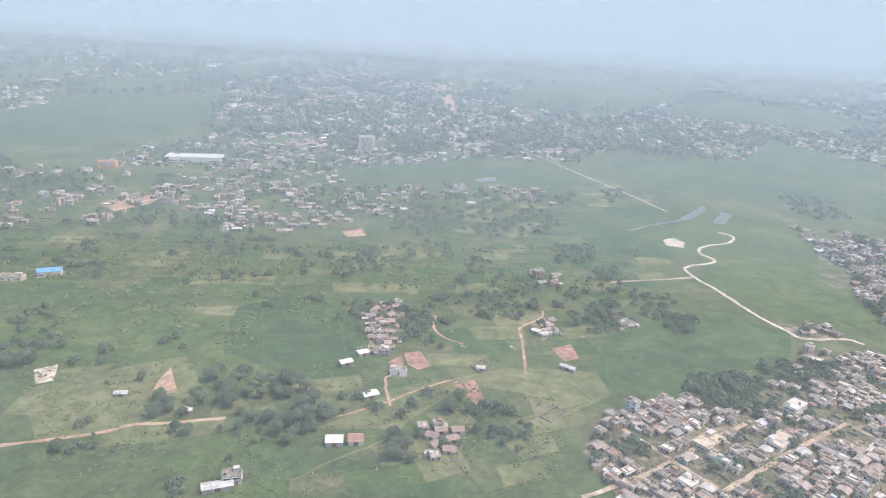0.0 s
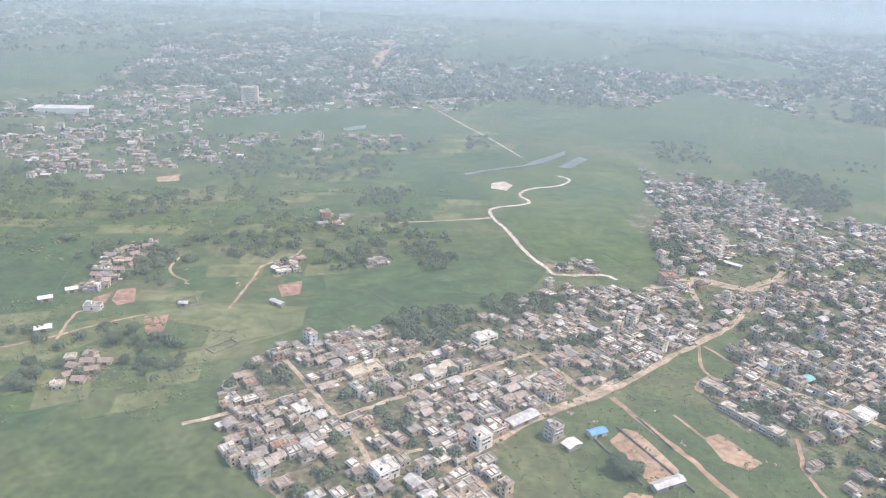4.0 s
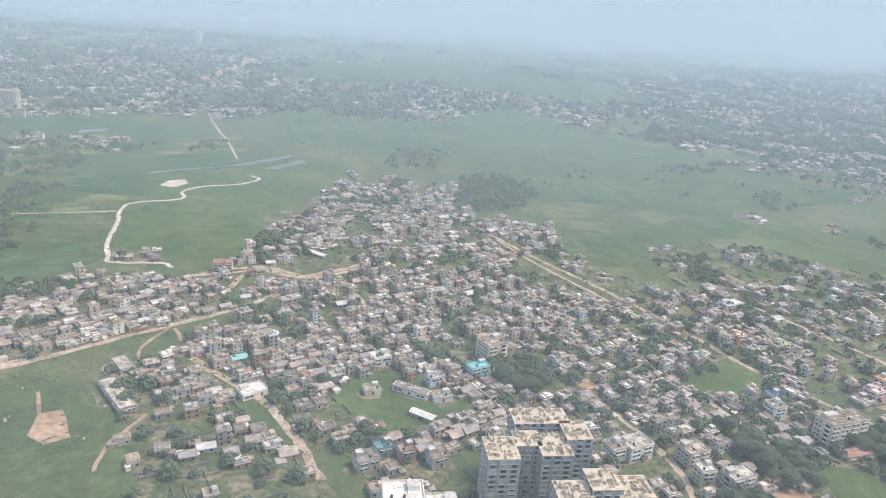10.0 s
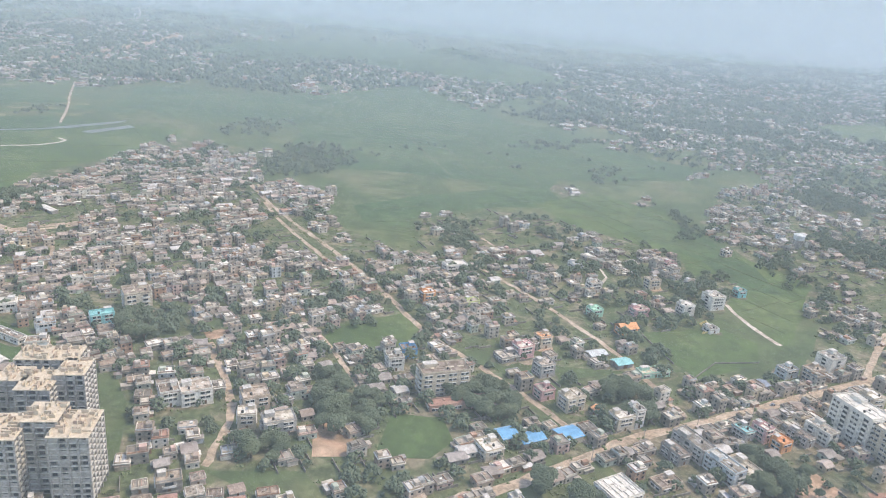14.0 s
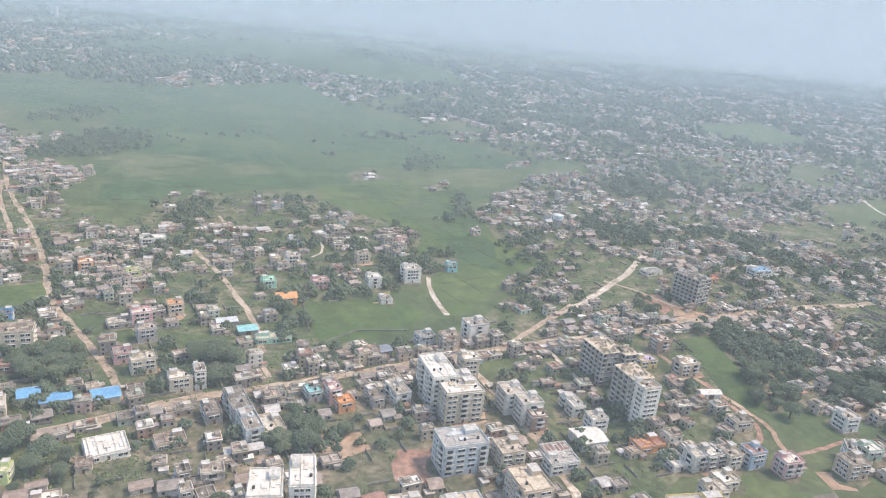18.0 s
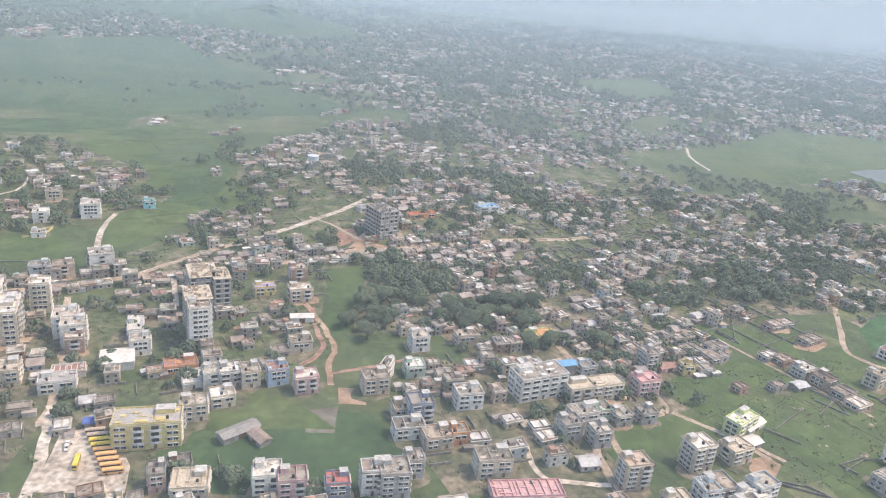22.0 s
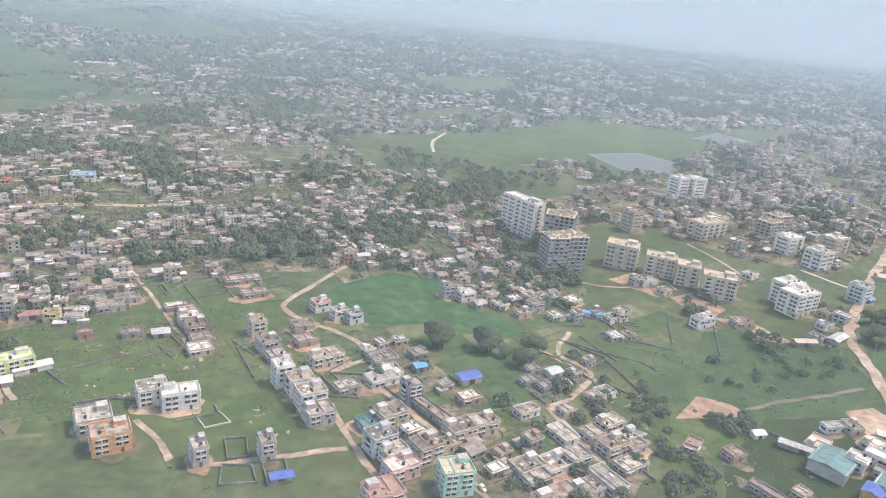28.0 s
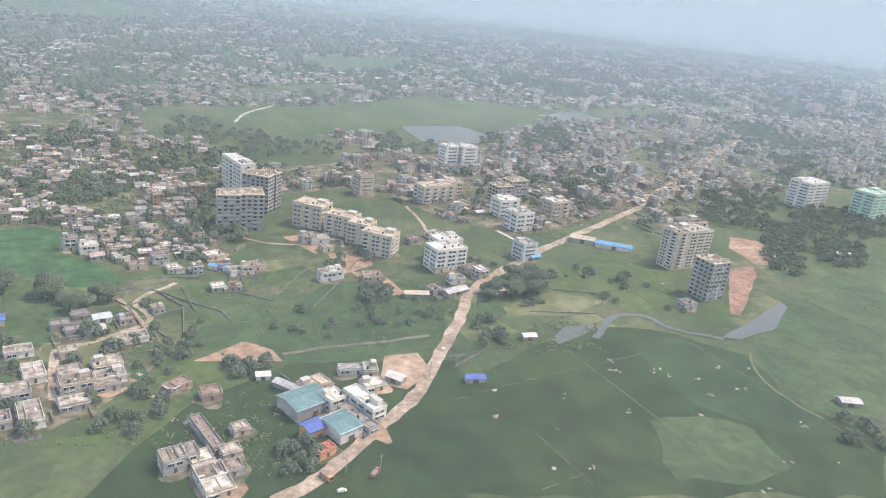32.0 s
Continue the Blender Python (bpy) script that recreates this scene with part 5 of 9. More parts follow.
def tree_parts(seed, high, wide, tufts):
    """A tapered trunk with limbs, and a crown of tufts gathered in uneven boughs."""
    rs = np.random.RandomState(seed)
    trunk, crown = Soup(), Soup()

    def limb(a, b, ra, rb):
        a, b = Vector(a), Vector(b)
        q = (b - a).to_track_quat("Z", "Y")
        v = [a + q @ Vector((ra * math.cos(k * 1.2566), ra * math.sin(k * 1.2566), 0)) for k in range(5)]
        v += [b + q @ Vector((rb * math.cos(k * 1.2566), rb * math.sin(k * 1.2566), 0)) for k in range(5)]
        trunk.add([tuple(p) for p in v], [(k, (k + 1) % 5, 5 + (k + 1) % 5, 5 + k) for k in range(5)])

    limb((0, 0, -0.2), (0.1, 0, high * 0.45), 0.035 * high, 0.022 * high)
    boughs = []
    for k in range(7):
        a = k * 0.9 + rs.uniform(0, 0.7)
        r = wide * rs.uniform(0.25, 0.62) * (0 if k == 6 else 1)
        p = np.array([r * math.cos(a), r * math.sin(a), high * rs.uniform(0.36, 0.66) + (high * 0.2 if k == 6 else 0)])
        boughs.append((p, wide * rs.uniform(0.36, 0.56)))
        limb((0.1, 0, high * rs.uniform(0.2, 0.34)), tuple(p), 0.016 * high, 0.006 * high)
    for n in range(int(tufts * 2.4)):
        c, r = boughs[n % 7]
        d = rs.normal(size=3)
        d /= np.linalg.norm(d)
        d[2] = abs(d[2]) if rs.rand() < 0.7 else d[2]
        p = c + d * r * rs.uniform(0.72, 1.0) * (1, 1, 0.8)
        clump(crown, rs, p, wide * rs.uniform(0.075, 0.125))
    return trunk, crown


TREE_KINDS = [("shade_tree", 9.0, 4.6, 420, "broad dark green shade tree"), ("neem_tree", 7.5, 3.6, 320, "rounded dark green neem tree"),
              ("mango_tree", 11.5, 5.6, 520, "tall spreading mango tree"), ("young_tree", 5.5, 2.3, 200, "young light green leafy tree"),
              ("slender_tree", 9.0, 2.4, 220, "slender upright dark green tree"), ("shrub", 2.6, 2.0, 130, "low bushy dark green shrub")]
TREE_FIRST = {}
TREE_COUNT = [0]


def tree(x, y, kind, turn, size=1.0, group=""):
    name, high, wide, tufts, label = TREE_KINDS[kind]
    m = place(x, y, turn) @ Matrix.Scale(size, 4)
    TREE_COUNT[0] += 1
    if kind in TREE_FIRST:
        return repeat(TREE_FIRST[kind], m @ Matrix.Diagonal((1, 1, 0.9 + 0.2 * ((x * 7.3) % 1), 1)))
    trunk, crown = tree_parts(40 + kind, high, wide, tufts)
    root = new(name, trunk.mesh(name, M_BARK))
    root.matrix_world = m
    tagged(root, label, "tree", "trees of the town")
    part("crown", crown, M_BUSH if name == "shrub" else M_LEAF, root, "dense leafy crown")
    TREE_FIRST[kind] = root
    return root


FAR_WOOD = Soup()
FAR_RS = np.random.RandomState(77)


def far_tree(x, y, size=1.0, soup=None):
    soup = soup or FAR_WOOD
    z = terrain(x, y)
    size *= SIZE
    n = 46 if y < 430 else 22 if y < 650 else 7 if y < 1100 else 3
    wide = 0.62 if n == 46 else 0.8 if n == 22 else 1.3 if n == 7 else 1.8
    for k in range(n):
        a, q = FAR_RS.uniform(0, 6.28), FAR_RS.uniform(0.0, 1.0) ** 0.5
        r = q * 3.1 * size * (1 + 0.25 * math.sin(3 * a + x))
        p = np.array([x + r * math.cos(a), y + r * math.sin(a), z + size * (0.7 + 4.4 * (1 - q * q) ** 0.5 * FAR_RS.uniform(0.82, 1.0))])
        clump(soup, FAR_RS, p, size * FAR_RS.uniform(1.2, 2.0) * wide, 0, True)


def free(x, y, r):
    """Whether a spot lies off the roads, the kept-out plots and what stands already."""
    if kept_out(x, y):
        return False
    while TAKEN_SEEN[0] < len(TAKEN):
        a, b, c = TAKEN[TAKEN_SEEN[0]]
        TAKEN_CELLS.setdefault((int(a // 25), int(b // 25)), []).append((a, b, c))
        TAKEN_SEEN[0] += 1
    i, j = int(x // 25), int(y // 25)
    for u in range(i - 2, i + 3):
        for v in range(j - 2, j + 3):
            for a, b, c in TAKEN_CELLS.get((u, v), ()):
                if (x - a) ** 2 + (y - b) ** 2 < (r + c) ** 2:
                    return False
    return off_road(x, y, r)


TAKEN_CELLS, TAKEN_SEEN, BOUNDS = {}, [0], []


def kept_out(x, y):
    while len(BOUNDS) < len(KEEP_OUT):
        p = KEEP_OUT[len(BOUNDS)]
        BOUNDS.append((min(q[0] for q in p), max(q[0] for q in p), min(q[1] for q in p), max(q[1] for q in p), p))
    return any(a <= x <= b and c <= y <= d and inside(x, y, p) for a, b, c, d, p in BOUNDS)


PARTS_OF = {}


def repeat(ob, m):
    """Another of a thing with its parts; the meshes are shared."""
    if ob.name not in PARTS_OF:
        PARTS_OF[ob.name] = list(ob.children_recursive)
    made = {}
    for o in (ob, *PARTS_OF[ob.name]):
        made[o] = o.copy()
        scene.collection.objects.link(made[o])
        if o is not ob:
            made[o].parent = made[o.parent]
    made[ob].matrix_basis = m
    return made[ob]


ROAD_CELLS = {}


def off_road(x, y, r):
    if not ROAD_CELLS:
        for line, half in ROADS:
            for (ax, ay), (bx, by) in zip(line, line[1:]):
                k = max(1, int(math.hypot(bx - ax, by - ay) / 3))
                for s in range(k):
                    px, py = ax + (bx - ax) * s / k, ay + (by - ay) * s / k
                    ROAD_CELLS.setdefault((int(px // 20), int(py // 20)), []).append((px, py, half))
    i, j = int(x // 20), int(y // 20)
    for u in (i - 1, i, i + 1):
        for v in (j - 1, j, j + 1):
            for px, py, half in ROAD_CELLS.get((u, v), ()):
                if (x - px) ** 2 + (y - py) ** 2 < (r + half) ** 2:
                    return False
    return True


NEAR_TREES = 290.0


def wood(points, gap, label, kinds=(0, 1, 2), size=1.0, seed=1, loose=0.25):
    """A stand of trees inside an outline."""
    rng = random.Random(seed * 131 + int(points[0][0]))
    gap *= 0.92
    xs, ys = [p[0] for p in points], [p[1] for p in points]
    cx, cy = sum(xs) / len(xs), sum(ys) / len(ys)
    y = min(ys)
    while y <= max(ys):
        x = min(xs)
        while x <= max(xs):
            px, py = x + rng.uniform(-0.5, 0.5) * gap, y + rng.uniform(-0.5, 0.5) * gap
            e = ((px - cx) / (max(xs) - cx + 0.1)) ** 2 + ((py - cy) / (max(ys) - cy + 0.1)) ** 2
            if inside(px, py, points) and e < 0.95 + 0.35 * noise.noise((px / 14, py / 14, 9.0)) and rng.random() > loose and off_road(px, py, 2.0):
                s = size * rng.uniform(0.75, 1.25)
                if gap > 11 and py > 190:
                    if noise.noise((px / 45, py / 24, 2.7)) < -0.02:
                        x += gap
                        continue
                    for _ in range(rng.randint(1, 4)):
                        far_tree(px + rng.gauss(0, 0.35 * gap), py + rng.gauss(0, 0.2 * gap), s * rng.uniform(0.5, 1.1))
                if py < NEAR_TREES and TREE_COUNT[0] < 340:
                    tree(px, py, rng.choice(kinds), rng.uniform(0, 360), s)
                else:
                    far_tree(px, py, s * 1.05)
                TAKEN.append((px, py, 1.6 * s))
            x += gap
        y += gap


# ---- weeds, bunds and plot walls ----
SCRUB = Soup()


def tuft(x, y, size):
    for _ in range(FAR_RS.randint(2, 5)):
        p = np.array([x + FAR_RS.normal() * size, y + FAR_RS.normal() * size, terrain(x, y) + size * FAR_RS.uniform(0.1, 0.5)])
        clump(SCRUB, FAR_RS, p, size * FAR_RS.uniform(0.5, 1.0))


def scrub(points, count, size=0.8, seed=3):
    """Weeds and small bushes strewn inside an outline, in drifts."""
    rng = random.Random(seed + int(points[0][0]))
    xs, ys = [p[0] for p in points], [p[1] for p in points]
    for _ in range(count * 3):
        x, y = rng.uniform(min(xs), max(xs)), rng.uniform(min(ys), max(ys))
        if inside(x, y, points) and noise.noise((x / 22, y / 22, 5.5)) > rng.uniform(-0.25, 0.35) and off_road(x, y, 0.8):
            tuft(x, y, size * rng.uniform(0.5, 1.3))


def bunds(points, turn, gap, label="low grassy bunds between small fields", material=None, high=0.2, wide=0.45, keep=0.8):
    """Low ridges that part a field into plots."""
    rng = random.Random(int(points[0][0] + points[0][1]))
    xs, ys = [p[0] for p in points], [p[1] for p in points]
    cx, cy, reach = (min(xs) + max(xs)) / 2, (min(ys) + max(ys)) / 2, math.hypot(max(xs) - min(xs), max(ys) - min(ys)) / 2
    s = Soup()
    for axis in (0, 90):
        a = radians(turn + axis)
        ux, uy = math.cos(a), math.sin(a)
        o = -reach
        while o < reach:
            o += gap * rng.uniform(0.6, 1.5)
            seg, on = gap * 0.34, True
            t = -reach
            while t < reach:
                if rng.random() < 0.12:
                    on = rng.random() < keep
                w0 = 0.12 * gap * noise.noise((t / gap / 2, o / gap, turn))
                w1 = 0.12 * gap * noise.noise(((t + seg) / gap / 2, o / gap, turn))
                ax, ay = cx + ux * t - uy * (o + w0), cy + uy * t + ux * (o + w0)
                bx, by = cx + ux * (t + seg) - uy * (o + w1), cy + uy * (t + seg) + ux * (o + w1)
                if on and material is M_BUSH and inside(ax, ay, points):
                    for q in np.arange(0, 1, min(1.0, 2.4 / seg)):
                        if rng.random() < 0.62:
                            tuft(ax + (bx - ax) * q, ay + (by - ay) * q, wide * rng.uniform(0.35, 0.9))
                elif on and material is not M_BUSH and inside(ax, ay, points) and inside(bx, by, points):
                    s.box((ax + bx) / 2, (ay + by) / 2, terrain((ax + bx) / 2, ay), math.hypot(bx - ax, by - ay) + 0.3, wide, high, math.atan2(by - ay, bx - ax), 0, False, 0.8)
                t += seg
    if s.count:
        tagged(new("field_bunds", s.mesh("field_bunds", material or M_BUND)), label, "field", kind="stuff")


M_BUND = surface("bund_grass", (0.055, 0.082, 0.032), (0.085, 0.108, 0.044), (0.13, 0.130, 0.066), 0.08, 0.5)


# ---- traffic ----
def vehicle(x, y, turn, colour, label, name="car", long=4.0, wide=1.7, high=1.45, cargo=False):
    """A small road vehicle: rounded body, glazed cabin, four wheels."""
    L, W = long / 2, wide / 2
    prof = [(-L, 0.35), (L, 0.35), (L, 0.75), (L * 0.55, 0.9), (L * 0.25, high), (-L * 0.6, high), (-L, 0.95)]
    if cargo:
        prof = [(-L, 0.5), (L, 0.5), (L, high * 0.85), (L * 0.92, high), (L * 0.5, high), (L * 0.45, 0.95), (-L, 0.95)]
    n = len(prof)
    body = Soup().add([(u, sy * W, z) for sy in (-1, 1) for u, z in prof], [tuple(range(n)), tuple(range(2 * n - 1, n - 1, -1))] + [(i, n + i, n + (i + 1) % n, (i + 1) % n) for i in range(n)])
    root = new(name, body.mesh(name, tint(colour)))
    root.matrix_world = pose(x, y, terrain(x, y) + 0.07 + 0.001 * LAYER[0], 0, 0, turn) @ Matrix.Scale(SIZE * 0.85, 4)
    tagged(root, label, "vehicle")
    part("windscreen", Soup().box(L * 0.42 if not cargo else L * 1.0, 0, 0.95, 0.08, wide * 0.85, high - 1.05, 0, 0, True), M_GLASS_HOLE, root)
    ring = [(0.32 * math.cos(k * 0.785), 0.32 * math.sin(k * 0.785)) for k in range(8)]
    wheel = Soup().add([(u, sy * 0.1, z + 0.32) for sy in (-1, 1) for u, z in ring], [tuple(range(8)), tuple(range(15, 7, -1))] + [(i, (i + 1) % 8, 8 + (i + 1) % 8, 8 + i) for i in range(8)]).mesh("wheel", M_TANK)
    for u in (-0.62 * L, 0.62 * L):
        for v in (-W, W):
            part("wheel", wheel, None, root, at=pose(u, v, 0))
    if cargo:
        part("load_bed", Soup().box(-L * 0.28, 0, 0.95, L * 1.4, wide, high * 0.45, 0, 0, True), tint("brown"), root)


def bus(x, y, turn, colour, label):
    """A long bus: rounded body, pale roof pods, dark window band, wheels."""
    L, W = 4.6, 1.2
    prof = [(-W, 0.4), (W, 0.4), (W, 2.5), (W * 0.9, 2.85), (W * 0.6, 3.0), (-W * 0.6, 3.0), (-W * 0.9, 2.85), (-W, 2.5)]
    n = len(prof)
    body = Soup().add([(sx * L, v, z) for sx in (-1, 1) for v, z in prof], [tuple(range(n - 1, -1, -1)), tuple(range(n, 2 * n))] + [(i, (i + 1) % n, n + (i + 1) % n, n + i) for i in range(n)])
    root = new("bus", body.mesh("bus", tint(colour)))
    root.matrix_world = pose(x, y, terrain(x, y) + 0.07 + 0.001 * LAYER[0], 0, 0, turn) @ Matrix.Scale(SIZE * 0.8, 4)
    tagged(root, label, "bus", "buses in the yard")
    for side in (-1, 1):
        part("window_band", Soup().box(0, side * (W + 0.01), 1.45, 2 * L * 0.9, 0.06, 0.8, 0, 0, True), M_GLASS_HOLE, root)
    part("windscreen", Soup().box(L + 0.01, 0, 1.3, 0.06, W * 1.7, 1.1, 0, 0, True), M_GLASS_HOLE, root)
    ring = [(0.5 * math.cos(k * 0.785), 0.5 * math.sin(k * 0.785)) for k in range(8)]
    wheel = Soup().add([(u, sy * 0.14, z + 0.5) for sy in (-1, 1) for u, z in ring], [tuple(range(8)), tuple(range(15, 7, -1))] + [(i, (i + 1) % 8, 8 + (i + 1) % 8, 8 + i) for i in range(8)]).mesh("wheel", M_TANK)
    for u in (-0.6 * L, 0.62 * L):
        for v in (-W + 0.1, W - 0.1):
            part("wheel", wheel, None, root, at=pose(u, v, 0))


def utility_pole(x, y, turn):
    root = new("utility_pole", Soup().box(0, 0, 0, 0.26, 0.26, 8.5, 0, 0, False, 0.6).mesh("utility_pole", M_CONCRETE))
    root.matrix_world = place(x, y, turn)
    tagged(root, "tall grey concrete power pole beside the road", "pole", "power poles along the roads")
    part("crossarm", Soup().box(0, 0, 7.6, 1.8, 0.14, 0.14, 0, 0, True), M_CONCRETE, root)


# ---- the marked buildings, space by space ----
b = building
FLAT = dict(name="apartment_block", category="apartments")

# west: hamlets and the gridded quarter
b(-88.1, 215.4, 20, 11, 8, 2, "grey", None, "two-storey grey farmhouse beside sheds")
shed(-91.8, 210.6, 25, 16, 6, 3, None, "long low farm shed with sheet roof")
shed(-124.5, 258.4, 20, 7, 5, 3, "white", "small whitewashed hut among trees")
shed(-158.5, 267.3, 15, 8, 4, 2.6, None, "lone tin-roofed hut on the meadow")
shed(-56.3, 245.3, 10, 10, 8, 3.5, "white", "pale-roofed farm shed beside the lane")
shed(-47.8, 247.5, 10, 9, 8, 3.5, "rust", "brown tile-roofed farmhouse beside the lane", "cream")
shed(-66.3, 313.8, 35, 9, 6, 3, "white", "white-roofed hut by the hamlet")
shed(-60.0, 325.7, 35, 8, 6, 3, "white", "white-roofed hut by the hamlet")
shed(-48.6, 284.7, 30, 10, 7, 3, "white", "white-roofed farm hut beside the lane")
b(-39.0, 308.9, 12, 13, 7, 1, "white", None, "long white single-storey farmhouse", tanks=0)
b(-276.9, 400.9, 25, 20, 12, 1, "cream", "skyblue", "factory shed with blue sheet roof", name="factory", category="factory", pitched=2.0, storey=4.5)
b(-293.9, 388.4, 5, 22, 9, 1, "cream", None, "long cream factory hall", name="factory", category="factory")
b(-340.2, 771.8, 12, 90, 34, 1, "white", "bluewhite", "very long factory hall with pale blue roof", name="factory", category="factory", storey=7.0, stair=False, tanks=0, bays=8.0)
b(-162.3, 883.5, 10, 24, 16, 9, "cream", "cream", "cream tower block standing over the far town", storey=3.0, bays=5.0, **FLAT)
b(-469.0, 2401.9, 10, 22, 20, 14, "white", "white", "distant white tower block", bays=6.0, **FLAT)
b(-406.7, 705.0, 10, 30, 14, 4, "orange", None, "orange-brown far building beside the lane", bays=6.0)
b(-920.7, 1406.1, 10, 60, 26, 5, "cream", "cream", "large cream institutional building far off", bays=9.0)
for x, y in ([(-63.3, 383.8)] + [(-53.7, 377.1)] + [(-46.6, 362.4)] + [(-58.1, 345.3)] + [(-50.1, 354.1)] + [(-58.9, 368.0)] + [(-52.3, 390.3)] + [(-59.7, 393.3)] + [(-13.7, 260.4)] + [(-8.5, 254.8)] + [(-15.1, 249.7)] + [(-9.1, 246.6)] + [(-16.9, 255.6)] + [(-6.5, 261.6)]):
    shed(x, y, (x * 37) % 90 - 20, 7.5, 5.4, 2.6, "brown", "mud-walled village house with brown tile roof", "tan", 1.4)
compound_wall([(29.3, 278.9), (37.0, 289.0), (41.3, 286.7), (34.1, 276.0)], 1.4, closed=True)
compound_wall([(-3.9, 322.9), (2.5, 330.4), (7.6, 322.6), (1.5, 315.4)], 1.4, closed=True)
shed(1.4, 319.6, 10, 6, 4, 2.6, None, "tin hut inside a walled plot")
shed(32.1, 369.9, -30, 7, 5, 3, "white", "white roadside hut beside the lane")
shed(46.1, 327.8, -30, 12, 4, 3, None, "long tin shed by a wall")
b(83.9, 237.1, 43, 10, 9, 2, "white", "white", "bright white two-storey house")
b(151.8, 228.3, 43, 10, 9, 3, "white", "white", "bright white three-storey house on the street corner", balcony=0.3)
b(156.8, 236.8, 43, 12, 10, 2, "brick", None, "two-storey house of bare brick")
b(178.2, 237.3, 43, 9, 8, 3, "grey", None, "grey concrete house by the street")
shed(184.5, 231.9, -50, 6, 9, 3, "white", "small white-roofed shed in the weeds")
shed(194.6, 240.7, 30, 10, 5, 3, "skyblue", "shed with bright blue sheet roof", "cream")
shed(166.9, 245.3, 43, 20, 7, 3.2, None, "long tin shed with a blue and yellow patch")
shed(215.1, 215.1, 30, 18, 5, 3, None, "long low shed at the end of a walled yard")
b(120.2, 207.8, 43, 13, 11, 2, "white", "white", "broad white two-storey house")
b(145.7, 197.3, 43, 14, 10, 2, "cream", None, "cream two-storey house beside the lane")
b(133.2, 275.9, 43, 22, 12, 1, "white", "cream", "large pale flat-roofed hall", tanks=0)
b(101.2, 270.4, 43, 24, 12, 1, "cream", "cream", "large pale flat-roofed hall", tanks=0)
b(150.5, 305.4, 43, 18, 10, 2, "white", "white", "white two-storey school-like house")
b(256.0, 258.3, -48, 40, 10, 1, "raw", None, "long row of single-storey rooms", stair=False, tanks=0)
b(248.1, 280.3, -48, 18, 9, 1, "grey", None, "row of single-storey rooms", stair=False, tanks=0)
compound_wall([(202.9, 246.0), (223.7, 212.9)], 1.8)
compound_wall([(192.3, 239.3), (206.8, 213.9)], 1.8)
compound_wall([(221.4, 235.7), (211.7, 254.2)], 1.5)
compound_wall([(243.4, 271.6), (265.6, 244.1)], 1.6)
b(302.4, 268.0, 40, 16, 11, 1, "white", "white", "wide white flat-roofed house", tanks=0)
shed(290.1, 293.0, 35, 9, 6, 3, "turquoise", "turquoise-painted small house beside the lane")
b(251.9, 392.2, 15, 15, 12, 3, "brick", "rust", "three-storey bare-brick shell by the lane", stair=False)
shed(296.8, 427.8, -35, 20, 5, 3, "white", "long shed with pale roof")

# the middle quarter
b(395.3, 311.9, 32, 15, 13, 4, "cream", None, "four-storey cream apartment house", balcony=0.35, **FLAT)
b(388.8, 294.2, 32, 14, 8, 3, "turquoise", "turquoise", "turquoise three-storey house beside the lane", storey=2.7)
b(371.1, 285.4, 32, 11, 8, 2, "bluewhite", None, "pale blue two-storey house")
b(362.4, 276.3, -25, 24, 6, 1, "white", None, "long low white house", tanks=0, stair=False)
b(374.3, 273.5, 20, 12, 8, 1, "white", None, "white single-storey house beside the lane")
b(347.6, 299.6, 25, 13, 10, 2, "white", "white", "white two-storey house beside the lane")
b(356.8, 298.6, 25, 10, 9, 2, "brick", None, "bare-brick two-storey house beside the lane")
b(347.0, 275.0, 20, 10, 8, 1, "cream", None, "small cream house on a green plot")
shed(367.8, 259.3, -30, 14, 4.5, 2.8, "white", "narrow shed with white roof")
b(373.9, 232.7, 28, 11, 10, 2, "grey", None, "grey two-storey house beside the lane")
b(355.6, 235.4, 25, 10, 8, 2, "teal", "teal", "two-storey house with teal roof")
b(363.2, 234.7, 25, 9, 8, 2, "rust", None, "reddish two-storey house beside the lane")
b(350.7, 228.4, 28, 12, 10, 2, "grey", None, "grey two-storey house beside the lane")
skeleton_tower(402.8, 214.2, 8, [(-16, 0, 14, 17, 12), (-3, 7, 12, 12, 12), (8, 2, 14, 17, 12), (20, 9, 12, 15, 13), (6, 21, 26, 13, 13)], "raw concrete tower block under construction", 2.55)
skeleton_tower(419.0, 196.0, 8, [(-12, -2, 15, 18, 12), (1, 4, 13, 14, 13), (13, 0, 15, 19, 12)], "raw concrete tower block with pale unfinished roof", 2.55)
b(364.5, 197.4, 8, 16, 14, 8, "white", "white", "white tower block with bare roof walls", storey=2.8, wings=[(15, -4, 12, 12, 7), (4, -14, 13, 11, 7)], tanks=2, **FLAT)
b(442.2, 245.6, 28, 16, 12, 3, "white", None, "long white three-storey house", wings=[(-13, 2, 10, 10, 3)])
b(462.1, 244.9, 25, 14, 12, 3, "tan", None, "three-storey brick and plaster house")
b(462.5, 233.5, 15, 9, 8, 3, "cream", "white", "narrow cream three-storey house")
b(473.0, 231.8, 25, 16, 10, 3, "grey", None, "wide grey three-storey house", balcony=0.3)
b(525.1, 267.3, 20, 26, 11, 5, "cream", None, "five-storey cream block of flats", balcony=0.3, bays=3.0, **FLAT)
b(532.0, 258.6, 20, 40, 8, 1, "brick", "rust", "long low building with rusty red roof", stair=False, tanks=0)
b(506.4, 280.9, 22, 10, 10, 3, "white", None, "white three-storey house beside the lane", balcony=0.3)
b(511.2, 292.1, 20, 10, 9, 2, "skyblue", None, "blue two-storey house beside the lane")
shed(546.8, 239.8, 28, 9, 9, 5.0, "skyblue", "hall with bright blue sheet roof", "cream")
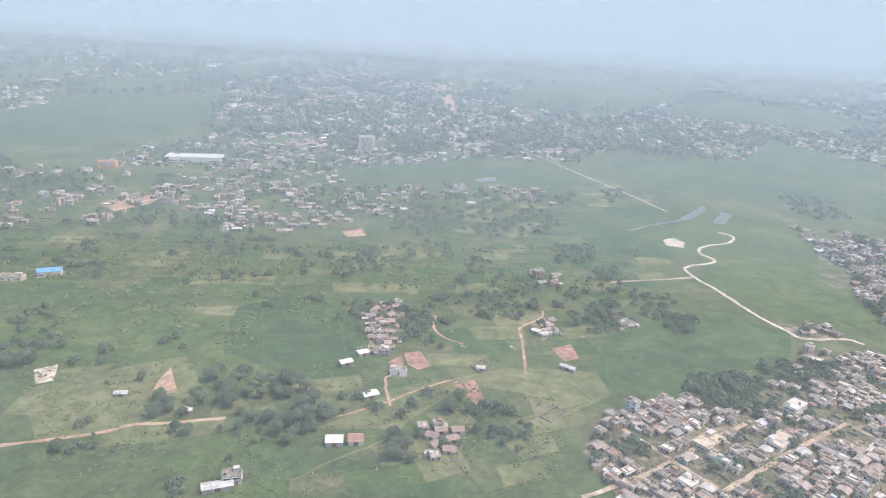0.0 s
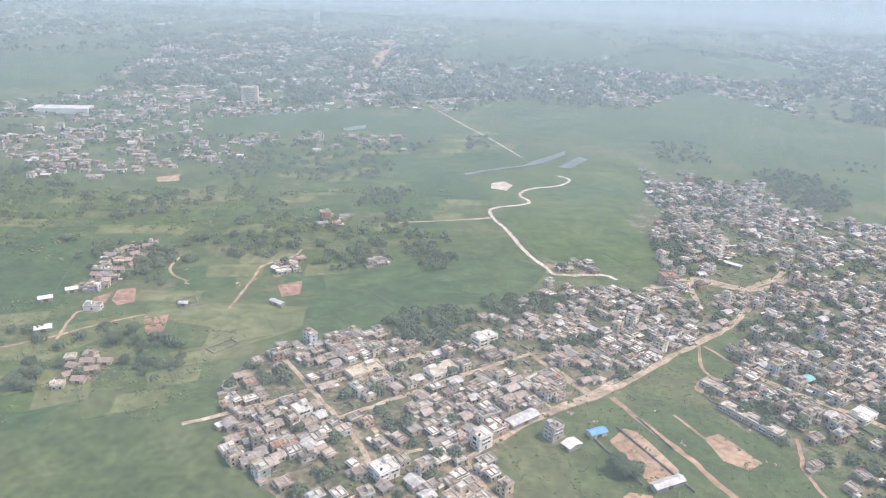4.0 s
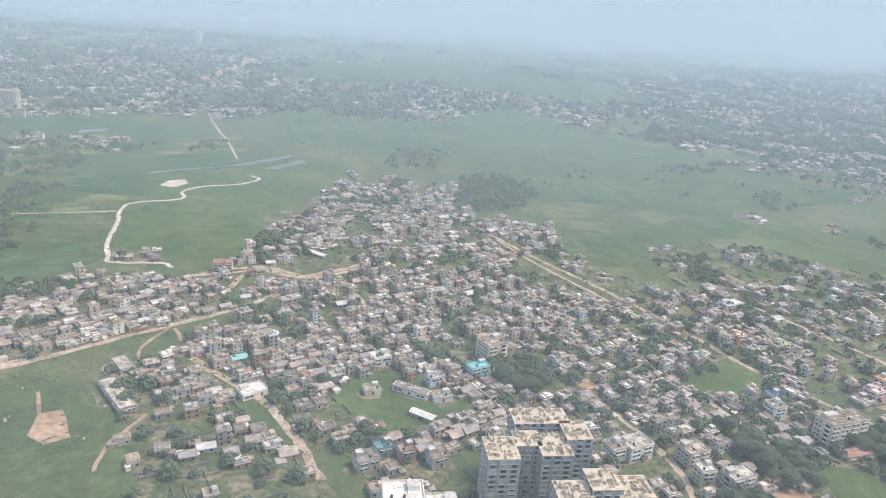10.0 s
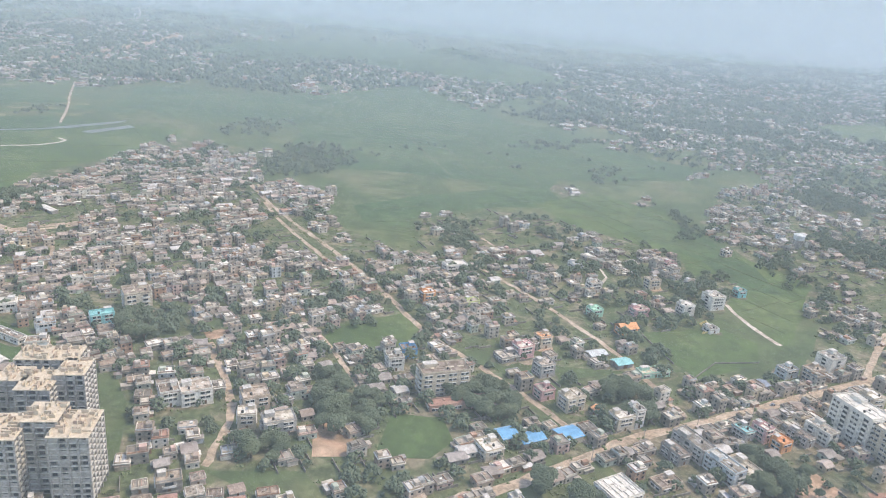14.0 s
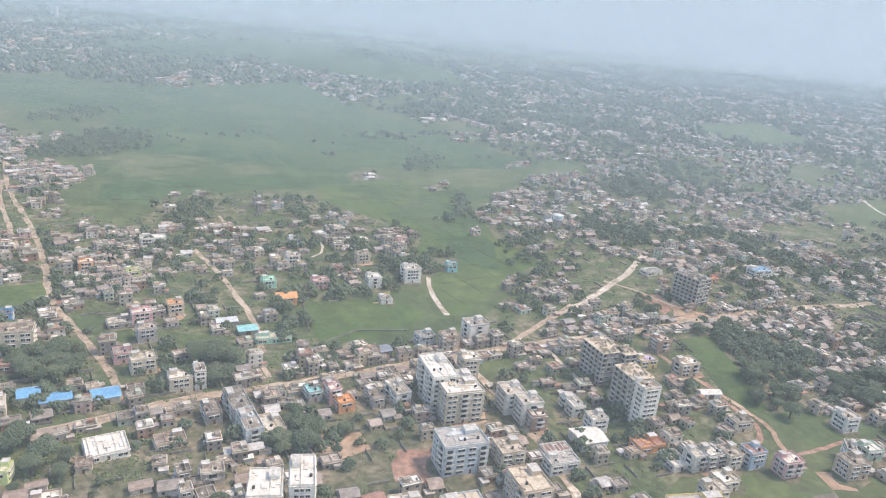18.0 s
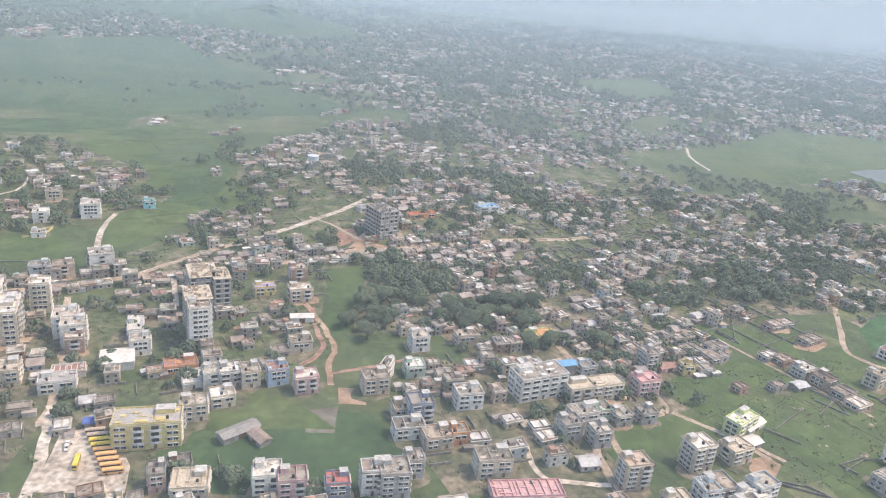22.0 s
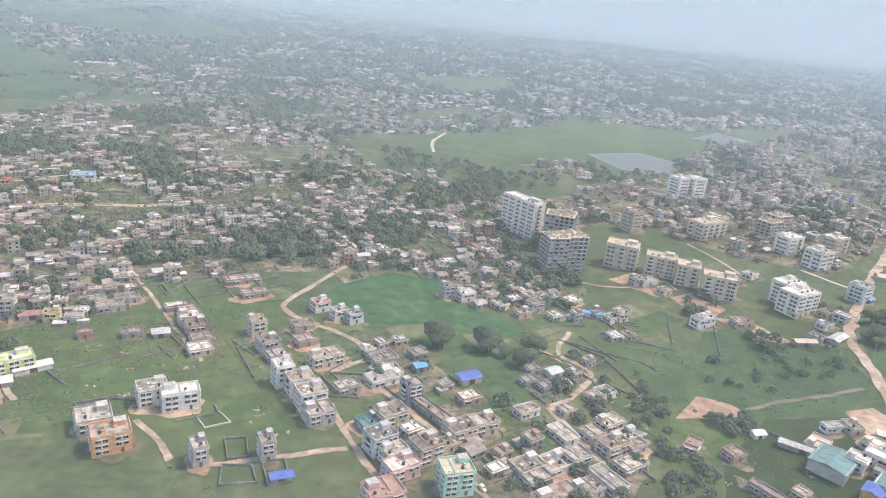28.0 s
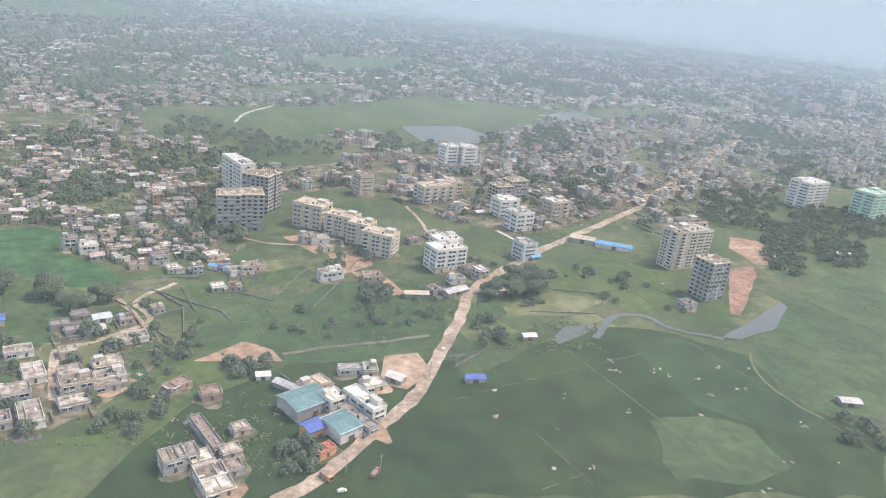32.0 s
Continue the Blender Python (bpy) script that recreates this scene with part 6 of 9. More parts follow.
b(540.5, 231.4, 28, 11, 12, 2, "cream", "white", "pale two-storey workshop beside the lane")
shed(555.0, 239.9, 28, 13, 8, 4.0, "skyblue", "roadside shed with bright blue roof", "cream")
shed(568.4, 244.6, 28, 12, 10, 4.0, "skyblue", "roadside shed with blue sheet roof", "cream")
b(579.6, 217.7, 30, 18, 16, 1, "white", "white", "half-built white hall with open roof frame", stair=False, tanks=0, beams=5)
b(572.8, 265.1, 28, 13, 10, 3, "cream", None, "cream three-storey house by the street")
b(563.6, 271.0, 28, 10, 9, 2, "pink", None, "pinkish two-storey house beside the lane")
shed(582.6, 261.6, -60, 5, 7, 4.5, "orange", "shed with orange roof sheet")
b(589.0, 254.9, 25, 12, 9, 3, "cream", "white", "tiered cream roadside house", balcony=0.3)
b(594.6, 257.6, 25, 6, 9, 4, "white", None, "narrow four-storey white house")
b(565.7, 288.7, 28, 11, 10, 3, "grey", None, "grey three-storey house beside the lane")
b(551.7, 298.4, 28, 14, 11, 1, "raw", None, "low grey house round a yard")
b(568.6, 313.5, 28, 10, 9, 3, "cream", "orange", "cream three-storey house with orange front")
b(558.7, 302.8, 28, 12, 10, 3, "pink", None, "pink and white three-storey house")
shed(591.0, 307.8, 25, 12, 7, 3.5, "bluewhite", "shed with pale blue roof")
shed(600.7, 302.4, 25, 11, 8, 3.2, "turquoise", "shed with turquoise roof")
b(612.3, 296.7, 20, 22, 8, 1, "mint", "cream", "long pale green single-storey house", tanks=0)
b(517.3, 348.4, 28, 10, 9, 3, "orange", None, "orange three-storey house beside the lane")
b(538.7, 347.1, 28, 10, 8, 2, "lime", None, "lime green house beside the lane")
b(531.2, 394.6, 25, 20, 10, 2, "white", "white", "wide white two-storey house")
b(599.3, 352.9, 25, 10, 9, 2, "mint", "mint", "pale mint two-storey villa")
b(610.5, 335.2, 20, 14, 10, 2, "orange", "orange", "orange villa with pitched coral roof", pitched=2.4)
b(622.6, 358.7, 20, 13, 10, 2, "pink", None, "pink two-storey villa beside the lane")
b(605.1, 385.0, 25, 11, 9, 3, "white", None, "white three-storey house beside the lane", balcony=0.3)
b(601.2, 417.1, 25, 12, 9, 2, "bluewhite", None, "pale two-storey villa beside the lane")
b(648.0, 365.7, 22, 11, 10, 3, "white", "white", "white three-storey house with broad roof", balcony=0.4)
b(666.2, 377.1, 20, 14, 13, 4, "white", None, "large white four-storey house on the field edge", balcony=0.4)
b(654.8, 346.8, 20, 9, 9, 1, "white", None, "low white house in a yellow-walled yard")
compound_wall([(652.6, 348.8), (651.7, 353.4), (656.3, 357.7), (657.0, 346.9), (649.3, 342.9)], 1.8, "bright yellow garden wall", tint("yellow"))
b(688.1, 396.1, 20, 9, 8, 2, "turquoise", None, "small turquoise house beside the lane")
b(664.1, 403.9, 20, 11, 9, 2, "white", None, "white two-storey house beside the lane")
b(640.2, 398.3, 22, 12, 9, 3, "cream", None, "three-storey plaster house beside the lane")
b(661.0, 434.4, 22, 11, 9, 2, "pink", None, "pale pink house beside the lane")

# the main road and its flats
b(694.3, 313.0, 25, 13, 11, 4, "white", None, "white and brown four-storey block", balcony=0.4, **FLAT)
b(682.9, 304.7, 25, 12, 9, 3, "tan", None, "brown-striped three-storey block beside the lane", balcony=0.3)
b(672.9, 306.6, 25, 12, 9, 2, "bluewhite", None, "pale two-storey roadside house")
shed(656.2, 294.0, 28, 8, 8, 3.5, "slate", "roadside shop with blue awning roof")
b(676.1, 260.5, 18, 13, 24, 7, "white", "white", "tall white block of flats with stepped roof", wings=[(9, -10, 12, 16, 6)], balcony=0.45, bays=3.2, tanks=2, **FLAT)
b(683.8, 250.5, 18, 19, 13, 6, "cream", "white", "cream and brown six-storey block of flats", balcony=0.35, bays=3.1, tanks=2, **FLAT)
b(688.1, 273.2, 18, 9, 9, 6, "cream", None, "narrow cream six-storey block", **FLAT)
b(682.5, 223.0, 18, 20, 14, 5, "bluewhite", "grey", "pale blue five-storey block of flats", balcony=0.5, bays=3.1, tanks=3, **FLAT)
b(702.7, 257.9, 18, 11, 12, 4, "white", None, "white terraced four-storey block", balcony=0.5, wings=[(4, -11, 11, 10, 4)], **FLAT)
b(710.0, 246.3, 18, 9, 9, 3, "brick", None, "unfinished brick house with white balconies", balcony=0.5)
b(698.0, 226.4, 18, 13, 13, 3, "cream", None, "cream three-storey house with roof clutter", balcony=0.3)
shed(726.1, 237.9, 18, 14, 13, 5.0, "white", "hall with pale curved sheet roof", "white")
b(714.0, 231.1, 18, 15, 8, 1, "white", "rust", "workshop with brown roof beams", beams=6, stair=False, tanks=0)
b(714.1, 223.1, 18, 16, 9, 2, "white", "grey", "white two-storey house with wide roof")
b(730.5, 246.2, 18, 10, 9, 3, "white", None, "white three-storey house beside the lane")
b(725.1, 258.4, 18, 8, 16, 2, "white", "white", "long white two-storey house with roof beams", beams=4)
skeleton_tower(741.4, 283.9, 20, [(0, 0, 15, 20, 7), (9, -8, 9, 12, 7)], "raw brown-grey unfinished tower block", 2.9)
skeleton_tower(745.6, 259.7, 20, [(0, 0, 13, 17, 8)], "raw grey unfinished tower block", 2.9)
b(747.7, 253.0, 20, 10, 12, 8, "white", None, "white finished stair wing of a tower block", storey=2.9, bays=2.8, **FLAT)
b(774.0, 309.5, 20, 11, 10, 3, "brick", None, "unfinished three-storey brick house", balcony=0.4)
b(762.9, 293.8, 20, 13, 8, 2, "yellow", "lilac", "orange and lilac two-storey house")
b(777.3, 288.6, 20, 14, 10, 3, "tan", None, "long three-storey brick house", balcony=0.3)
b(633.5, 256.2, 28, 8, 10, 2, "grey", "turquoise", "grey house with turquoise awning")
b(640.4, 256.3, 28, 7, 10, 3, "pink", None, "narrow pink three-storey house")
b(644.9, 250.7, 28, 9, 8, 2, "orange", "orange", "orange-painted two-storey house beside the lane")
b(662.8, 258.3, 28, 9, 16, 3, "white", None, "deep white three-storey house", balcony=0.3)
b(654.6, 256.5, 28, 7, 14, 2, "grey", None, "deep grey two-storey house")
b(610.8, 243.3, 28, 10, 22, 3, "grey", None, "deep grey three-storey house", balcony=0.25)
b(617.3, 231.8, 28, 9, 20, 3, "bluewhite", None, "pale blue three-storey house", balcony=0.3)
b(623.7, 233.1, 28, 11, 16, 2, "cream", None, "cream two-storey house with broken roof")
b(603.6, 239.1, 28, 8, 14, 2, "raw", None, "bare concrete two-storey house")
b(595.8, 223.4, 28, 14, 9, 1, "tan", None, "tan single-storey house beside the lane")
b(558.4, 201.9, 10, 9, 8, 2, "lime", None, "bright lime green house")
b(629.8, 193.5, 8, 12, 16, 6, "white", "white", "white apartment block with stepped roof", wings=[(13, 3, 9, 18, 7)], **FLAT)
b(700.6, 204.7, 18, 13, 16, 5, "tan", "cream", "tan five-storey block with cluttered roof", balcony=0.35, **FLAT)
b(682.1, 198.4, 18, 18, 12, 3, "bluewhite", "cream", "pale three-storey house with terrace")
b(666.7, 196.9, 15, 14, 12, 3, "cream", "white", "white-roofed three-storey house beside the lane")
b(707.0, 465.3, 25, 9, 8, 2, None, None, "two-storey plaster house by the paddy")
skeleton_tower(808.4, 367.2, 32, [(0, 0, 15, 22, 7)], "dark raw concrete tower block beside a red court", 2.9, "raw", "raw")
b(830.1, 399.3, 25, 26, 8, 1, "orange", "red", "long low school building with red roof", stair=False, tanks=0)
b(801.1, 405.0, 25, 18, 10, 1, "white", None, "roofless white hall with rows of pillars", stair=False, tanks=0, beams=8)
b(868.9, 416.7, 20, 20, 12, 2, "white", "skyblue", "white two-storey building with blue roof")
water_tower(763.7, 488.3)
b(745.7, 236.7, 20, 16, 10, 1, "orange", "rust", "low house with a brick-red roof terrace", tanks=0)
b(758.0, 226.9, 20, 10, 9, 3, "white", None, "white three-storey house beside the lane", balcony=0.3)
b(751.5, 228.1, 20, 10, 13, 1, "white", "white", "low white house with broad pale roof", tanks=0)
b(762.8, 216.6, 20, 11, 9, 2, "cream", None, "cream house with pinkish terrace", tanks=2)
b(756.4, 209.9, 15, 12, 9, 3, "cream", None, "cream three-storey house above a green plot")
b(747.4, 198.7, 10, 24, 11, 4, "yellow", "grey", "long yellow four-storey apartment block", balcony=0.35, **FLAT)
b(762.9, 227.8, 20, 11, 10, 3, "grey", None, "grey three-storey house beside the lane")
b(768.8, 227.7, 20, 9, 10, 3, "cream", None, "pale three-storey house beside the lane")
b(776.9, 228.6, 20, 10, 9, 3, "blue", "rust", "blue three-storey house with red terrace")
b(786.2, 224.0, 15, 11, 9, 3, "pink", None, "pale pink three-storey house", balcony=0.3)
b(781.8, 249.2, 15, 12, 9, 2, "cream", None, "cream two-storey house among trees")
shed(780.1, 270.4, 10, 12, 5, 3.4, "white", "white shed with pale roof", "white")
b(807.2, 224.2, 15, 13, 10, 3, "tan", None, "beige three-storey house beside a lane")
b(810.9, 232.0, -20, 5, 10, 3, "white", None, "tall narrow white house")
b(822.1, 252.3, 15, 10, 10, 3, "white", None, "white three-storey house beside the lane")
b(819.8, 234.8, 12, 10, 9, 2, "green", "white", "pale green and white house")
b(839.0, 257.4, 15, 12, 8, 2, "tan", None, "two-storey house at the wood's edge")
b(867.2, 261.2, 15, 16, 9, 2, "lime", "orange", "green and orange painted school house")
b(820.3, 208.9, 12, 11, 10, 4, "slate", None, "blue-grey four-storey house beside the lane", balcony=0.3)
b(835.5, 217.9, 12, 13, 10, 3, "white", None, "white three-storey house beside the lane")
b(816.4, 211.1, 12, 13, 9, 2, "cream", None, "stepped cream house beside the lane")
b(816.9, 201.7, 12, 14, 9, 2, "white", None, "stepped white house with terrace")
b(824.7, 198.1, 15, 13, 10, 2, "tan", None, "unfinished tan house with parapets")
b(830.9, 199.7, 12, 8, 8, 2, "orange", None, "orange-fronted house beside the lane")
b(838.7, 186.9, 8, 15, 10, 3, "cream", None, "cream three-storey house beside the lane")
b(846.3, 177.7, 5, 30, 10, 1, "pink", "pink", "long hall with pink roof beams", beams=9, stair=False, tanks=0)
b(812.4, 178.5, 8, 12, 11, 4, "grey", None, "grey four-storey house beside the lane", balcony=0.3)
b(817.6, 185.0, 8, 8, 8, 3, "grey", None, "grey three-storey house beside the lane")
b(807.0, 178.3, 8, 9, 8, 4, "white", None, "white four-storey house beside the lane", balcony=0.3)
b(798.7, 175.8, 8, 9, 8, 3, "slate", "red", "slate-coloured house with red terrace")
b(781.4, 179.6, 8, 11, 10, 3, "white", None, "white three-storey house with balconies", balcony=0.4)
b(787.8, 177.2, 8, 11, 9, 3, "pink", None, "rose-pink three-storey house beside the lane", balcony=0.2)
shed(770.5, 201.0, 40, 16, 6, 3.2, "raw", "old grey farm range on the green")
shed(776.6, 198.2, -48, 9, 5, 2.8, "brown", "brown-roofed farm wing on the green")
b(763.3, 178.5, 8, 14, 12, 2, "cream", "cream", "low pale house with open roof frame", beams=3)

# new plots by the lanes
b(859.0, 226.6, 20, 24, 12, 4, "white", None, "white four-storey school building", bays=3.0, **FLAT)
b(877.3, 226.5, 17, 32, 10, 3, "cream", "cream", "long cream three-storey block with verandahs", balcony=0.3, storey=2.8)
shed(871.3, 238.5, 17, 9, 5, 7.0, "skyblue", "small blue-roofed hall beside the lane")
b(878.9, 240.6, 17, 10, 8, 2, "bluewhite", None, "white two-storey house beside the lane")
b(918.9, 248.4, 10, 8, 7, 2, "yellow", None, "bright yellow house beside the lane", storey=2.6)
b(897.3, 232.9, 15, 13, 10, 3, "pink", "pink", "bright pink three-storey house", storey=3.1)
b(904.3, 249.5, 15, 8, 10, 4, "grey", None, "tall grey house beside the lane")
shed(912.2, 249.7, 20, 12, 6, 3.2, "rust", "brown-roofed shed in an orchard", "pink")
b(869.9, 211.8, 15, 14, 9, 2, "white", None, "white two-storey house beside the lane")
b(876.2, 214.4, 15, 10, 8, 2, "green", None, "pale green two-storey house")
b(882.4, 212.7, 15, 9, 8, 2, None, None, "plaster house by the lane")
b(891.4, 215.4, 15, 9, 8, 2, "grey", None, "grey two-storey house beside the lane")
b(921.8, 213.4, 35, 18, 9, 3, "lime", "white", "lime-yellow house with white roof", storey=2.7)
shed(926.7, 214.5, 35, 15, 5, 3.0, "white", "low white annexe beside the lane", "white")
b(898.7, 194.3, 18, 12, 10, 5, "cream", "white", "tall pale five-storey house", storey=2.8)
b(913.1, 199.3, 22, 13, 10, 3, "cream", "cream", "cream three-storey villa beside the lane", storey=2.6, balcony=0.3)
shed(921.0, 205.4, 25, 11, 6, 3.0, "white", "low shed with pale roof")
b(911.1, 181.2, 22, 12, 9, 4, "bluewhite", None, "pale four-storey house beside the lane", storey=2.7)
b(898.4, 180.7, 15, 13, 11, 3, "grey", None, "grey three-storey house beside the lane")
b(893.6, 177.3, 12, 8, 9, 4, "bluewhite", None, "pale four-storey house beside the lane", storey=2.8)
b(906.4, 178.0, 22, 13, 10, 3, "white", "white", "bright white stepped house", balcony=0.3)
b(903.1, 173.3, 15, 12, 9, 3, "white", None, "white three-storey house beside the lane")
b(876.0, 183.7, 12, 12, 9, 5, "tan", "tan", "tan five-storey house with arched balconies", storey=2.7, balcony=0.4)
b(885.3, 175.2, 12, 11, 9, 2, "cream", "cream", "cream two-storey house beside the lane")
b(871.8, 201.0, 15, 9, 9, 3, "grey", None, "grey three-storey house beside the lane")
b(863.6, 203.8, 15, 10, 9, 3, "grey", None, "grey three-storey house with roof stubs")
b(973.5, 196.8, 20, 16, 9, 3, "white", "white", "bright white three-storey house on open grass", storey=3.0)
b(1000.3, 210.4, 25, 9, 9, 4, "white", "white", "white four-storey house beside the lane", storey=3.0, balcony=0.3)
b(1005.8, 206.0, 25, 12, 10, 3, "white", None, "white three-storey house beside the lane", balcony=0.3)
b(1009.6, 198.7, 25, 13, 10, 3, "white", None, "white and brown three-storey house")
b(1012.4, 191.3, 25, 13, 10, 2, "grey", None, "bare grey two-storey house")
b(1012.5, 223.7, 30, 18, 9, 2, "cream", None, "long cream two-storey house")
b(1019.8, 207.9, 30, 12, 8, 1, "raw", None, "unroofed brick ground floor", stair=False, tanks=0)
b(1005.1, 237.1, 30, 12, 9, 1, "brick", None, "low brick walls of a new house", stair=False, tanks=0)
b(1030.7, 214.0, 30, 16, 10, 1, "white", "grey", "wide white house with roof parapets")
b(1039.4, 204.2, 28, 9, 8, 4, "slate", None, "blue-grey four-storey house beside the lane", storey=2.6, balcony=0.3)
shed(1043.3, 223.2, 25, 6, 5, 3, "skyblue", "small shed with pale blue roof")
shed(1059.1, 217.6, 25, 11, 7, 3.4, "deepblue", "shed with vivid blue sheet roof", "tan")
b(1057.4, 205.3, 25, 11, 8, 1, "brick", None, "unfinished brick ground floor", stair=False, tanks=0)
b(1032.8, 192.3, 30, 14, 10, 2, "cream", None, "cream two-storey house with stepped roof")
b(1027.0, 189.3, 30, 12, 9, 1, "teal", "teal", "low house with teal roof")
b(1029.5, 178.7, 30, 12, 10, 3, "bluewhite", None, "white and teal three-storey house", balcony=0.3)
b(1033.1, 174.0, 30, 11, 8, 2, "white", None, "white roof-terraced house beside the lane")
b(1034.6, 168.3, 30, 14, 9, 2, "pink", None, "rosy two-storey house with terrace")
b(1041.6, 175.4, 30, 12, 10, 3, "tan", None, "tan three-storey house beside the lane")
b(1048.0, 163.7, 12, 13, 11, 4, "mint", "cream", "mint green four-storey house", storey=2.9, balcony=0.3)
b(1029.5, 154.6, 25, 14, 11, 4, "pink", "brick", "salmon pink four-storey house", storey=2.8, balcony=0.3)
b(1052.2, 186.3, 28, 14, 10, 2, "cream", None, "cream house over a long yard")
b(1059.3, 189.8, 20, 13, 9, 2, "cream", None, "open-fronted cream house beside the lane")
b(1045.2, 196.6, -55, 24, 6, 1, "raw", None, "long low range with roof slabs", stair=False)
b(1048.0, 180.5, 30, 10, 7, 1, "cream", None, "small cream house beside the lane")
b(1000.2, 174.1, 20, 6, 8, 3, "grey", None, "narrow unfinished grey house")
shed(1005.1, 164.6, 15, 8, 4, 2.8, "deepblue", "roadside stall under blue sheeting")
b(987.8, 243.5, 30, 9, 9, 3, "cream", None, "pale three-storey house by the lane")
b(993.3, 231.9, 30, 11, 9, 2, "grey", None, "grey two-storey house beside the lane")
b(997.0, 225.7, 30, 11, 9, 1, "raw", None, "unfinished grey ground floor", stair=False)
shed(956.9, 239.5, 20, 8, 6, 3, None, "grey hut on open grass")
b(1008.4, 264.7, 30, 10, 8, 2, "white", "red", "white house with red roof terrace")
b(1015.7, 258.0, 30, 9, 7, 2, "white", None, "white two-storey house beside the lane")
b(1021.1, 256.4, 30, 9, 8, 2, "bluewhite", None, "pale two-storey house beside the lane")
compound_wall([(984.9, 231.0), (987.8, 236.2), (997.7, 244.8), (1002.9, 238.6), (998.7, 226.0)], 1.4)
compound_wall([(979.5, 190.7), (982.4, 186.1), (988.6, 189.1), (984.6, 194.1)], 0.9, "pale low foundation wall", tint("white"))
compound_wall([(1012.4, 203.7), (1023.9, 203.3), (1014.5, 217.8)], 1.4)
compound_wall([(988.5, 181.0), (993.9, 181.9), (995.9, 173.7), (990.9, 172.4)], 1.6, closed=True)
compound_wall([(989.8, 170.0), (997.1, 170.2), (999.3, 163.5), (990.7, 162.3)], 1.4, closed=True)
compound_wall([(999.4, 171.4), (1004.9, 172.7), (1007.5, 163.6), (1002.3, 162.4)], 1.4, closed=True)
compound_wall([(1113.4, 239.5), (1118.6, 215.8), (1114.8, 212.1)], 1.6)
compound_wall([(1089.4, 240.1), (1085.9, 248.6), (1102.8, 261.5)], 1.4)
compound_wall([(1109.0, 257.7), (1115.3, 244.0), (1126.8, 238.0), (1130.5, 231.9)], 1.3)
compound_wall([(1118.6, 261.0), (1130.7, 254.3), (1144.7, 248.0)], 1.3)
compound_wall([(1012.8, 217.6), (1026.8, 217.4), (1039.2, 200.1), (1026.3, 198.8)], 1.3)
compound_wall([(930.9, 214.0), (938.9, 206.5)], 1.5)
compound_wall([(920.9, 188.9), (929.2, 186.9), (934.1, 181.7)], 1.4)
compound_wall([(945.1, 194.0), (954.5, 199.4), (962.6, 199.5)], 1.4)
compound_wall([(958.4, 231.7), (965.4, 222.9), (966.9, 252.1)], 1.4)
compound_wall([(624.7, 308.3), (617.6, 337.6), (620.3, 345.2)], 1.4)
compound_wall([(629.0, 295.7), (644.6, 312.7), (665.3, 316.3)], 1.4)

# the small houses by the stream
for x, y, w, d, f, wall, label in (
        (*[(1068.9, 172.2)][0], 14, 10, 1, "cream", "cream flat-roofed house with cluttered roof"), (*[(1077.1, 174.2)][0], 16, 11, 1, "white", "pale flat-roofed house beside the lane"),
        (*[(1069.9, 167.4)][0], 12, 9, 1, "raw", "bare concrete house beside the lane"), (*[(1073.9, 159.8)][0], 20, 11, 1, "cream", "wide house with weathered roof"),
        (*[(1083.5, 176.2)][0], 11, 9, 2, "grey", "grey two-storey house beside the lane"), (*[(1083.1, 188.5)][0], 9, 14, 1, "white", "long white-roofed house beside the lane"),
        (*[(1090.2, 168.1)][0], 9, 17, 1, "white", "long white-roofed house beside the lane"), (*[(1082.9, 163.9)][0], 13, 9, 1, "grey", "grey house beside the lane"),
        (*[(1100.5, 196.6)][0], 13, 9, 1, "cream", "cream single-storey house beside the lane"), (*[(1103.5, 189.4)][0], 13, 8, 1, "white", "white single-storey house beside the lane"),
        (*[(1096.5, 182.9)][0], 14, 9, 2, "cream", "cream two-storey house beside the lane"), (*[(1103.5, 185.1)][0], 11, 9, 1, "grey", "grey house beside the lane"),
        (*[(1098.4, 175.1)][0], 12, 9, 1, "raw", "bare concrete house beside the lane"), (*[(1104.4, 214.0)][0], 10, 8, 1, "white", "white house by the lane"),
        (*[(1100.0, 210.5)][0], 9, 8, 1, "cream", "cream house by the lane"), (*[(1092.4, 189.6)][0], 10, 9, 1, "grey", "grey house beside the lane"),
        (*[(1074.6, 199.6)][0], 12, 7, 1, "white", "low white house beside the lane"), (*[(1087.9, 201.4)][0], 8, 7, 1, "cream", "small cream house beside the lane"),
        (*[(1129.7, 149.9)][0], 9, 9, 2, "grey", "grey two-storey house beside the lane"), (*[(1132.7, 151.7)][0], 8, 8, 2, "grey", "grey two-storey house beside the lane"),
        (*[(1136.1, 151.4)][0], 9, 8, 1, "cream", "cream house beside the lane"), (*[(1139.5, 145.5)][0], 11, 9, 1, "white", "white-roofed house beside the lane"),
        (*[(1142.0, 140.7)][0], 11, 9, 1, "tan", "tan house beside the lane"), (*[(1142.8, 154.6)][0], 8, 6, 1, "cream", "small cream house beside the lane"),
        (*[(1144.1, 147.8)][0], 8, 7, 1, "grey", "grey house beside the lane"), (*[(1143.8, 164.4)][0], 7, 6, 1, "tan", "small brick house on the grass")):
    b(x, y, 28, w, d, f, wall, None, label + " near the overgrown stream", storey=2.8, tanks=1 if w > 12 else 0, stair=w > 12)
b(1135.6, 161.8, -58, 26, 5, 1, "raw", "brown", "long narrow roofless range", stair=False, tanks=0)
b(1122.8, 186.5, 50, 12, 7, 1, "brick", "brown", "ruined brick foundation beside the lane", stair=False, tanks=0, storey=1.2)
b(1133.2, 181.5, 20, 9, 8, 1, "brick", None, "unfinished brick house beside the lane", stair=False, tanks=0)
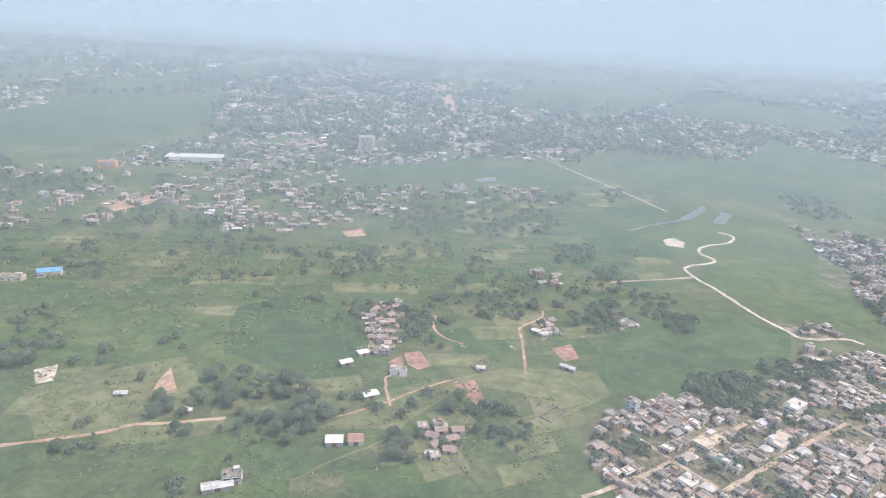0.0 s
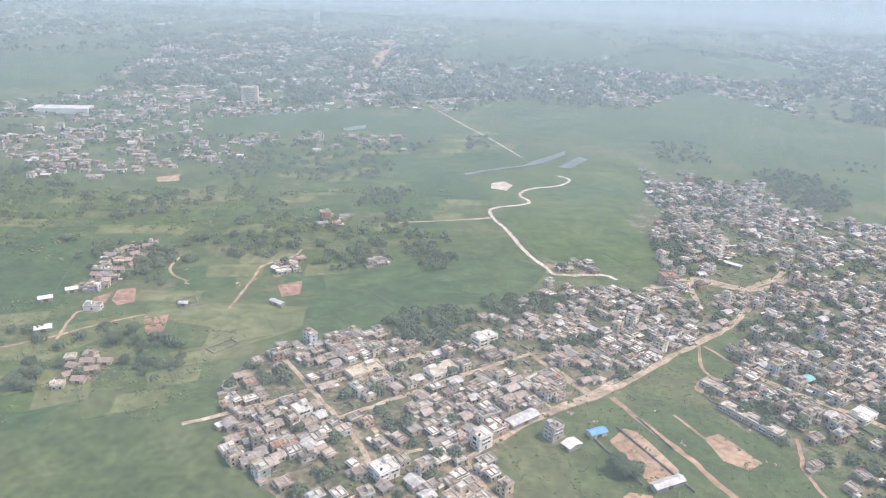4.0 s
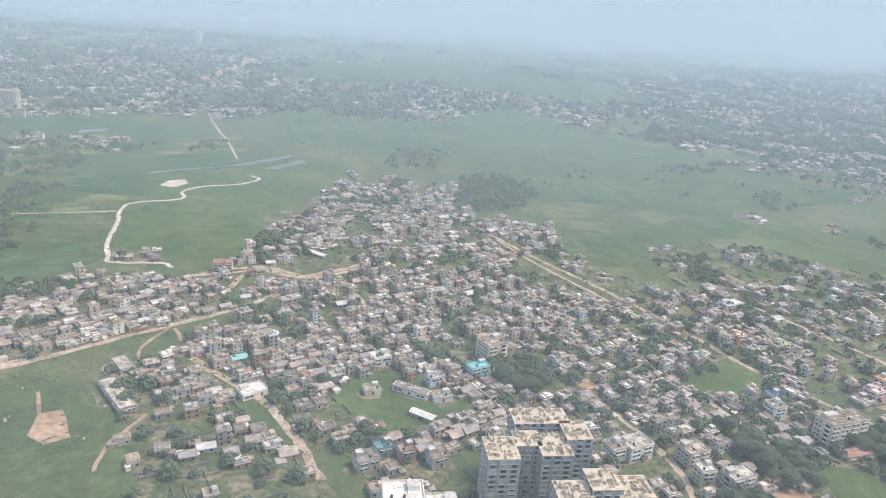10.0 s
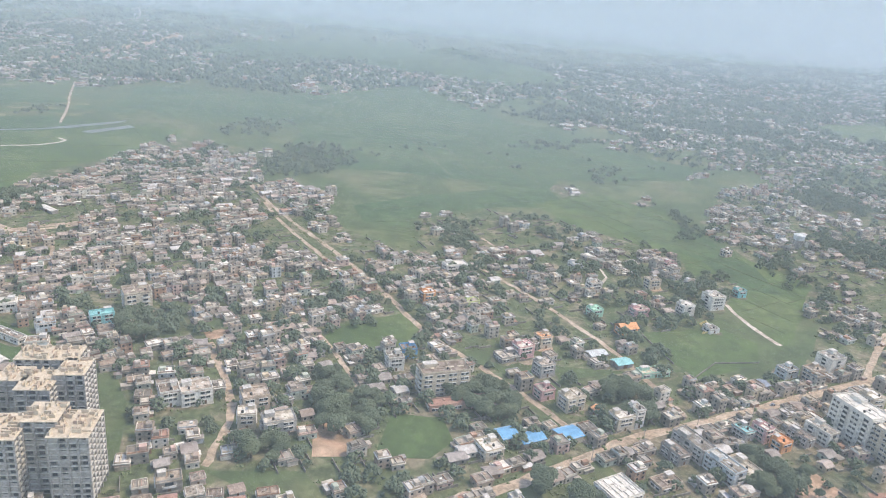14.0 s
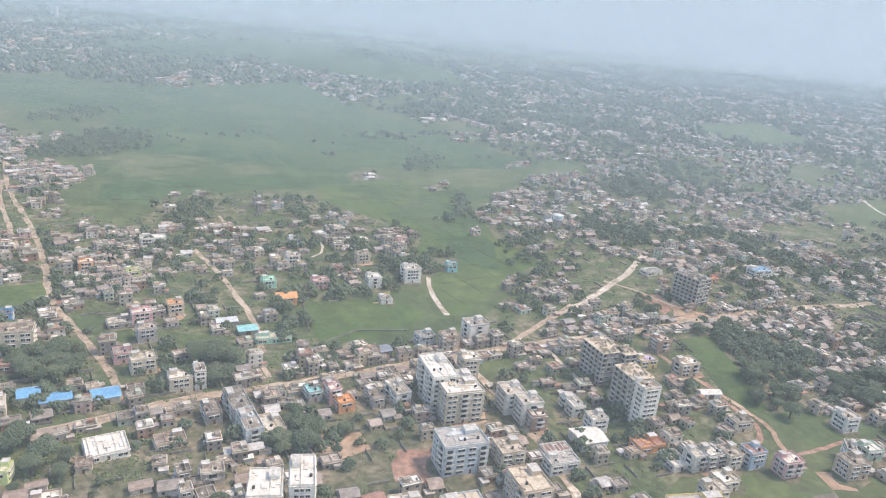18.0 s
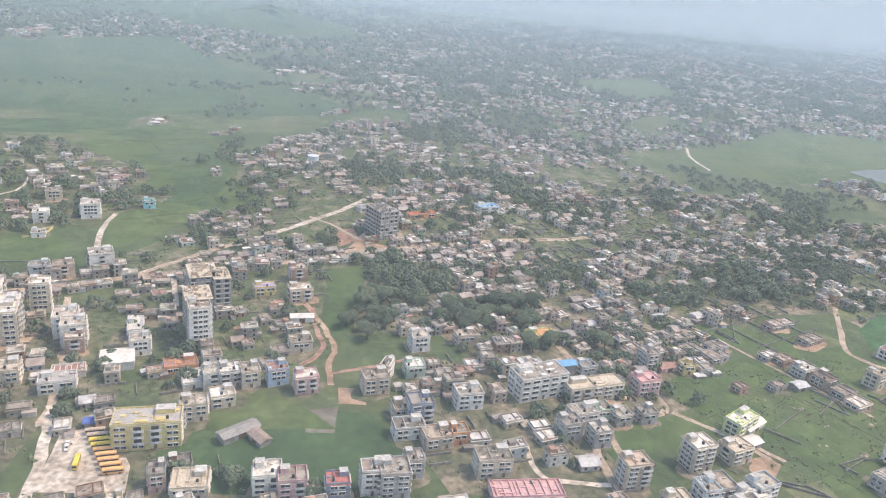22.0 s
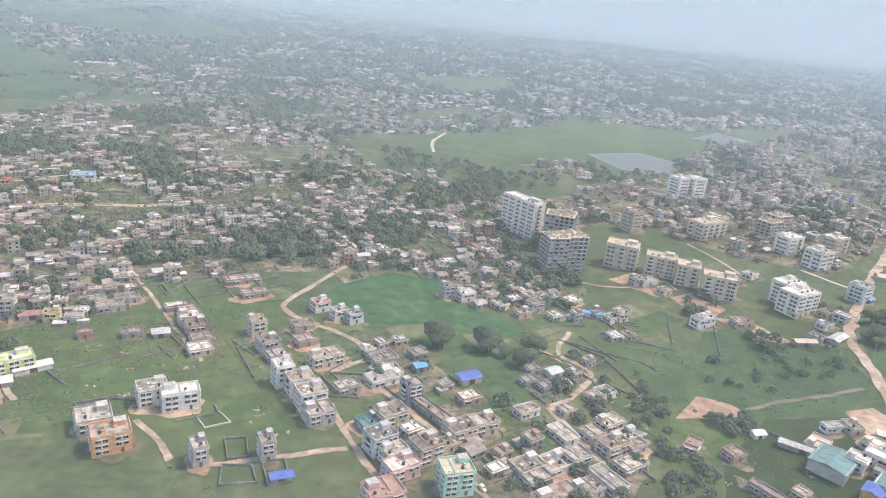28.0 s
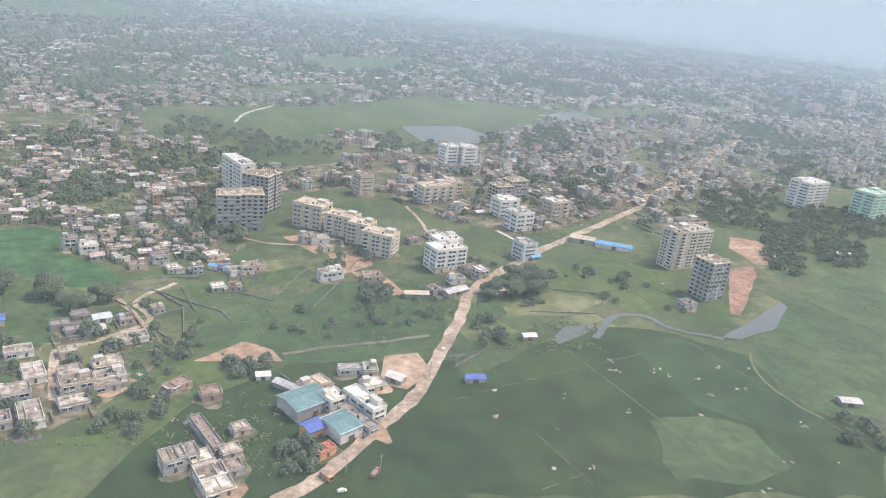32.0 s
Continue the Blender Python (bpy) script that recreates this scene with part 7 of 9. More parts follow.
for x, y in [(1079.6, 218.4), (1083.1, 226.6), (1085.0, 215.5)]:
    b(x, y, 25, 9, 7, 1, "raw", "raw", "roofless grey brick shell", storey=2.4, stair=False, tanks=0)
shed(1089.9, 225.7, 30, 8, 6, 3, "bluewhite", "hut with pale blue roof", "white")
shed(1090.3, 217.0, 30, 9, 6, 3, None, "tin-roofed hut beside the lane")

# factory yard by the concrete road
shed(1160.3, 175.7, 38, 18, 15, 5.5, "teal", "large factory shed with teal sheet roof", "grey", 1.2)
shed(1170.5, 163.3, 38, 11, 14, 5.0, "teal", "factory shed with teal sheet roof", "white", 1.2)
shed(1163.3, 162.5, 38, 9, 7, 5.0, "deepblue", "shed with vivid blue sheeting", "orange")
b(1166.5, 153.5, 38, 8, 5, 1, "orange", "red", "orange gatehouse with red yard", stair=False, tanks=0)
b(1168.0, 176.2, 38, 9, 9, 2, "white", "white", "white two-storey office house")
b(1162.2, 185.8, 38, 14, 9, 1, "cream", "cream", "pale flat-roofed store beside the lane", tanks=0)
b(1176.9, 173.8, -52, 22, 8, 2, "white", "white", "long white two-storey building")
b(1175.3, 167.3, -52, 22, 6, 1, "grey", None, "long grey outbuilding beside the lane", stair=False)
b(1173.3, 194.4, 8, 13, 5, 1, "white", "grey", "white-columned long house beside the lane", stair=False, tanks=0)
b(1179.1, 194.0, 5, 7, 9, 1, "cream", "grey", "grey-roofed house beside the lane")
b(1179.7, 184.9, 25, 11, 8, 1, "cream", "white", "pale house by the yard", tanks=0)
shed(1187.0, 188.7, -35, 8, 5, 3, "white", "white-roofed roadside hut beside the lane")
shed(1156.6, 184.0, -35, 20, 4, 2.8, None, "long narrow tin shed")
shed(1146.7, 192.3, 10, 6, 4, 2.6, "white", "small white hut in the grass", "white")
shed(1211.5, 187.6, 5, 9, 4, 2.6, "deepblue", "hut under vivid blue sheeting", "grey")
shed(1333.3, 177.7, -5, 10, 5, 2.6, None, "flat grey hut in the pasture")
shed(1443.1, 329.8, -10, 14, 5, 3.0, "white", "white-roofed farm shed in the pasture", "white")
shed(1214.6, 254.1, 35, 16, 6, 3.0, None, "tin-roofed row at the junction")
shed(1198.8, 251.7, 5, 14, 5, 2.8, "cream", "long pale roof at the junction")
shed(1234.4, 254.9, 15, 12, 5, 2.8, "white", "white-roofed hut by the road")
shed(1235.2, 214.9, 10, 7, 4, 2.5, "white", "white hut by the pond")
shed(1257.2, 293.9, 30, 8, 4, 2.8, "skyblue", "roadside stall with blue sheet")

# the flats
b(1111.6, 385.5, -58, 30, 10, 9, "white", "white", "tall white slab of flats", storey=2.95, bays=3.2, balcony=0.3, tanks=3, **FLAT)
skeleton_tower(1125.9, 361.1, -20, [(0, 0, 22, 16, 10), (4, 8, 16, 10, 10)], "raw grey concrete tower of unfinished flats", 2.9)
skeleton_tower(1120.4, 329.8, 12, [(-8, 0, 16, 16, 9), (8, 3, 16, 17, 9)], "raw grey tower with pale unfinished roof", 2.95)
for n, (x, y) in enumerate([(1154.2, 340.3)] + [(1169.3, 327.5)] + [(1178.0, 315.6)] + [(1186.2, 300.7)]):
    b(x, y, -25, (19, 20, 15, 21)[n], 15, 5, "cream", "cream", "five-storey block in a long row of pale flats", bays=3.0, balcony=0.45, tanks=2, **FLAT)
b(1220.3, 385.2, 28, 26, 13, 4, "cream", "cream", "broad cream four-storey block of flats", bays=3.0, balcony=0.3, wings=[(19, 6, 12, 12, 4)], **FLAT)
b(1252.1, 472.2, 25, 15, 12, 6, "white", "white", "white six-storey block near the pond", wings=[(-15, 4, 12, 12, 6)], **FLAT)
b(1180.3, 397.4, 28, 11, 11, 5, "tan", None, "brown-banded five-storey block beside the lane", balcony=0.4, **FLAT)
b(1213.8, 282.7, 25, 22, 14, 5, "white", "white", "new white block of flats with dark glass bays", storey=3.0, balcony=0.3, wings=[(8, 13, 18, 12, 5)], tanks=3, **FLAT)
b(1252.2, 295.2, 30, 12, 11, 4, "bluewhite", None, "pale blue four-storey block", balcony=0.3, **FLAT)
skeleton_tower(1266.0, 390.4, 25, [(-10, 0, 18, 14, 5), (8, 4, 20, 14, 6)], "unfinished five-storey frame with pale roof", 3.0, "tan")
b(1257.0, 362.0, 25, 16, 11, 4, "white", "white", "white four-storey block beside the lane", balcony=0.3, **FLAT)
b(1259.8, 339.2, 25, 14, 12, 4, "white", None, "white four-storey block with dark windows", bays=2.8, **FLAT)
b(1287.1, 366.0, 25, 16, 11, 4, "tan", None, "tan four-storey block with verandahs", balcony=0.5, **FLAT)
shed(1304.0, 316.7, -18, 26, 8, 3.5, "skyblue", "long shed with bright blue sheet roof", "white")
shed(1290.1, 324.2, -18, 18, 9, 3.5, "cream", "long shed with pale curved roof", "grey", 1.6)
b(1304.2, 390.5, 28, 10, 8, 1, "grey", None, "low grey house beside the lane")
b(1335.8, 302.6, 22, 22, 17, 11, "cream", None, "pale eleven-storey tower of flats", storey=2.55, wings=[(-17, -2, 12, 13, 11), (13, 14, 20, 14, 11)], balcony=0.35, bays=3.0, tanks=2, **FLAT)
skeleton_tower(1325.5, 261.6, 22, [(0, 0, 16, 15, 9), (10, 3, 8, 10, 7)], "grey unfinished tower by the stream", 2.8, "grey")
b(1310.7, 248.2, 15, 10, 8, 1, "grey", None, "small grey cube of a pump house", storey=3.8, stair=False)
b(1490.8, 439.2, 25, 30, 18, 8, "white", "white", "white eight-storey tower in trees", storey=2.9, **FLAT)
b(1527.0, 421.3, 25, 30, 18, 8, "mint", "white", "pale turquoise eight-storey tower", storey=2.9, **FLAT)
b(1983.7, 1239.7, 25, 50, 26, 10, "slate", "dark", "dark glassy block far in the city", bays=6.0, **FLAT)
b(1885.0, 1010.0, 25, 30, 20, 8, "pink", "cream", "pinkish eight-storey block in the far city", bays=4.0, **FLAT)
b(2075.0, 1190.0, 25, 28, 20, 8, "cream", "white", "cream tower in the far city", bays=4.0, **FLAT)
b(2190.0, 1345.0, 25, 24, 22, 10, "white", "white", "banded white tower in the far city", bays=4.0, **FLAT)
b(1560.0, 760.0, 25, 26, 14, 5, "cream", "cream", "broad cream block in the city", bays=3.0, **FLAT)
b(1637.2, 1121.7, 25, 30, 14, 4, "white", "white", "long white block in the far city", bays=5.0, **FLAT)
b(1127.5, 407.4, 25, 9, 8, 1, "grey", None, "low grey house beside the lane")
b(1033.3, 334.4, 25, 9, 8, 1, "grey", None, "low grey house beside the lane")
for x, y in [(1163.9, 269.5)] :
    b(x, y, 20, 12, 8, 2, "white", None, "white villa with curved front")
b(1166.4, 270.7, 20, 11, 8, 2, "white", None, "white two-storey villa beside the lane")
b(1181.9, 269.9, 10, 13, 9, 1, "tan", None, "round-cornered unfinished house beside the lane", stair=False)
b(1158.6, 315.3, 20, 14, 9, 1, "white", "cream", "open-sided pavilion with roof frames", stair=False, tanks=0, beams=4)
shed(1120.5, 277.2, -15, 14, 4, 2.8, "skyblue", "row of huts with pale blue roofs", "white")
b(1131.3, 273.9, 20, 8, 6, 2, "cream", None, "cream two-storey house beside the lane")
b(1059.4, 285.6, 25, 9, 7, 3, "grey", None, "grey three-storey house by the paddy")
b(1067.0, 283.9, 25, 11, 8, 2, "white", "white", "white two-storey house by the paddy")

# low houses along the lane on the open grass
for x, y, w, d, f, wall, label in (
        (*[(964.1, 249.3)][0], 12, 10, 2, "grey", "two-storey house with pale parapet"), (*[(967.7, 242.7)][0], 11, 11, 2, "brown", "brown and grey two-storey house"), (*[(971.2, 235.9)][0], 12, 9, 1, "raw", "bare grey house"),
        (*[(972.0, 228.8)][0], 12, 9, 1, "tan", "tan single-storey house"), (*[(961.3, 257.9)][0], 10, 8, 1, "rust", "reddish single-storey house"), (*[(956.8, 260.5)][0], 12, 7, 1, "raw", "long grey house"),
        (*[(948.0, 238.6)][0], 10, 6, 1, "raw", "roofless grey brick shell"), (*[(933.6, 236.9)][0], 7, 6, 1, "rust", "lone small house with pale slab roof"), (*[(953.8, 186.5)][0], 14, 13, 2, "grey", "grey two-storey house with roof stubs"),
        (*[(961.1, 177.4)][0], 15, 11, 3, "orange", "peach-coloured three-storey house"), (*[(965.3, 199.0)][0], 13, 10, 3, "white", "bright white three-storey house"), (*[(976.8, 288.6)][0], 20, 8, 1, "raw", "long dark-roofed house"),
        (*[(982.4, 275.3)][0], 16, 8, 1, "brown", "low brown-roofed house"), (*[(973.2, 287.2)][0], 13, 8, 1, "rust", "low house with rusty roof"), (*[(934.4, 258.9)][0], 15, 10, 1, "grey", "pale-roofed house"),
        (*[(927.0, 263.2)][0], 14, 10, 1, "raw", "weathered grey house"), (*[(938.1, 266.2)][0], 13, 9, 1, "grey", "weathered grey house"), (*[(908.2, 281.9)][0], 22, 7, 1, "raw", "long weathered row"),
        (*[(1003.2, 248.8)][0], 12, 9, 1, "tan", "low tan house"), (*[(1031.2, 227.0)][0], 14, 11, 1, "grey", "weathered grey house"), (*[(1032.1, 218.1)][0], 15, 11, 1, "cream", "pale-roofed house"),
        (*[(983.9, 171.8)][0], 6, 9, 3, "grey", "narrow unfinished grey house")):
    b(x, y, 24, w, d, f, wall, None, label + " on the grassy new plots", storey=2.9, tanks=1 if f > 1 else 0, stair=f > 1)
for line in ([(948.2, 192.7), (945.0, 196.6), (956.1, 200.9)], [(954.6, 222.7), (965.9, 231.9), (957.7, 242.5)], [(981.1, 236.2), (989.8, 227.1)], [(991.3, 213.4), (983.0, 232.4), (995.9, 240.6)], [(974.5, 188.8), (979.5, 190.9), (984.6, 192.8), (982.8, 197.4)], [(918.7, 188.9), (932.5, 182.8), (930.4, 176.8)], [(1023.7, 230.7), (1011.8, 215.5), (1016.6, 206.3)],
             [(1080.4, 240.3), (1099.0, 253.6), (1114.4, 240.1), (1104.3, 231.3)], [(1102.8, 251.9), (1114.7, 244.3), (1117.6, 238.1)], [(934.3, 214.0), (951.0, 226.0)], [(965.0, 310.4), (950.6, 274.8), (946.1, 282.4)], [(1086.2, 256.3), (1100.7, 265.7), (1114.0, 267.3)], [(950.3, 319.0), (964.8, 304.0), (955.1, 291.3)]):
    compound_wall(line, 1.5, "weathered grey plot wall on open grass")
for line in ([(1247.4, 260.7), (1280.6, 256.1), (1268.0, 237.5), (1240.7, 236.5)], [(1206.5, 196.0), (1217.6, 206.7), (1205.2, 201.4)], [(1109.5, 220.2), (1116.6, 213.0), (1115.6, 203.9)], [(1086.9, 243.6), (1093.7, 238.1), (1102.7, 244.9)],
             [(1109.8, 279.1), (1123.9, 272.2), (1137.7, 268.2)], [(1151.7, 194.0), (1161.1, 182.8)], [(1094.6, 238.4), (1103.5, 223.0)]):
    compound_wall(line, 1.3, "dark weathered boundary wall along a plot")

# small houses between the flats, the crossing and the paddy
for n, (x, y) in enumerate([(1059.9, 313.2), (1068.1, 304.6), (1074.0, 324.6), (1082.3, 315.8), (1089.2, 303.6), (1095.1, 323.5), (1103.1, 314.6), (1109.4, 305.8), (1080.8, 279.1), (1089.0, 272.4), (1095.7, 279.8), (1115.0, 290.0), (1121.6, 278.6), (1127.0, 273.3), (1133.6, 279.8), (1153.4, 314.3), (1162.3, 303.7), (1206.5, 255.2), (1216.6, 265.9), (1224.9, 277.5), (1227.6, 271.5), (1210.9, 277.6), (1202.8, 314.3), (1213.7, 322.0)]):
    b(x, y, 24 + 5 * (n % 3), 9 + n % 4, 7 + n % 3, 2 if n % 5 == 0 else 1, ("grey", "cream", "raw", "white", "tan")[n % 5], None,
      ("grey", "cream", "bare concrete", "whitewashed", "tan")[n % 5] + (" two-storey house among low walls" if n % 5 == 0 else " single-storey house among low walls"), tanks=n % 2, stair=n % 3 == 0, bays=5.0)


# ---- stands of trees ----
wood([(107.3, 332.9), (148.2, 340.4), (135.9, 304.5), (98.8, 298.1)], 4.6, "dense grove")
wood([(152.5, 357.2), (196.3, 365.5), (185.7, 341.1), (144.5, 333.6)], 5.0, "grove behind the houses")
wood([(-132.7, 296.1), (-79.2, 305.5), (-73.1, 281.6), (-123.1, 273.2)], 6.5, "tree belt")
wood([(-115.7, 274.5), (-62.9, 283.3), (-57.7, 260.1), (-107.0, 252.1)], 8.0, "scattered trees")
wood([(-85.7, 262.4), (-68.9, 265.1), (-61.6, 236.6), (-76.9, 234.2)], 6.0, "trees by the track")
wood([(-35.1, 257.0), (-20.9, 259.3), (-18.5, 237.4), (-31.8, 235.4)], 5.0, "hamlet trees")
wood([(-13.5, 289.0), (-0.4, 291.2), (0.3, 274.0), (-12.2, 272.0)], 5.0, "hamlet trees")
wood([(-0.0, 281.1), (27.0, 285.8), (25.8, 256.2), (1.1, 252.2)], 7.5, "bushy hedge", (1, 3, 5))
wood([(-47.8, 382.5), (-26.2, 386.8), (-22.3, 343.3), (-41.8, 339.8)], 6.0, "hamlet trees")
wood([(-87.5, 392.3), (-68.9, 396.1), (-61.6, 355.7), (-78.5, 352.5)], 6.0, "hamlet trees")
wood([(53.0, 407.4), (83.4, 413.7), (78.2, 379.0), (50.1, 373.4)], 6.0, "hamlet trees")
wood([(98.6, 440.8), (127.6, 447.1), (118.6, 407.7), (91.9, 402.2)], 6.5, "grove")
wood([(113.1, 409.2), (132.7, 413.2), (125.5, 385.3), (107.2, 381.7)], 5.0, "round grove")
wood([(53.3, 540.8), (92.7, 550.7), (85.2, 493.9), (49.6, 485.5)], 8.0, "far grove")
wood([(-19.4, 469.7), (16.7, 477.8), (16.4, 423.0), (-16.1, 416.2)], 10.0, "far grove")
wood([(74.7, 491.4), (104.4, 498.4), (97.1, 454.0), (69.7, 447.9)], 9.0, "far grove")
wood([(-110.4, 494.3), (-60.6, 506.0), (-52.6, 445.0), (-97.2, 435.5)], 9.0, "far grove", loose=0.4)
wood([(-71.0, 517.9), (-14.2, 531.4), (-12.3, 490.0), (-65.2, 478.1)], 11.0, "far grove", loose=0.4)
wood([(-92.4, 627.4), (-35.5, 642.8), (-28.6, 543.4), (-77.6, 531.5)], 9.0, "far grove")
wood([(-29.6, 633.8), (66.9, 661.0), (59.7, 565.7), (-24.0, 544.5)], 9.0, "far grove", loose=0.35)
wood([(-231.6, 501.7), (-169.7, 516.9), (-156.8, 476.8), (-214.7, 463.4)], 10.0, "far grove", loose=0.3)
wood([(-287.6, 480.7), (-228.6, 495.0), (-214.7, 463.4), (-270.6, 450.4)], 12.0, "far grove", loose=0.45)
wood([(-210.7, 427.6), (-167.6, 437.1), (-156.6, 407.0), (-197.2, 398.5)], 10.0, "far grove", loose=0.45)
wood([(-264.5, 336.1), (-232.7, 342.3), (-202.0, 292.8), (-230.2, 287.8)], 8.0, "bushes", (1, 3, 5), loose=0.55)
wood([(-242.0, 304.4), (-226.0, 307.4), (-208.0, 280.1), (-222.9, 277.5)], 7.0, "trees", loose=0.3)
wood([(-208.0, 297.8), (-165.6, 305.4), (-152.4, 278.7), (-191.8, 272.0)], 8.0, "hedge", (1, 3, 5), loose=0.6)
wood([(-148.8, 266.4), (-117.2, 271.7), (-110.1, 253.9), (-140.1, 249.0)], 6.0, "trees round the huts", loose=0.45)
wood([(-175.3, 230.7), (-131.9, 237.6), (-126.5, 226.6), (-168.4, 220.2)], 6.5, "hedge", (1, 3, 5), loose=0.4)
wood([(-135.8, 245.4), (-85.4, 253.4), (-80.9, 239.5), (-129.1, 232.0)], 6.5, "hedge", (1, 3, 5), loose=0.5)
wood([(-101.6, 244.4), (-97.0, 245.1), (-88.9, 223.1), (-93.1, 222.5)], 6.0, "hedge", (3, 5), loose=0.5)
wood([(-221.0, 344.6), (-185.2, 351.5), (-171.8, 324.2), (-205.3, 317.9)], 12.0, "bushes", (1, 3), loose=0.6)
wood([(-347.2, 452.3), (-273.0, 470.0), (-243.0, 414.9), (-310.2, 400.3)], 12.0, "far scrub", loose=0.5)
wood([(-151.5, 393.3), (-90.5, 405.8), (-85.5, 383.7), (-143.8, 372.2)], 12.0, "far scrub", loose=0.6)
wood([(-9.2, 422.5), (38.6, 432.9), (36.2, 386.6), (-7.1, 377.9)], 9.0, "hamlet trees", loose=0.45)
wood([(-554.4, 743.8), (-522.4, 755.6), (-440.1, 631.2), (-468.1, 622.4)], 14.0, "far trees", loose=0.3)
wood([(-377.4, 706.8), (-328.8, 722.5), (-296.7, 649.6), (-341.3, 636.4)], 14.0, "far trees", loose=0.3)
wood([(-378.2, 2142.0), (-150.8, 2295.6), (-109.8, 1710.9), (-282.9, 1607.2)], 22.0, "hazy wood", loose=0.3)
wood([(24.5, 1596.1), (269.8, 1742.1), (235.5, 1502.3), (23.1, 1390.3)], 22.0, "hazy wood", loose=0.3)
wood([(556.5, 2145.2), (914.7, 2327.6), (684.4, 1715.6), (407.8, 1543.7)], 22.0, "hazy wood", loose=0.2)
wood([(389.4, 651.2), (468.9, 677.5), (430.4, 559.9), (365.1, 542.3)], 9.0, "dark wood")
wood([(111.0, 750.9), (139.6, 761.7), (146.9, 701.5), (120.5, 692.2)], 9.0, "far trees")
wood([(312.3, 781.0), (373.5, 802.4), (357.2, 702.8), (303.5, 686.0)], 10.0, "far trees")
wood([(251.1, 460.6), (273.8, 466.1), (270.6, 423.8), (249.9, 419.1)], 7.0, "trees by the field")
wood([(197.3, 227.2), (205.0, 228.3), (206.2, 218.5), (198.8, 217.5)], 4.5, "yard tree", (2, 0))
wood([(316.1, 638.8), (341.2, 644.4), (341.3, 575.1), (318.9, 570.6)], 7.0, "trees")
wood([(252.5, 469.5), (281.5, 474.8), (288.2, 421.0), (262.4, 416.7)], 6.0, "trees among houses", loose=0.4)
wood([(370.4, 668.2), (430.0, 695.0), (440.4, 575.2), (390.5, 556.0)], 8.0, "dark wood")
wood([(307.0, 744.1), (344.8, 762.5), (356.0, 703.7), (320.8, 688.1)], 12.0, "far trees")
wood([(389.0, 308.5), (415.3, 313.9), (422.3, 284.2), (398.4, 279.6)], 5.0, "grove beside the turquoise house")
wood([(461.9, 342.7), (496.8, 351.4), (496.0, 304.0), (465.6, 297.4)], 6.0, "grove", loose=0.3)
wood([(480.0, 256.9), (505.6, 262.0), (504.1, 234.4), (481.1, 230.4)], 4.8, "dense grove in the hollow", loose=0.15)
wood([(460.9, 225.9), (478.5, 228.5), (479.3, 212.9), (462.8, 210.6)], 5.0, "grove", loose=0.2)
wood([(532.0, 273.1), (557.0, 278.2), (551.0, 252.5), (528.4, 248.4)], 5.5, "grove", loose=0.35)
wood([(416.2, 332.3), (426.1, 334.5), (429.4, 316.9), (420.0, 314.9)], 5.0, "trees")
wood([(524.3, 466.8), (543.3, 473.6), (538.4, 428.9), (521.2, 423.4)], 7.0, "trees")
wood([(600.0, 817.5), (728.5, 870.8), (709.4, 799.6), (591.2, 751.1)], 13.0, "far wood", loose=0.3)
wood([(761.8, 915.8), (840.4, 937.3), (795.1, 815.1), (729.4, 804.8)], 13.0, "far wood", loose=0.3)
wood([(512.8, 2401.8), (739.5, 2656.2), (634.3, 1520.0), (503.8, 1386.9)], 18.0, "wooded hillock", loose=0.1)
wood([(667.4, 705.1), (709.5, 717.6), (687.7, 645.2), (649.9, 634.3)], 10.0, "far wood", loose=0.3)
wood([(694.8, 531.2), (735.2, 538.6), (711.2, 484.5), (674.4, 477.3)], 8.0, "far wood", loose=0.35)
wood([(525.3, 268.9), (550.5, 274.3), (556.0, 251.3), (532.7, 246.9)], 5.0, "dense grove", loose=0.2)
wood([(470.5, 270.3), (492.5, 274.9), (505.6, 245.3), (485.8, 241.4)], 5.5, "grove", loose=0.25)
wood([(517.8, 474.9), (538.1, 483.4), (547.1, 426.7), (529.0, 420.1)], 6.0, "round grove")
wood([(587.2, 286.0), (604.7, 289.4), (606.0, 256.0), (590.4, 253.5)], 5.5, "grove", loose=0.35)
wood([(625.5, 244.9), (641.1, 247.3), (638.9, 225.1), (624.7, 223.2)], 5.0, "grove behind houses", loose=0.3)
wood([(567.3, 350.6), (583.1, 354.5), (585.5, 328.5), (570.8, 325.2)], 6.5, "trees", loose=0.3)
wood([(547.2, 223.6), (555.3, 224.9), (558.2, 214.2), (550.4, 213.0)], 4.5, "yard trees")
wood([(561.9, 212.1), (574.6, 213.8), (576.6, 203.5), (564.5, 202.0)], 4.5, "yard trees", loose=0.4)
wood([(518.9, 208.1), (533.7, 210.4), (537.3, 201.0), (523.1, 198.9)], 5.0, "yard trees", loose=0.4)
wood([(719.2, 455.6), (748.0, 461.1), (743.0, 406.9), (717.7, 402.8)], 7.0, "dark grove")
wood([(792.1, 498.1), (832.0, 508.2), (818.3, 453.1), (783.3, 447.0)], 8.0, "dark grove", loose=0.3)
wood([(805.0, 344.2), (821.2, 347.0), (812.3, 320.1), (797.5, 318.0)], 5.0, "dark grove", loose=0.1)
wood([(808.8, 325.5), (845.8, 331.6), (824.3, 280.5), (793.6, 277.1)], 5.0, "dense dark grove", loose=0.12)
wood([(799.6, 281.8), (819.0, 284.4), (806.7, 253.5), (790.0, 252.5)], 5.5, "dense dark grove", loose=0.3)
wood([(836.1, 291.5), (879.2, 298.5), (863.8, 272.2), (825.5, 267.6)], 5.5, "grove", loose=0.3)
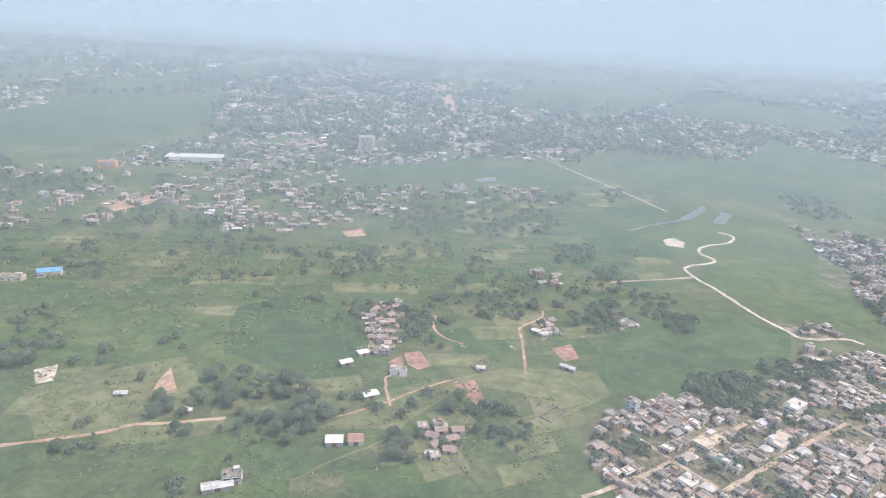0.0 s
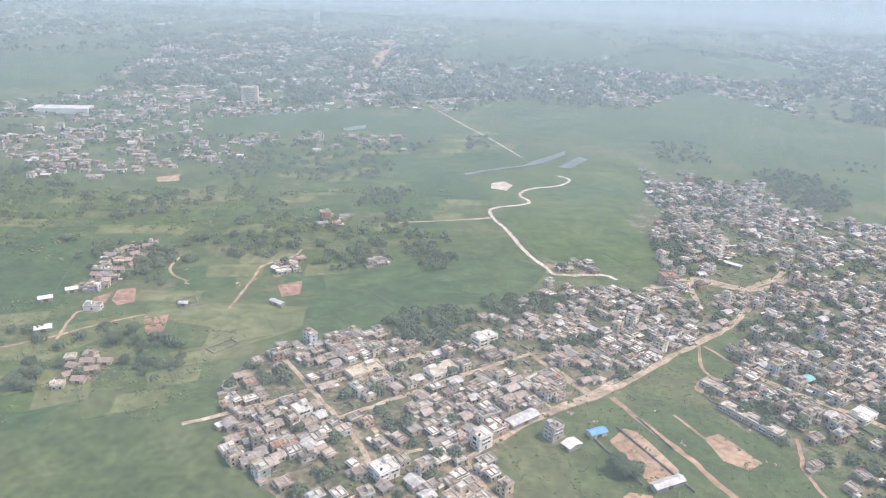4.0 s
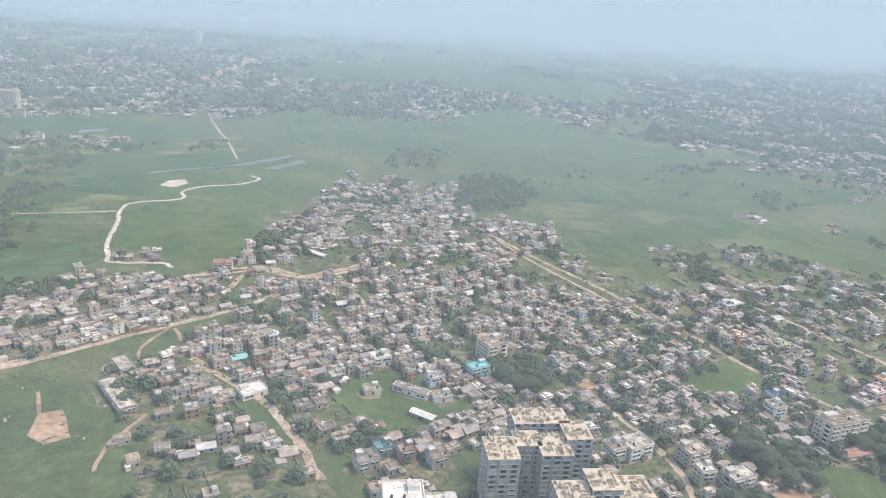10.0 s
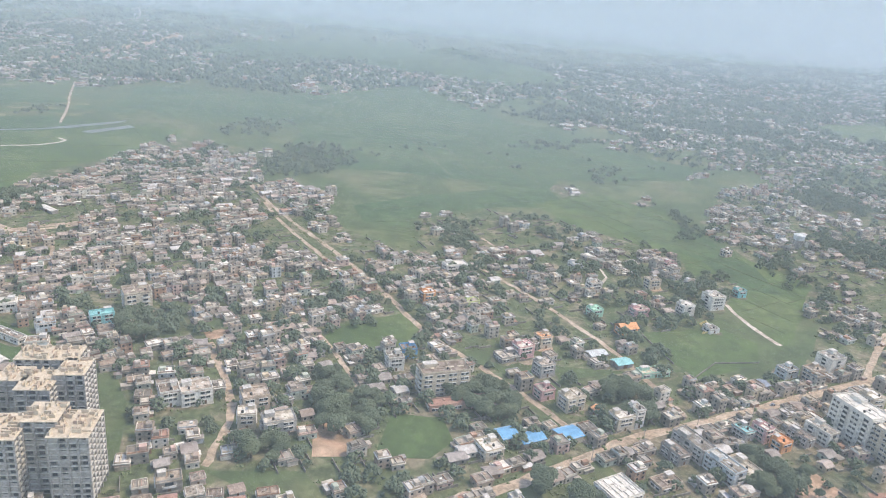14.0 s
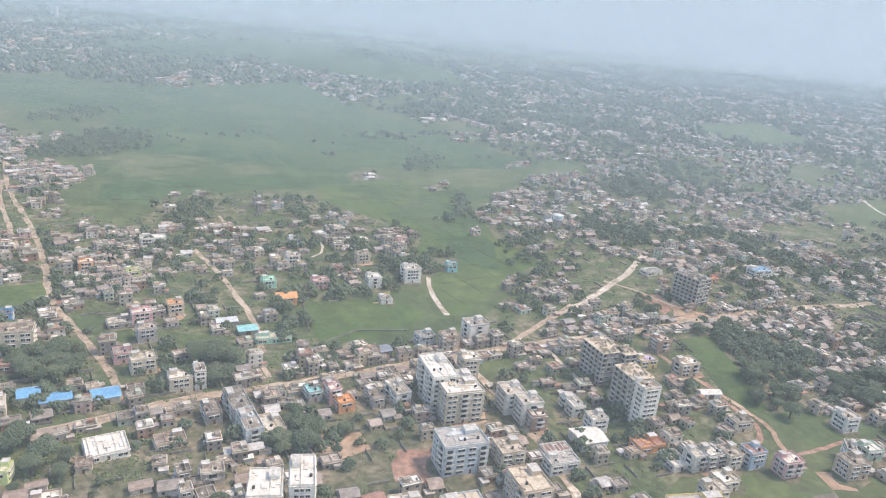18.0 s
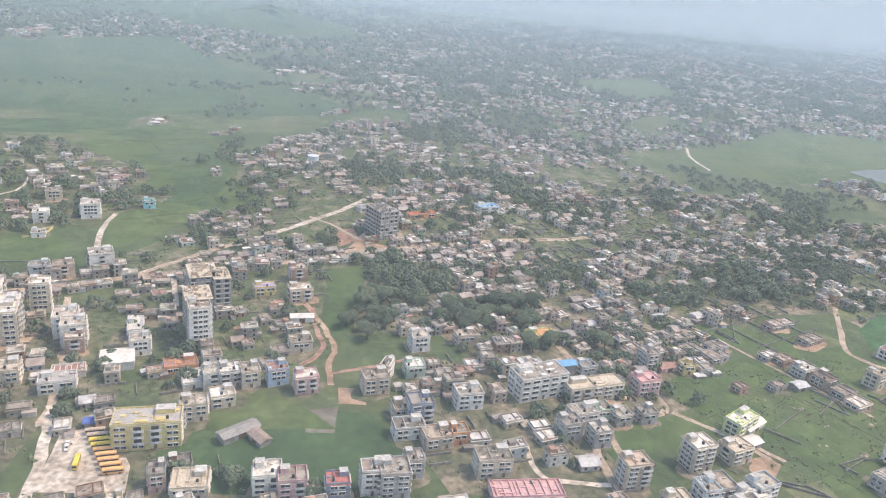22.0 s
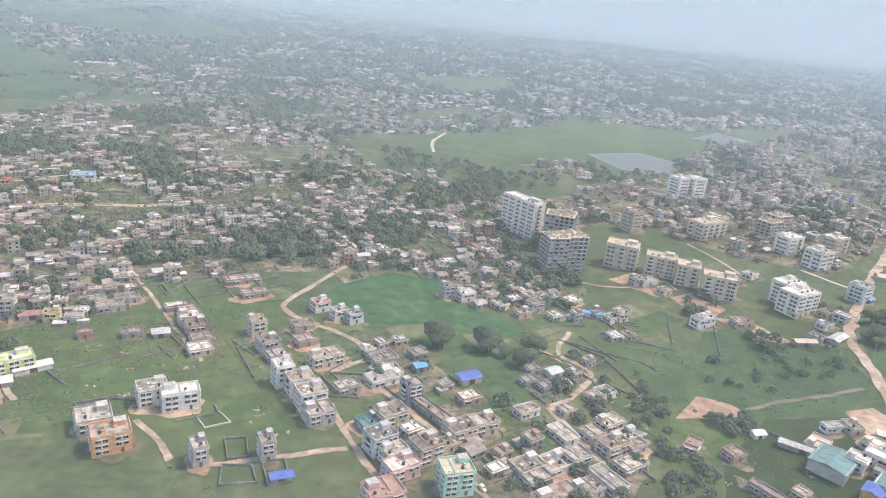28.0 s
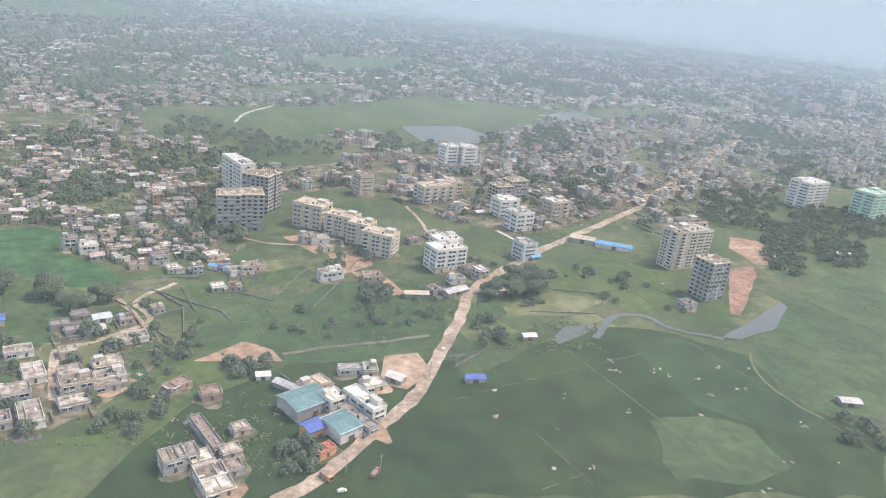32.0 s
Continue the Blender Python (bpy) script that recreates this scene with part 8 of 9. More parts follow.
wood([(851.8, 423.5), (879.2, 431.5), (863.9, 393.6), (839.8, 388.7)], 7.0, "dark grove", loose=0.2)
wood([(776.0, 371.0), (793.8, 372.1), (787.7, 346.0), (771.1, 345.1)], 6.0, "grove", loose=0.2)
wood([(694.3, 568.2), (711.8, 573.2), (711.1, 514.1), (695.4, 510.3)], 8.0, "grove", loose=0.2)
wood([(879.6, 381.7), (897.3, 388.1), (883.3, 360.1), (867.4, 355.2)], 6.0, "round grove", loose=0.1)
wood([(883.7, 346.4), (912.5, 355.1), (890.5, 317.7), (865.5, 311.2)], 6.5, "grove", loose=0.35)
wood([(633.4, 240.0), (649.0, 242.3), (653.2, 223.7), (638.7, 221.9)], 6.0, "yard trees", loose=0.45)
wood([(618.9, 231.3), (633.6, 233.4), (637.2, 221.7), (623.1, 219.8)], 5.5, "yard trees", loose=0.4)
wood([(845.7, 293.6), (871.2, 296.7), (869.0, 270.6), (845.6, 268.4)], 5.5, "grove", loose=0.2)
wood([(832.6, 281.6), (850.1, 283.4), (849.8, 264.2), (833.5, 262.7)], 5.5, "grove", loose=0.3)
wood([(862.0, 1044.4), (1007.3, 1160.0), (975.7, 931.3), (859.0, 853.0)], 14.0, "dark far wood", loose=0.05)
wood([(760.9, 812.6), (846.1, 845.8), (846.0, 784.6), (766.7, 755.5)], 16.0, "far wood", loose=0.3)
wood([(1093.0, 984.0), (1201.3, 1019.8), (1159.5, 897.2), (1058.5, 846.1)], 14.0, "far wood", loose=0.3)
wood([(774.3, 529.5), (821.3, 538.4), (824.1, 475.1), (782.5, 467.6)], 8.0, "village trees", loose=0.3)
wood([(1009.4, 464.2), (1054.5, 477.5), (1039.2, 442.0), (998.4, 432.2)], 8.0, "village trees", loose=0.3)
wood([(1072.6, 552.2), (1124.5, 571.3), (1096.8, 513.6), (1050.2, 497.0)], 9.0, "village trees", loose=0.3)
wood([(31.9, 1740.9), (137.4, 2137.5), (362.7, 1454.1), (259.5, 1251.3)], 30.0, "hazy wood", loose=0.3)
for x, y, size in ((*[(1051.1, 240.4)][0], 1.6), (*[(1068.4, 238.8)][0], 1.5), (*[(1073.1, 235.3)][0], 0.9)):
    for k in range(4 if size > 1 else 1):
        tree(x + 1.7 * math.cos(k * 1.6), y + 1.7 * math.sin(k * 1.6), 2 if k < 2 else 0, 37 * size + 80 * k, size * 0.85)
    TAKEN.append((x, y, 5.0))
wood([(1076.8, 239.8), (1095.0, 242.2), (1087.8, 229.4), (1070.7, 227.3)], 5.0, "trees by the lane", loose=0.2)
wood([(1037.1, 389.0), (1068.6, 396.6), (1055.0, 348.3), (1027.4, 342.8)], 6.5, "village trees", loose=0.2)
wood([(1116.2, 532.6), (1177.6, 538.9), (1158.0, 490.1), (1100.5, 480.2)], 9.0, "village trees", loose=0.2)
wood([(859.2, 259.6), (871.0, 260.8), (874.7, 248.5), (863.6, 247.0)], 5.0, "yard trees", loose=0.3)
wood([(883.8, 266.1), (891.3, 267.9), (896.0, 246.7), (889.0, 245.3)], 5.0, "yard trees", loose=0.4)
wood([(875.5, 192.1), (883.5, 193.1), (888.8, 177.4), (881.4, 176.6)], 5.0, "yard shrubs", (3, 5), loose=0.4)
wood([(1176.7, 307.2), (1193.5, 306.4), (1180.3, 288.5), (1164.5, 289.4)], 6.0, "trees", (1, 3))
wood([(824.9, 1102.6), (970.9, 1285.5), (995.4, 934.7), (880.0, 840.6)], 14.0, "dark far wood", loose=0.05)
wood([(1022.8, 389.6), (1050.2, 398.2), (1051.9, 340.8), (1028.0, 334.8)], 6.0, "village trees", loose=0.15)
wood([(1036.1, 575.1), (1072.4, 593.9), (1071.3, 520.6), (1039.1, 506.5)], 9.0, "village trees", loose=0.25)
wood([(1236.6, 277.2), (1268.1, 280.3), (1244.7, 245.6), (1218.8, 245.8)], 5.0, "roadside trees", loose=0.3)
wood([(1183.3, 254.2), (1218.2, 253.1), (1203.5, 226.3), (1172.1, 227.6)], 5.0, "stream scrub", (3, 5, 5), 0.6, loose=0.5)
wood([(1155.0, 232.5), (1182.3, 231.3), (1175.1, 215.7), (1149.5, 216.9)], 5.0, "stream scrub", (5,), 0.6, loose=0.6)
wood([(1121.1, 231.4), (1130.5, 231.9), (1112.8, 163.8), (1105.8, 163.4)], 4.5, "hedge by the stream", (5,), 0.6, loose=0.55)
wood([(1131.2, 202.4), (1150.2, 202.9), (1146.6, 193.2), (1128.4, 192.8)], 4.0, "scrub", (3, 5), loose=0.4)
wood([(1097.1, 534.2), (1128.7, 545.7), (1120.6, 475.4), (1092.9, 465.6)], 8.0, "trees by the pond", loose=0.3)
wood([(1286.6, 592.4), (1316.7, 603.4), (1296.6, 553.6), (1269.5, 545.2)], 8.0, "trees by the pond", loose=0.4)
wood([(1376.7, 691.9), (1423.1, 711.8), (1368.3, 599.9), (1330.3, 586.2)], 9.0, "dark trees", loose=0.15)
wood([(1164.1, 287.9), (1171.7, 287.7), (1165.8, 270.5), (1158.7, 270.7)], 4.5, "villa trees", loose=0.2)
wood([(1152.0, 164.5), (1165.5, 163.6), (1166.2, 145.8), (1153.8, 146.7)], 4.2, "thicket by the factory", (3, 5), 0.9, loose=0.35)
wood([(1241.5, 271.6), (1254.5, 273.4), (1249.4, 253.7), (1237.4, 252.6)], 4.5, "dark roadside trees", loose=0.05)
wood([(1218.1, 233.5), (1229.9, 233.2), (1224.5, 207.1), (1213.9, 207.5)], 4.5, "dark roadside thicket", (1, 3, 5), 0.8, loose=0.45)
wood([(1177.8, 263.3), (1188.0, 263.1), (1187.1, 244.1), (1177.5, 244.5)], 4.5, "dark thicket", loose=0.1)
wood([(1305.9, 420.2), (1339.7, 429.9), (1320.8, 376.5), (1291.2, 369.6)], 7.0, "dark trees", loose=0.2)
wood([(1419.5, 452.8), (1488.7, 472.6), (1428.3, 374.5), (1374.4, 362.8)], 7.0, "dark wood in the city edge", loose=0.15)
wood([(1431.0, 391.6), (1465.9, 399.7), (1393.1, 290.4), (1368.3, 286.7)], 5.5, "dark wood by the pasture", loose=0.2)
wood([(1470.2, 425.3), (1564.4, 449.2), (1500.2, 368.8), (1424.3, 353.5)], 6.5, "dark wood", loose=0.15)
wood([(1439.4, 351.8), (1478.2, 359.4), (1443.0, 313.3), (1409.5, 307.8)], 5.5, "dark wood", loose=0.1)
wood([(1597.0, 765.4), (1756.1, 841.8), (1638.9, 664.4), (1519.0, 617.3)], 9.0, "dark wood in the city", loose=0.2)
wood([(1100.9, 218.6), (1118.4, 220.6), (1123.0, 198.2), (1106.8, 197.3)], 5.0, "scrub", (5,), 0.8, loose=0.6)
wood([(1101.3, 183.8), (1119.4, 185.2), (1124.6, 163.2), (1107.9, 162.9)], 4.8, "scrub", (5,), 0.9, loose=0.5)
wood([(1282.9, 277.2), (1305.6, 280.4), (1297.4, 260.5), (1276.2, 258.0)], 8.0, "bushes", (5,), loose=0.6)
wood([(1325.4, 169.6), (1341.6, 170.4), (1327.3, 152.6), (1312.7, 152.1)], 5.0, "scrub", (3, 5), loose=0.5)

wood([(-355.6, 464.2), (-116.7, 522.1), (105.6, 531.9), (103.4, 408.9), (-50.4, 377.8), (-109.2, 422.1), (-285.6, 365.7)], 17.0, "scattered trees", loose=0.55)
wood([(-285.6, 365.7), (-158.0, 373.7), (-135.5, 317.3), (-230.2, 287.8)], 15.0, "scattered trees", (1, 3), loose=0.65)
wood([(-118.2, 274.0), (42.5, 301.3), (27.6, 223.4), (-164.3, 195.2), (-186.9, 226.9)], 13.0, "scattered trees", (1, 3, 5), loose=0.6)
wood([(-61.7, 454.5), (76.4, 441.1), (63.6, 340.6), (-36.4, 322.2)], 13.0, "scattered trees", (0, 1, 3), loose=0.6)
wood([(364.0, 789.8), (732.5, 837.4), (751.0, 680.5), (440.2, 604.5)], 30.0, "scattered trees", (0, 1), loose=0.75)
wood([(1240.7, 298.5), (1329.9, 291.1), (1302.9, 239.2), (1204.3, 216.0), (1151.7, 202.7), (1144.8, 235.4), (1191.6, 265.9)], 13.0, "scattered bushes", (1, 3, 5), 0.7, loose=0.7)

# ---- the houses that fill the lanes ----
KINDS = [
    dict(name="cottage", w=6.5, d=6.0, floors=1, label="small single-storey house with weathered flat roof", tanks=0, stair=False),
    dict(name="bungalow", w=7.7, d=6.0, floors=1, label="single-storey plaster house with flat roof", tanks=0, stair=False, parapet=0.5),
    dict(name="house", w=6.9, d=7.3, floors=2, label="two-storey plaster house with roof terrace", tanks=1),
    dict(name="balcony_house", w=8.6, d=6.9, floors=2, label="wide two-storey house with balconies", tanks=1, balcony=0.35),
    dict(name="tall_house", w=7.3, d=8.2, floors=3, label="three-storey house with stair room on the roof", tanks=1, balcony=0.3),
    dict(name="tiled_cottage", w=8.2, d=5.2, floors=1, label="low house with brown tile roof", pitched=1.3, roof="rust", tanks=0),
    dict(name="tin_cottage", w=7.3, d=4.7, floors=1, label="small house under rusty tin sheets", pitched=0.7, roof="brown", tanks=0),
    dict(name="narrow_house", w=5.6, d=6.9, floors=2, label="narrow two-storey house of raw concrete", tanks=0, stair=True),
    dict(name="wide_bungalow", w=9.5, d=6.5, floors=1, label="broad single-storey house with stair room", tanks=1),
    dict(name="unfinished_house", w=6.0, d=6.0, floors=1, label="half-built house with open roof beams", tanks=0, stair=False, beams=4),
]
FIRST = {}
NEAR_HOUSES, HOUSES = 262.0, [0]
TOWN_TREE_CHOICE = (0, 1, 1, 3, 3, 4, 5, 5)


def fill_house(x, y, turn, kind, group):
    HOUSES[0] += 1
    if kind in FIRST:
        grow = random.Random(int(x * 31 + y * 17))
        ob = repeat(FIRST[kind], place(x, y, turn) @ Matrix.Diagonal((grow.uniform(0.72, 1.15), grow.uniform(0.75, 1.15), grow.uniform(0.82, 1.02), 1)))
        ob["group"] = group
        return
    FIRST[kind] = building(x, y, turn, group=group, bays=6.2, seed=kind, **KINDS[kind])


def far_house(s, x, y, turn, rng, tall):
    """A plain town house far off: walls, roof slab, parapet or pitched sheets, stair room and window openings."""
    z, a = terrain(x, y), radians(turn)
    city = x > 1130 and y > 370
    grow = 0.72 if city and y < 900 else 0.54 if y < 420 else 0.66 if y < 900 else 1.0
    tier = 2.5 * SIZE
    w, d = rng.uniform(6.5, 11.0) * grow, rng.uniform(6.0, 9.0) * grow
    f = 1 if rng.random() > tall else rng.choice((2, 2, 3, 3, 4) if city else (2, 2, 2, 2, 3))
    h = f * tier + 0.3
    s.box(x, y, z, w, d, h, a, 0)
    c, n = math.cos(a), math.sin(a)
    for _ in range(rng.choice((0, 1, 1, 2)) if y < 1300 else 0):
        # lean-to rooms and sheds against the house
        u, v = rng.choice((-1, 1)) * w * rng.uniform(0.3, 0.75), rng.choice((-1, 1)) * d * rng.uniform(0.3, 0.75)
        lw, ld, lh = w * rng.uniform(0.35, 0.75), d * rng.uniform(0.35, 0.75), tier * rng.uniform(0.6, 1.0)
        px, py = x + u * c - v * n, y + u * n + v * c
        s.box(px, py, z, lw, ld, lh, a, 0)
        s.box(px, py, z + lh, lw + 0.3, ld + 0.3, 0.15, a, rng.choice((1, 1, 3)))
    if f == 1 and rng.random() < 0.22:
        v = np.array([(-w / 2 - 0.4, -d / 2 - 0.4, h), (w / 2 + 0.4, -d / 2 - 0.4, h), (w / 2 + 0.4, d / 2 + 0.4, h), (-w / 2 - 0.4, d / 2 + 0.4, h), (-w / 2 - 0.4, 0, h + 1.0), (w / 2 + 0.4, 0, h + 1.0)])
        v = np.stack([x + v[:, 0] * c - v[:, 1] * n, y + v[:, 0] * n + v[:, 1] * c, z + v[:, 2]], -1)
        s.add(v, [(0, 1, 5, 4), (2, 3, 4, 5), (0, 4, 3), (1, 2, 5)], 3)
    else:
        s.box(x, y, z + h, w + 0.5, d + 0.5, 0.25, a, 1)
        if f > 1 or rng.random() < 0.3:
            o = rng.choice((-1, 1)) * w * 0.25
            s.box(x + o * c, y + o * n, z + h + 0.25, w * 0.36, d * 0.45, 1.2, a, 0)
        if y < 800:
            for o in (-d / 2 + 0.1, d / 2 - 0.1):
                s.box(x - o * n, y + o * c, z + h + 0.25, w, 0.16, 0.5, a, 0)
            for o in (-w / 2 + 0.1, w / 2 - 0.1, rng.uniform(-0.2, 0.2) * w):
                s.box(x + o * c, y + o * n, z + h + 0.25, 0.16, d, 0.45, a, 0)
            for _ in range(rng.randint(0, 3)):
                u, v = rng.uniform(-0.35, 0.35) * w, rng.uniform(-0.35, 0.35) * d
                s.box(x + u * c - v * n, y + u * n + v * c, z + h + 0.25, rng.uniform(0.3, 1.2), rng.uniform(0.3, 1.0), rng.uniform(0.15, 0.6), a, rng.choice((0, 1, 3)))
    if y < 900:
        for k in range(f):
            for o in (-0.27, 0.27) if w < 9 else (-0.33, 0, 0.33):
                px, py = o * w, -d / 2
                s.box(x + px * c - py * n, y + px * n + py * c, z + k * tier + 0.6, 0.7, 0.12, 0.7, a, 2, True)
            px = math.copysign(w / 2, -math.sin(a) if abs(n) > 0.2 else 1)
            s.box(x + px * c, y + px * n, z + k * tier + 0.6, 0.12, 0.7, 0.7, a, 2, True)


M_TILES = palette("village_roof", [(0.36, 0.29, 0.24), (0.32, 0.29, 0.265), (0.42, 0.35, 0.30), (0.52, 0.50, 0.47), (0.30, 0.26, 0.23)], 0.9, True)
for points, density, pitch, turn, seed, label, tall, leafy in DISTRICTS:
    rng = random.Random(seed)
    pitch *= 0.57 if pitch < 13 else 0.66
    soup, walls = Soup(), Soup()
    xs, ys = [p[0] for p in points], [p[1] for p in points]
    cx, cy, reach = (min(xs) + max(xs)) / 2, (min(ys) + max(ys)) / 2, math.hypot(max(xs) - min(xs), max(ys) - min(ys)) / 2
    a = radians(turn)
    steps = int(reach / pitch) + 1
    for i in range(-steps, steps + 1):
        for j in range(-steps, steps + 1):
            u, v = (i + rng.uniform(-0.42, 0.42)) * pitch, (j + rng.uniform(-0.42, 0.42)) * pitch
            x, y = cx + u * math.cos(a) - v * math.sin(a), cy + u * math.sin(a) + v * math.cos(a)
            if y < 120 or not inside(x, y, points):
                continue
            if y < 520 and not kept_out(x, y):
                if rng.random() < 0.3 and off_road(x, y, 3.5):
                    side = radians(turn + rng.choice((0, 90)))
                    walls.box(x + 0.5 * pitch * math.sin(side), y - 0.5 * pitch * math.cos(side), terrain(x, y) - 0.2, pitch * rng.uniform(0.7, 1.3), 0.2, 1.1, side)
                if rng.random() < 0.8:
                    tuft(x + rng.uniform(-0.5, 0.5) * pitch, y + rng.uniform(-0.5, 0.5) * pitch, rng.uniform(0.4, 1.0))
            roll, spin = rng.random(), turn + rng.choice((0, 0, 0, 90)) + rng.uniform(-6, 6)
            gap = noise.noise((x / 45, y / 45, seed)) + 0.6 * noise.noise((x / 17, y / 17, seed + 3.0))
            grove = noise.noise((x / 62, y / 95, 8.8)) + 0.45 * noise.noise((x / 17, y / 26, 6.1)) if y > 300 else 0.0
            if grove > (0.2 if y > 600 or x > 960 else 0.27) and leafy > 0.4 and seed != 12 and off_road(x, y, 2.0) and not kept_out(x, y):
                if rng.random() < 0.5:
                    far_tree(x, y, rng.uniform(0.9, 1.8) * (1 if y < 900 else 1.5))
                continue
            if y > 330 and (grove < -0.34 or (pitch < 8 and y > 420 and rng.random() < 0.3)):
                continue
            if roll < density * (1.35 if gap > 0.05 else 0.85 if gap > -0.15 else 0.25) and free(x, y, pitch * 0.34):
                TAKEN.append((x, y, pitch * 0.34))
                if y < NEAR_HOUSES and HOUSES[0] < 186:
                    kind = rng.choice((2, 3, 4, 2, 7)) if rng.random() < tall else rng.choice((0, 1, 5, 6, 8, 0, 1, 9, 0, 1, 8))
                    spin = (spin + 45) % 90 - 45
                    fill_house(x, y, spin, kind, "houses of " + label)
                else:
                    far_house(soup, x, y, (spin + 45) % 90 - 45, rng, tall)
            elif rng.random() < leafy and off_road(x, y, 1.5) and not kept_out(x, y):
                if y < 300 and TREE_COUNT[0] < 440:
                    tree(x, y, rng.choice(TOWN_TREE_CHOICE), rng.uniform(0, 360), rng.uniform(0.6, 1.0))
                elif rng.random() < 0.6:
                    far_tree(x, y, rng.uniform(0.6, 1.45) * (1 if y < 900 else 1.3))
    if walls.count:
        tagged(new("plot_walls", walls.mesh("plot_walls", M_OLDWALL)), "low weathered plot walls of " + label, "walls", kind="stuff")
    if soup.count:
        tagged(new("town_houses", soup.mesh("town_houses", M_FAR_WALLS, M_FAR_ROOFS, M_GLASS_HOLE, M_TILES)), "crowded plaster houses of " + label, "houses", kind="stuff")

soup, rng = Soup(), random.Random(61)
for (ax, ay), (bx, by) in (((520.0, 203.0), (577.4, 237.6)), ((577.4, 237.6), (637.1, 271.0)), ((637.1, 271.0), (723.9, 312.6)), ((723.9, 312.6), (786.6, 334.0)), ((786.6, 334.0), (856.5, 364.1)), ((1355.0, 402.0), (1437.6, 508.0)), ((1437.6, 508.0), (1528.0, 623.0))):
    length, turn = math.hypot(bx - ax, by - ay), math.atan2(by - ay, bx - ax)
    for k in range(int(length / 3.4)):
        for side in (-1, 1):
            f, o = (k + rng.uniform(-0.3, 0.3)) * 3.4 / length, side * rng.uniform(4.6, 6.4)
            x, y = ax + (bx - ax) * f - o * math.sin(turn), ay + (by - ay) * f + o * math.cos(turn)
            if rng.random() < 0.75 and free(x, y, 1.5):
                TAKEN.append((x, y, 1.6))
                far_house(soup, x, y, math.degrees(turn) + rng.uniform(-4, 4), rng, 0.35)
tagged(new("roadside_shops", soup.mesh("roadside_shops", M_FAR_WALLS, M_FAR_ROOFS, M_GLASS_HOLE, M_TILES)), "packed low shops and houses along the dusty road", "houses", kind="stuff")

# small uneven plots of crops and fallow across the open fields
def plots(points, turn, wide, deep, seed, label, share=0.6):
    """Many little fields, each with a wandering edge, between bunds."""
    rng = random.Random(seed)
    xs, ys = [p[0] for p in points], [p[1] for p in points]
    cx, cy, reach = (min(xs) + max(xs)) / 2, (min(ys) + max(ys)) / 2, math.hypot(max(xs) - min(xs), max(ys) - min(ys)) / 2
    c, n = math.cos(radians(turn)), math.sin(radians(turn))

    def at(u, v):
        x, y = cx + u * c - v * n, cy + u * n + v * c
        return (x + 0.45 * wide * noise.noise((x / wide / 2, y / wide / 2, seed)), y + 0.45 * deep * noise.noise((x / wide / 2, y / wide / 2, seed + 9.3)))

    s, z = Soup(), 0.05 + 0.003 * seed
    for i in range(-int(reach / wide) - 1, int(reach / wide) + 1):
        for j in range(-int(reach / deep) - 1, int(reach / deep) + 1):
            u, v = (i + 0.5 * (j % 2)) * wide, j * deep
            corner = (u, v), (u + wide * 0.96, v), (u + wide * 0.96, v + deep * 0.94), (u, v + deep * 0.94)
            mid = at(u + wide / 2, v + deep / 2)
            if not inside(*mid, points) or kept_out(*mid) or rng.random() > share:
                continue
            ring = []
            for (ua, va), (ub, vb) in zip(corner, corner[1:] + corner[:1]):
                ring += [at(ua + (ub - ua) * k / 4, va + (vb - va) * k / 4) for k in range(4)]
            s.add([(x, y, z + terrain(x, y)) for x, y in ring], [tuple(range(16))], rng.choice((0, 0, 1, 1, 2, 2, 3)))
    tagged(new("field_plots", s.mesh("field_plots", M_LUSH, M_DRYGRASS, M_PADDY, M_BUND)), label, "field", kind="structure")


plots([(-360.0, 470.4), (-115.1, 514.9), (105.6, 531.9), (103.4, 408.9), (45.4, 337.2), (-42.1, 321.2), (-73.1, 281.6), (-125.8, 244.8), (-186.9, 226.9)], 12, 26, 17, 3, "small plots of crops and fallow grass on the plain", 0.55)
plots([(-118.2, 274.0), (42.9, 306.8), (27.6, 223.4), (-164.3, 195.2), (-184.4, 223.4)], 25, 22, 14, 5, "small grazed plots beside the hamlets", 0.5)
plots([(-81.7, 673.5), (42.9, 809.7), (193.6, 783.9), (230.3, 587.8), (149.4, 518.4), (89.3, 398.4)], 20, 24, 15, 6, "small green plots along the winding lane", 0.5)
plots([(1043.9, 259.6), (1146.1, 266.6), (1270.6, 288.9), (1326.8, 290.6), (1495.4, 362.8), (1387.9, 228.4), (1317.6, 221.5), (1187.7, 200.9), (1071.2, 195.5)], 24, 17, 12, 8, "rough grass plots beside the stream", 0.5)
plots([(909.5, 311.9), (1020.4, 309.4), (1145.9, 290.1), (1160.1, 248.8), (1106.9, 180.8), (992.6, 176.2), (931.2, 181.7)], 28, 15, 11, 9, "grassy plots among new houses", 0.5)

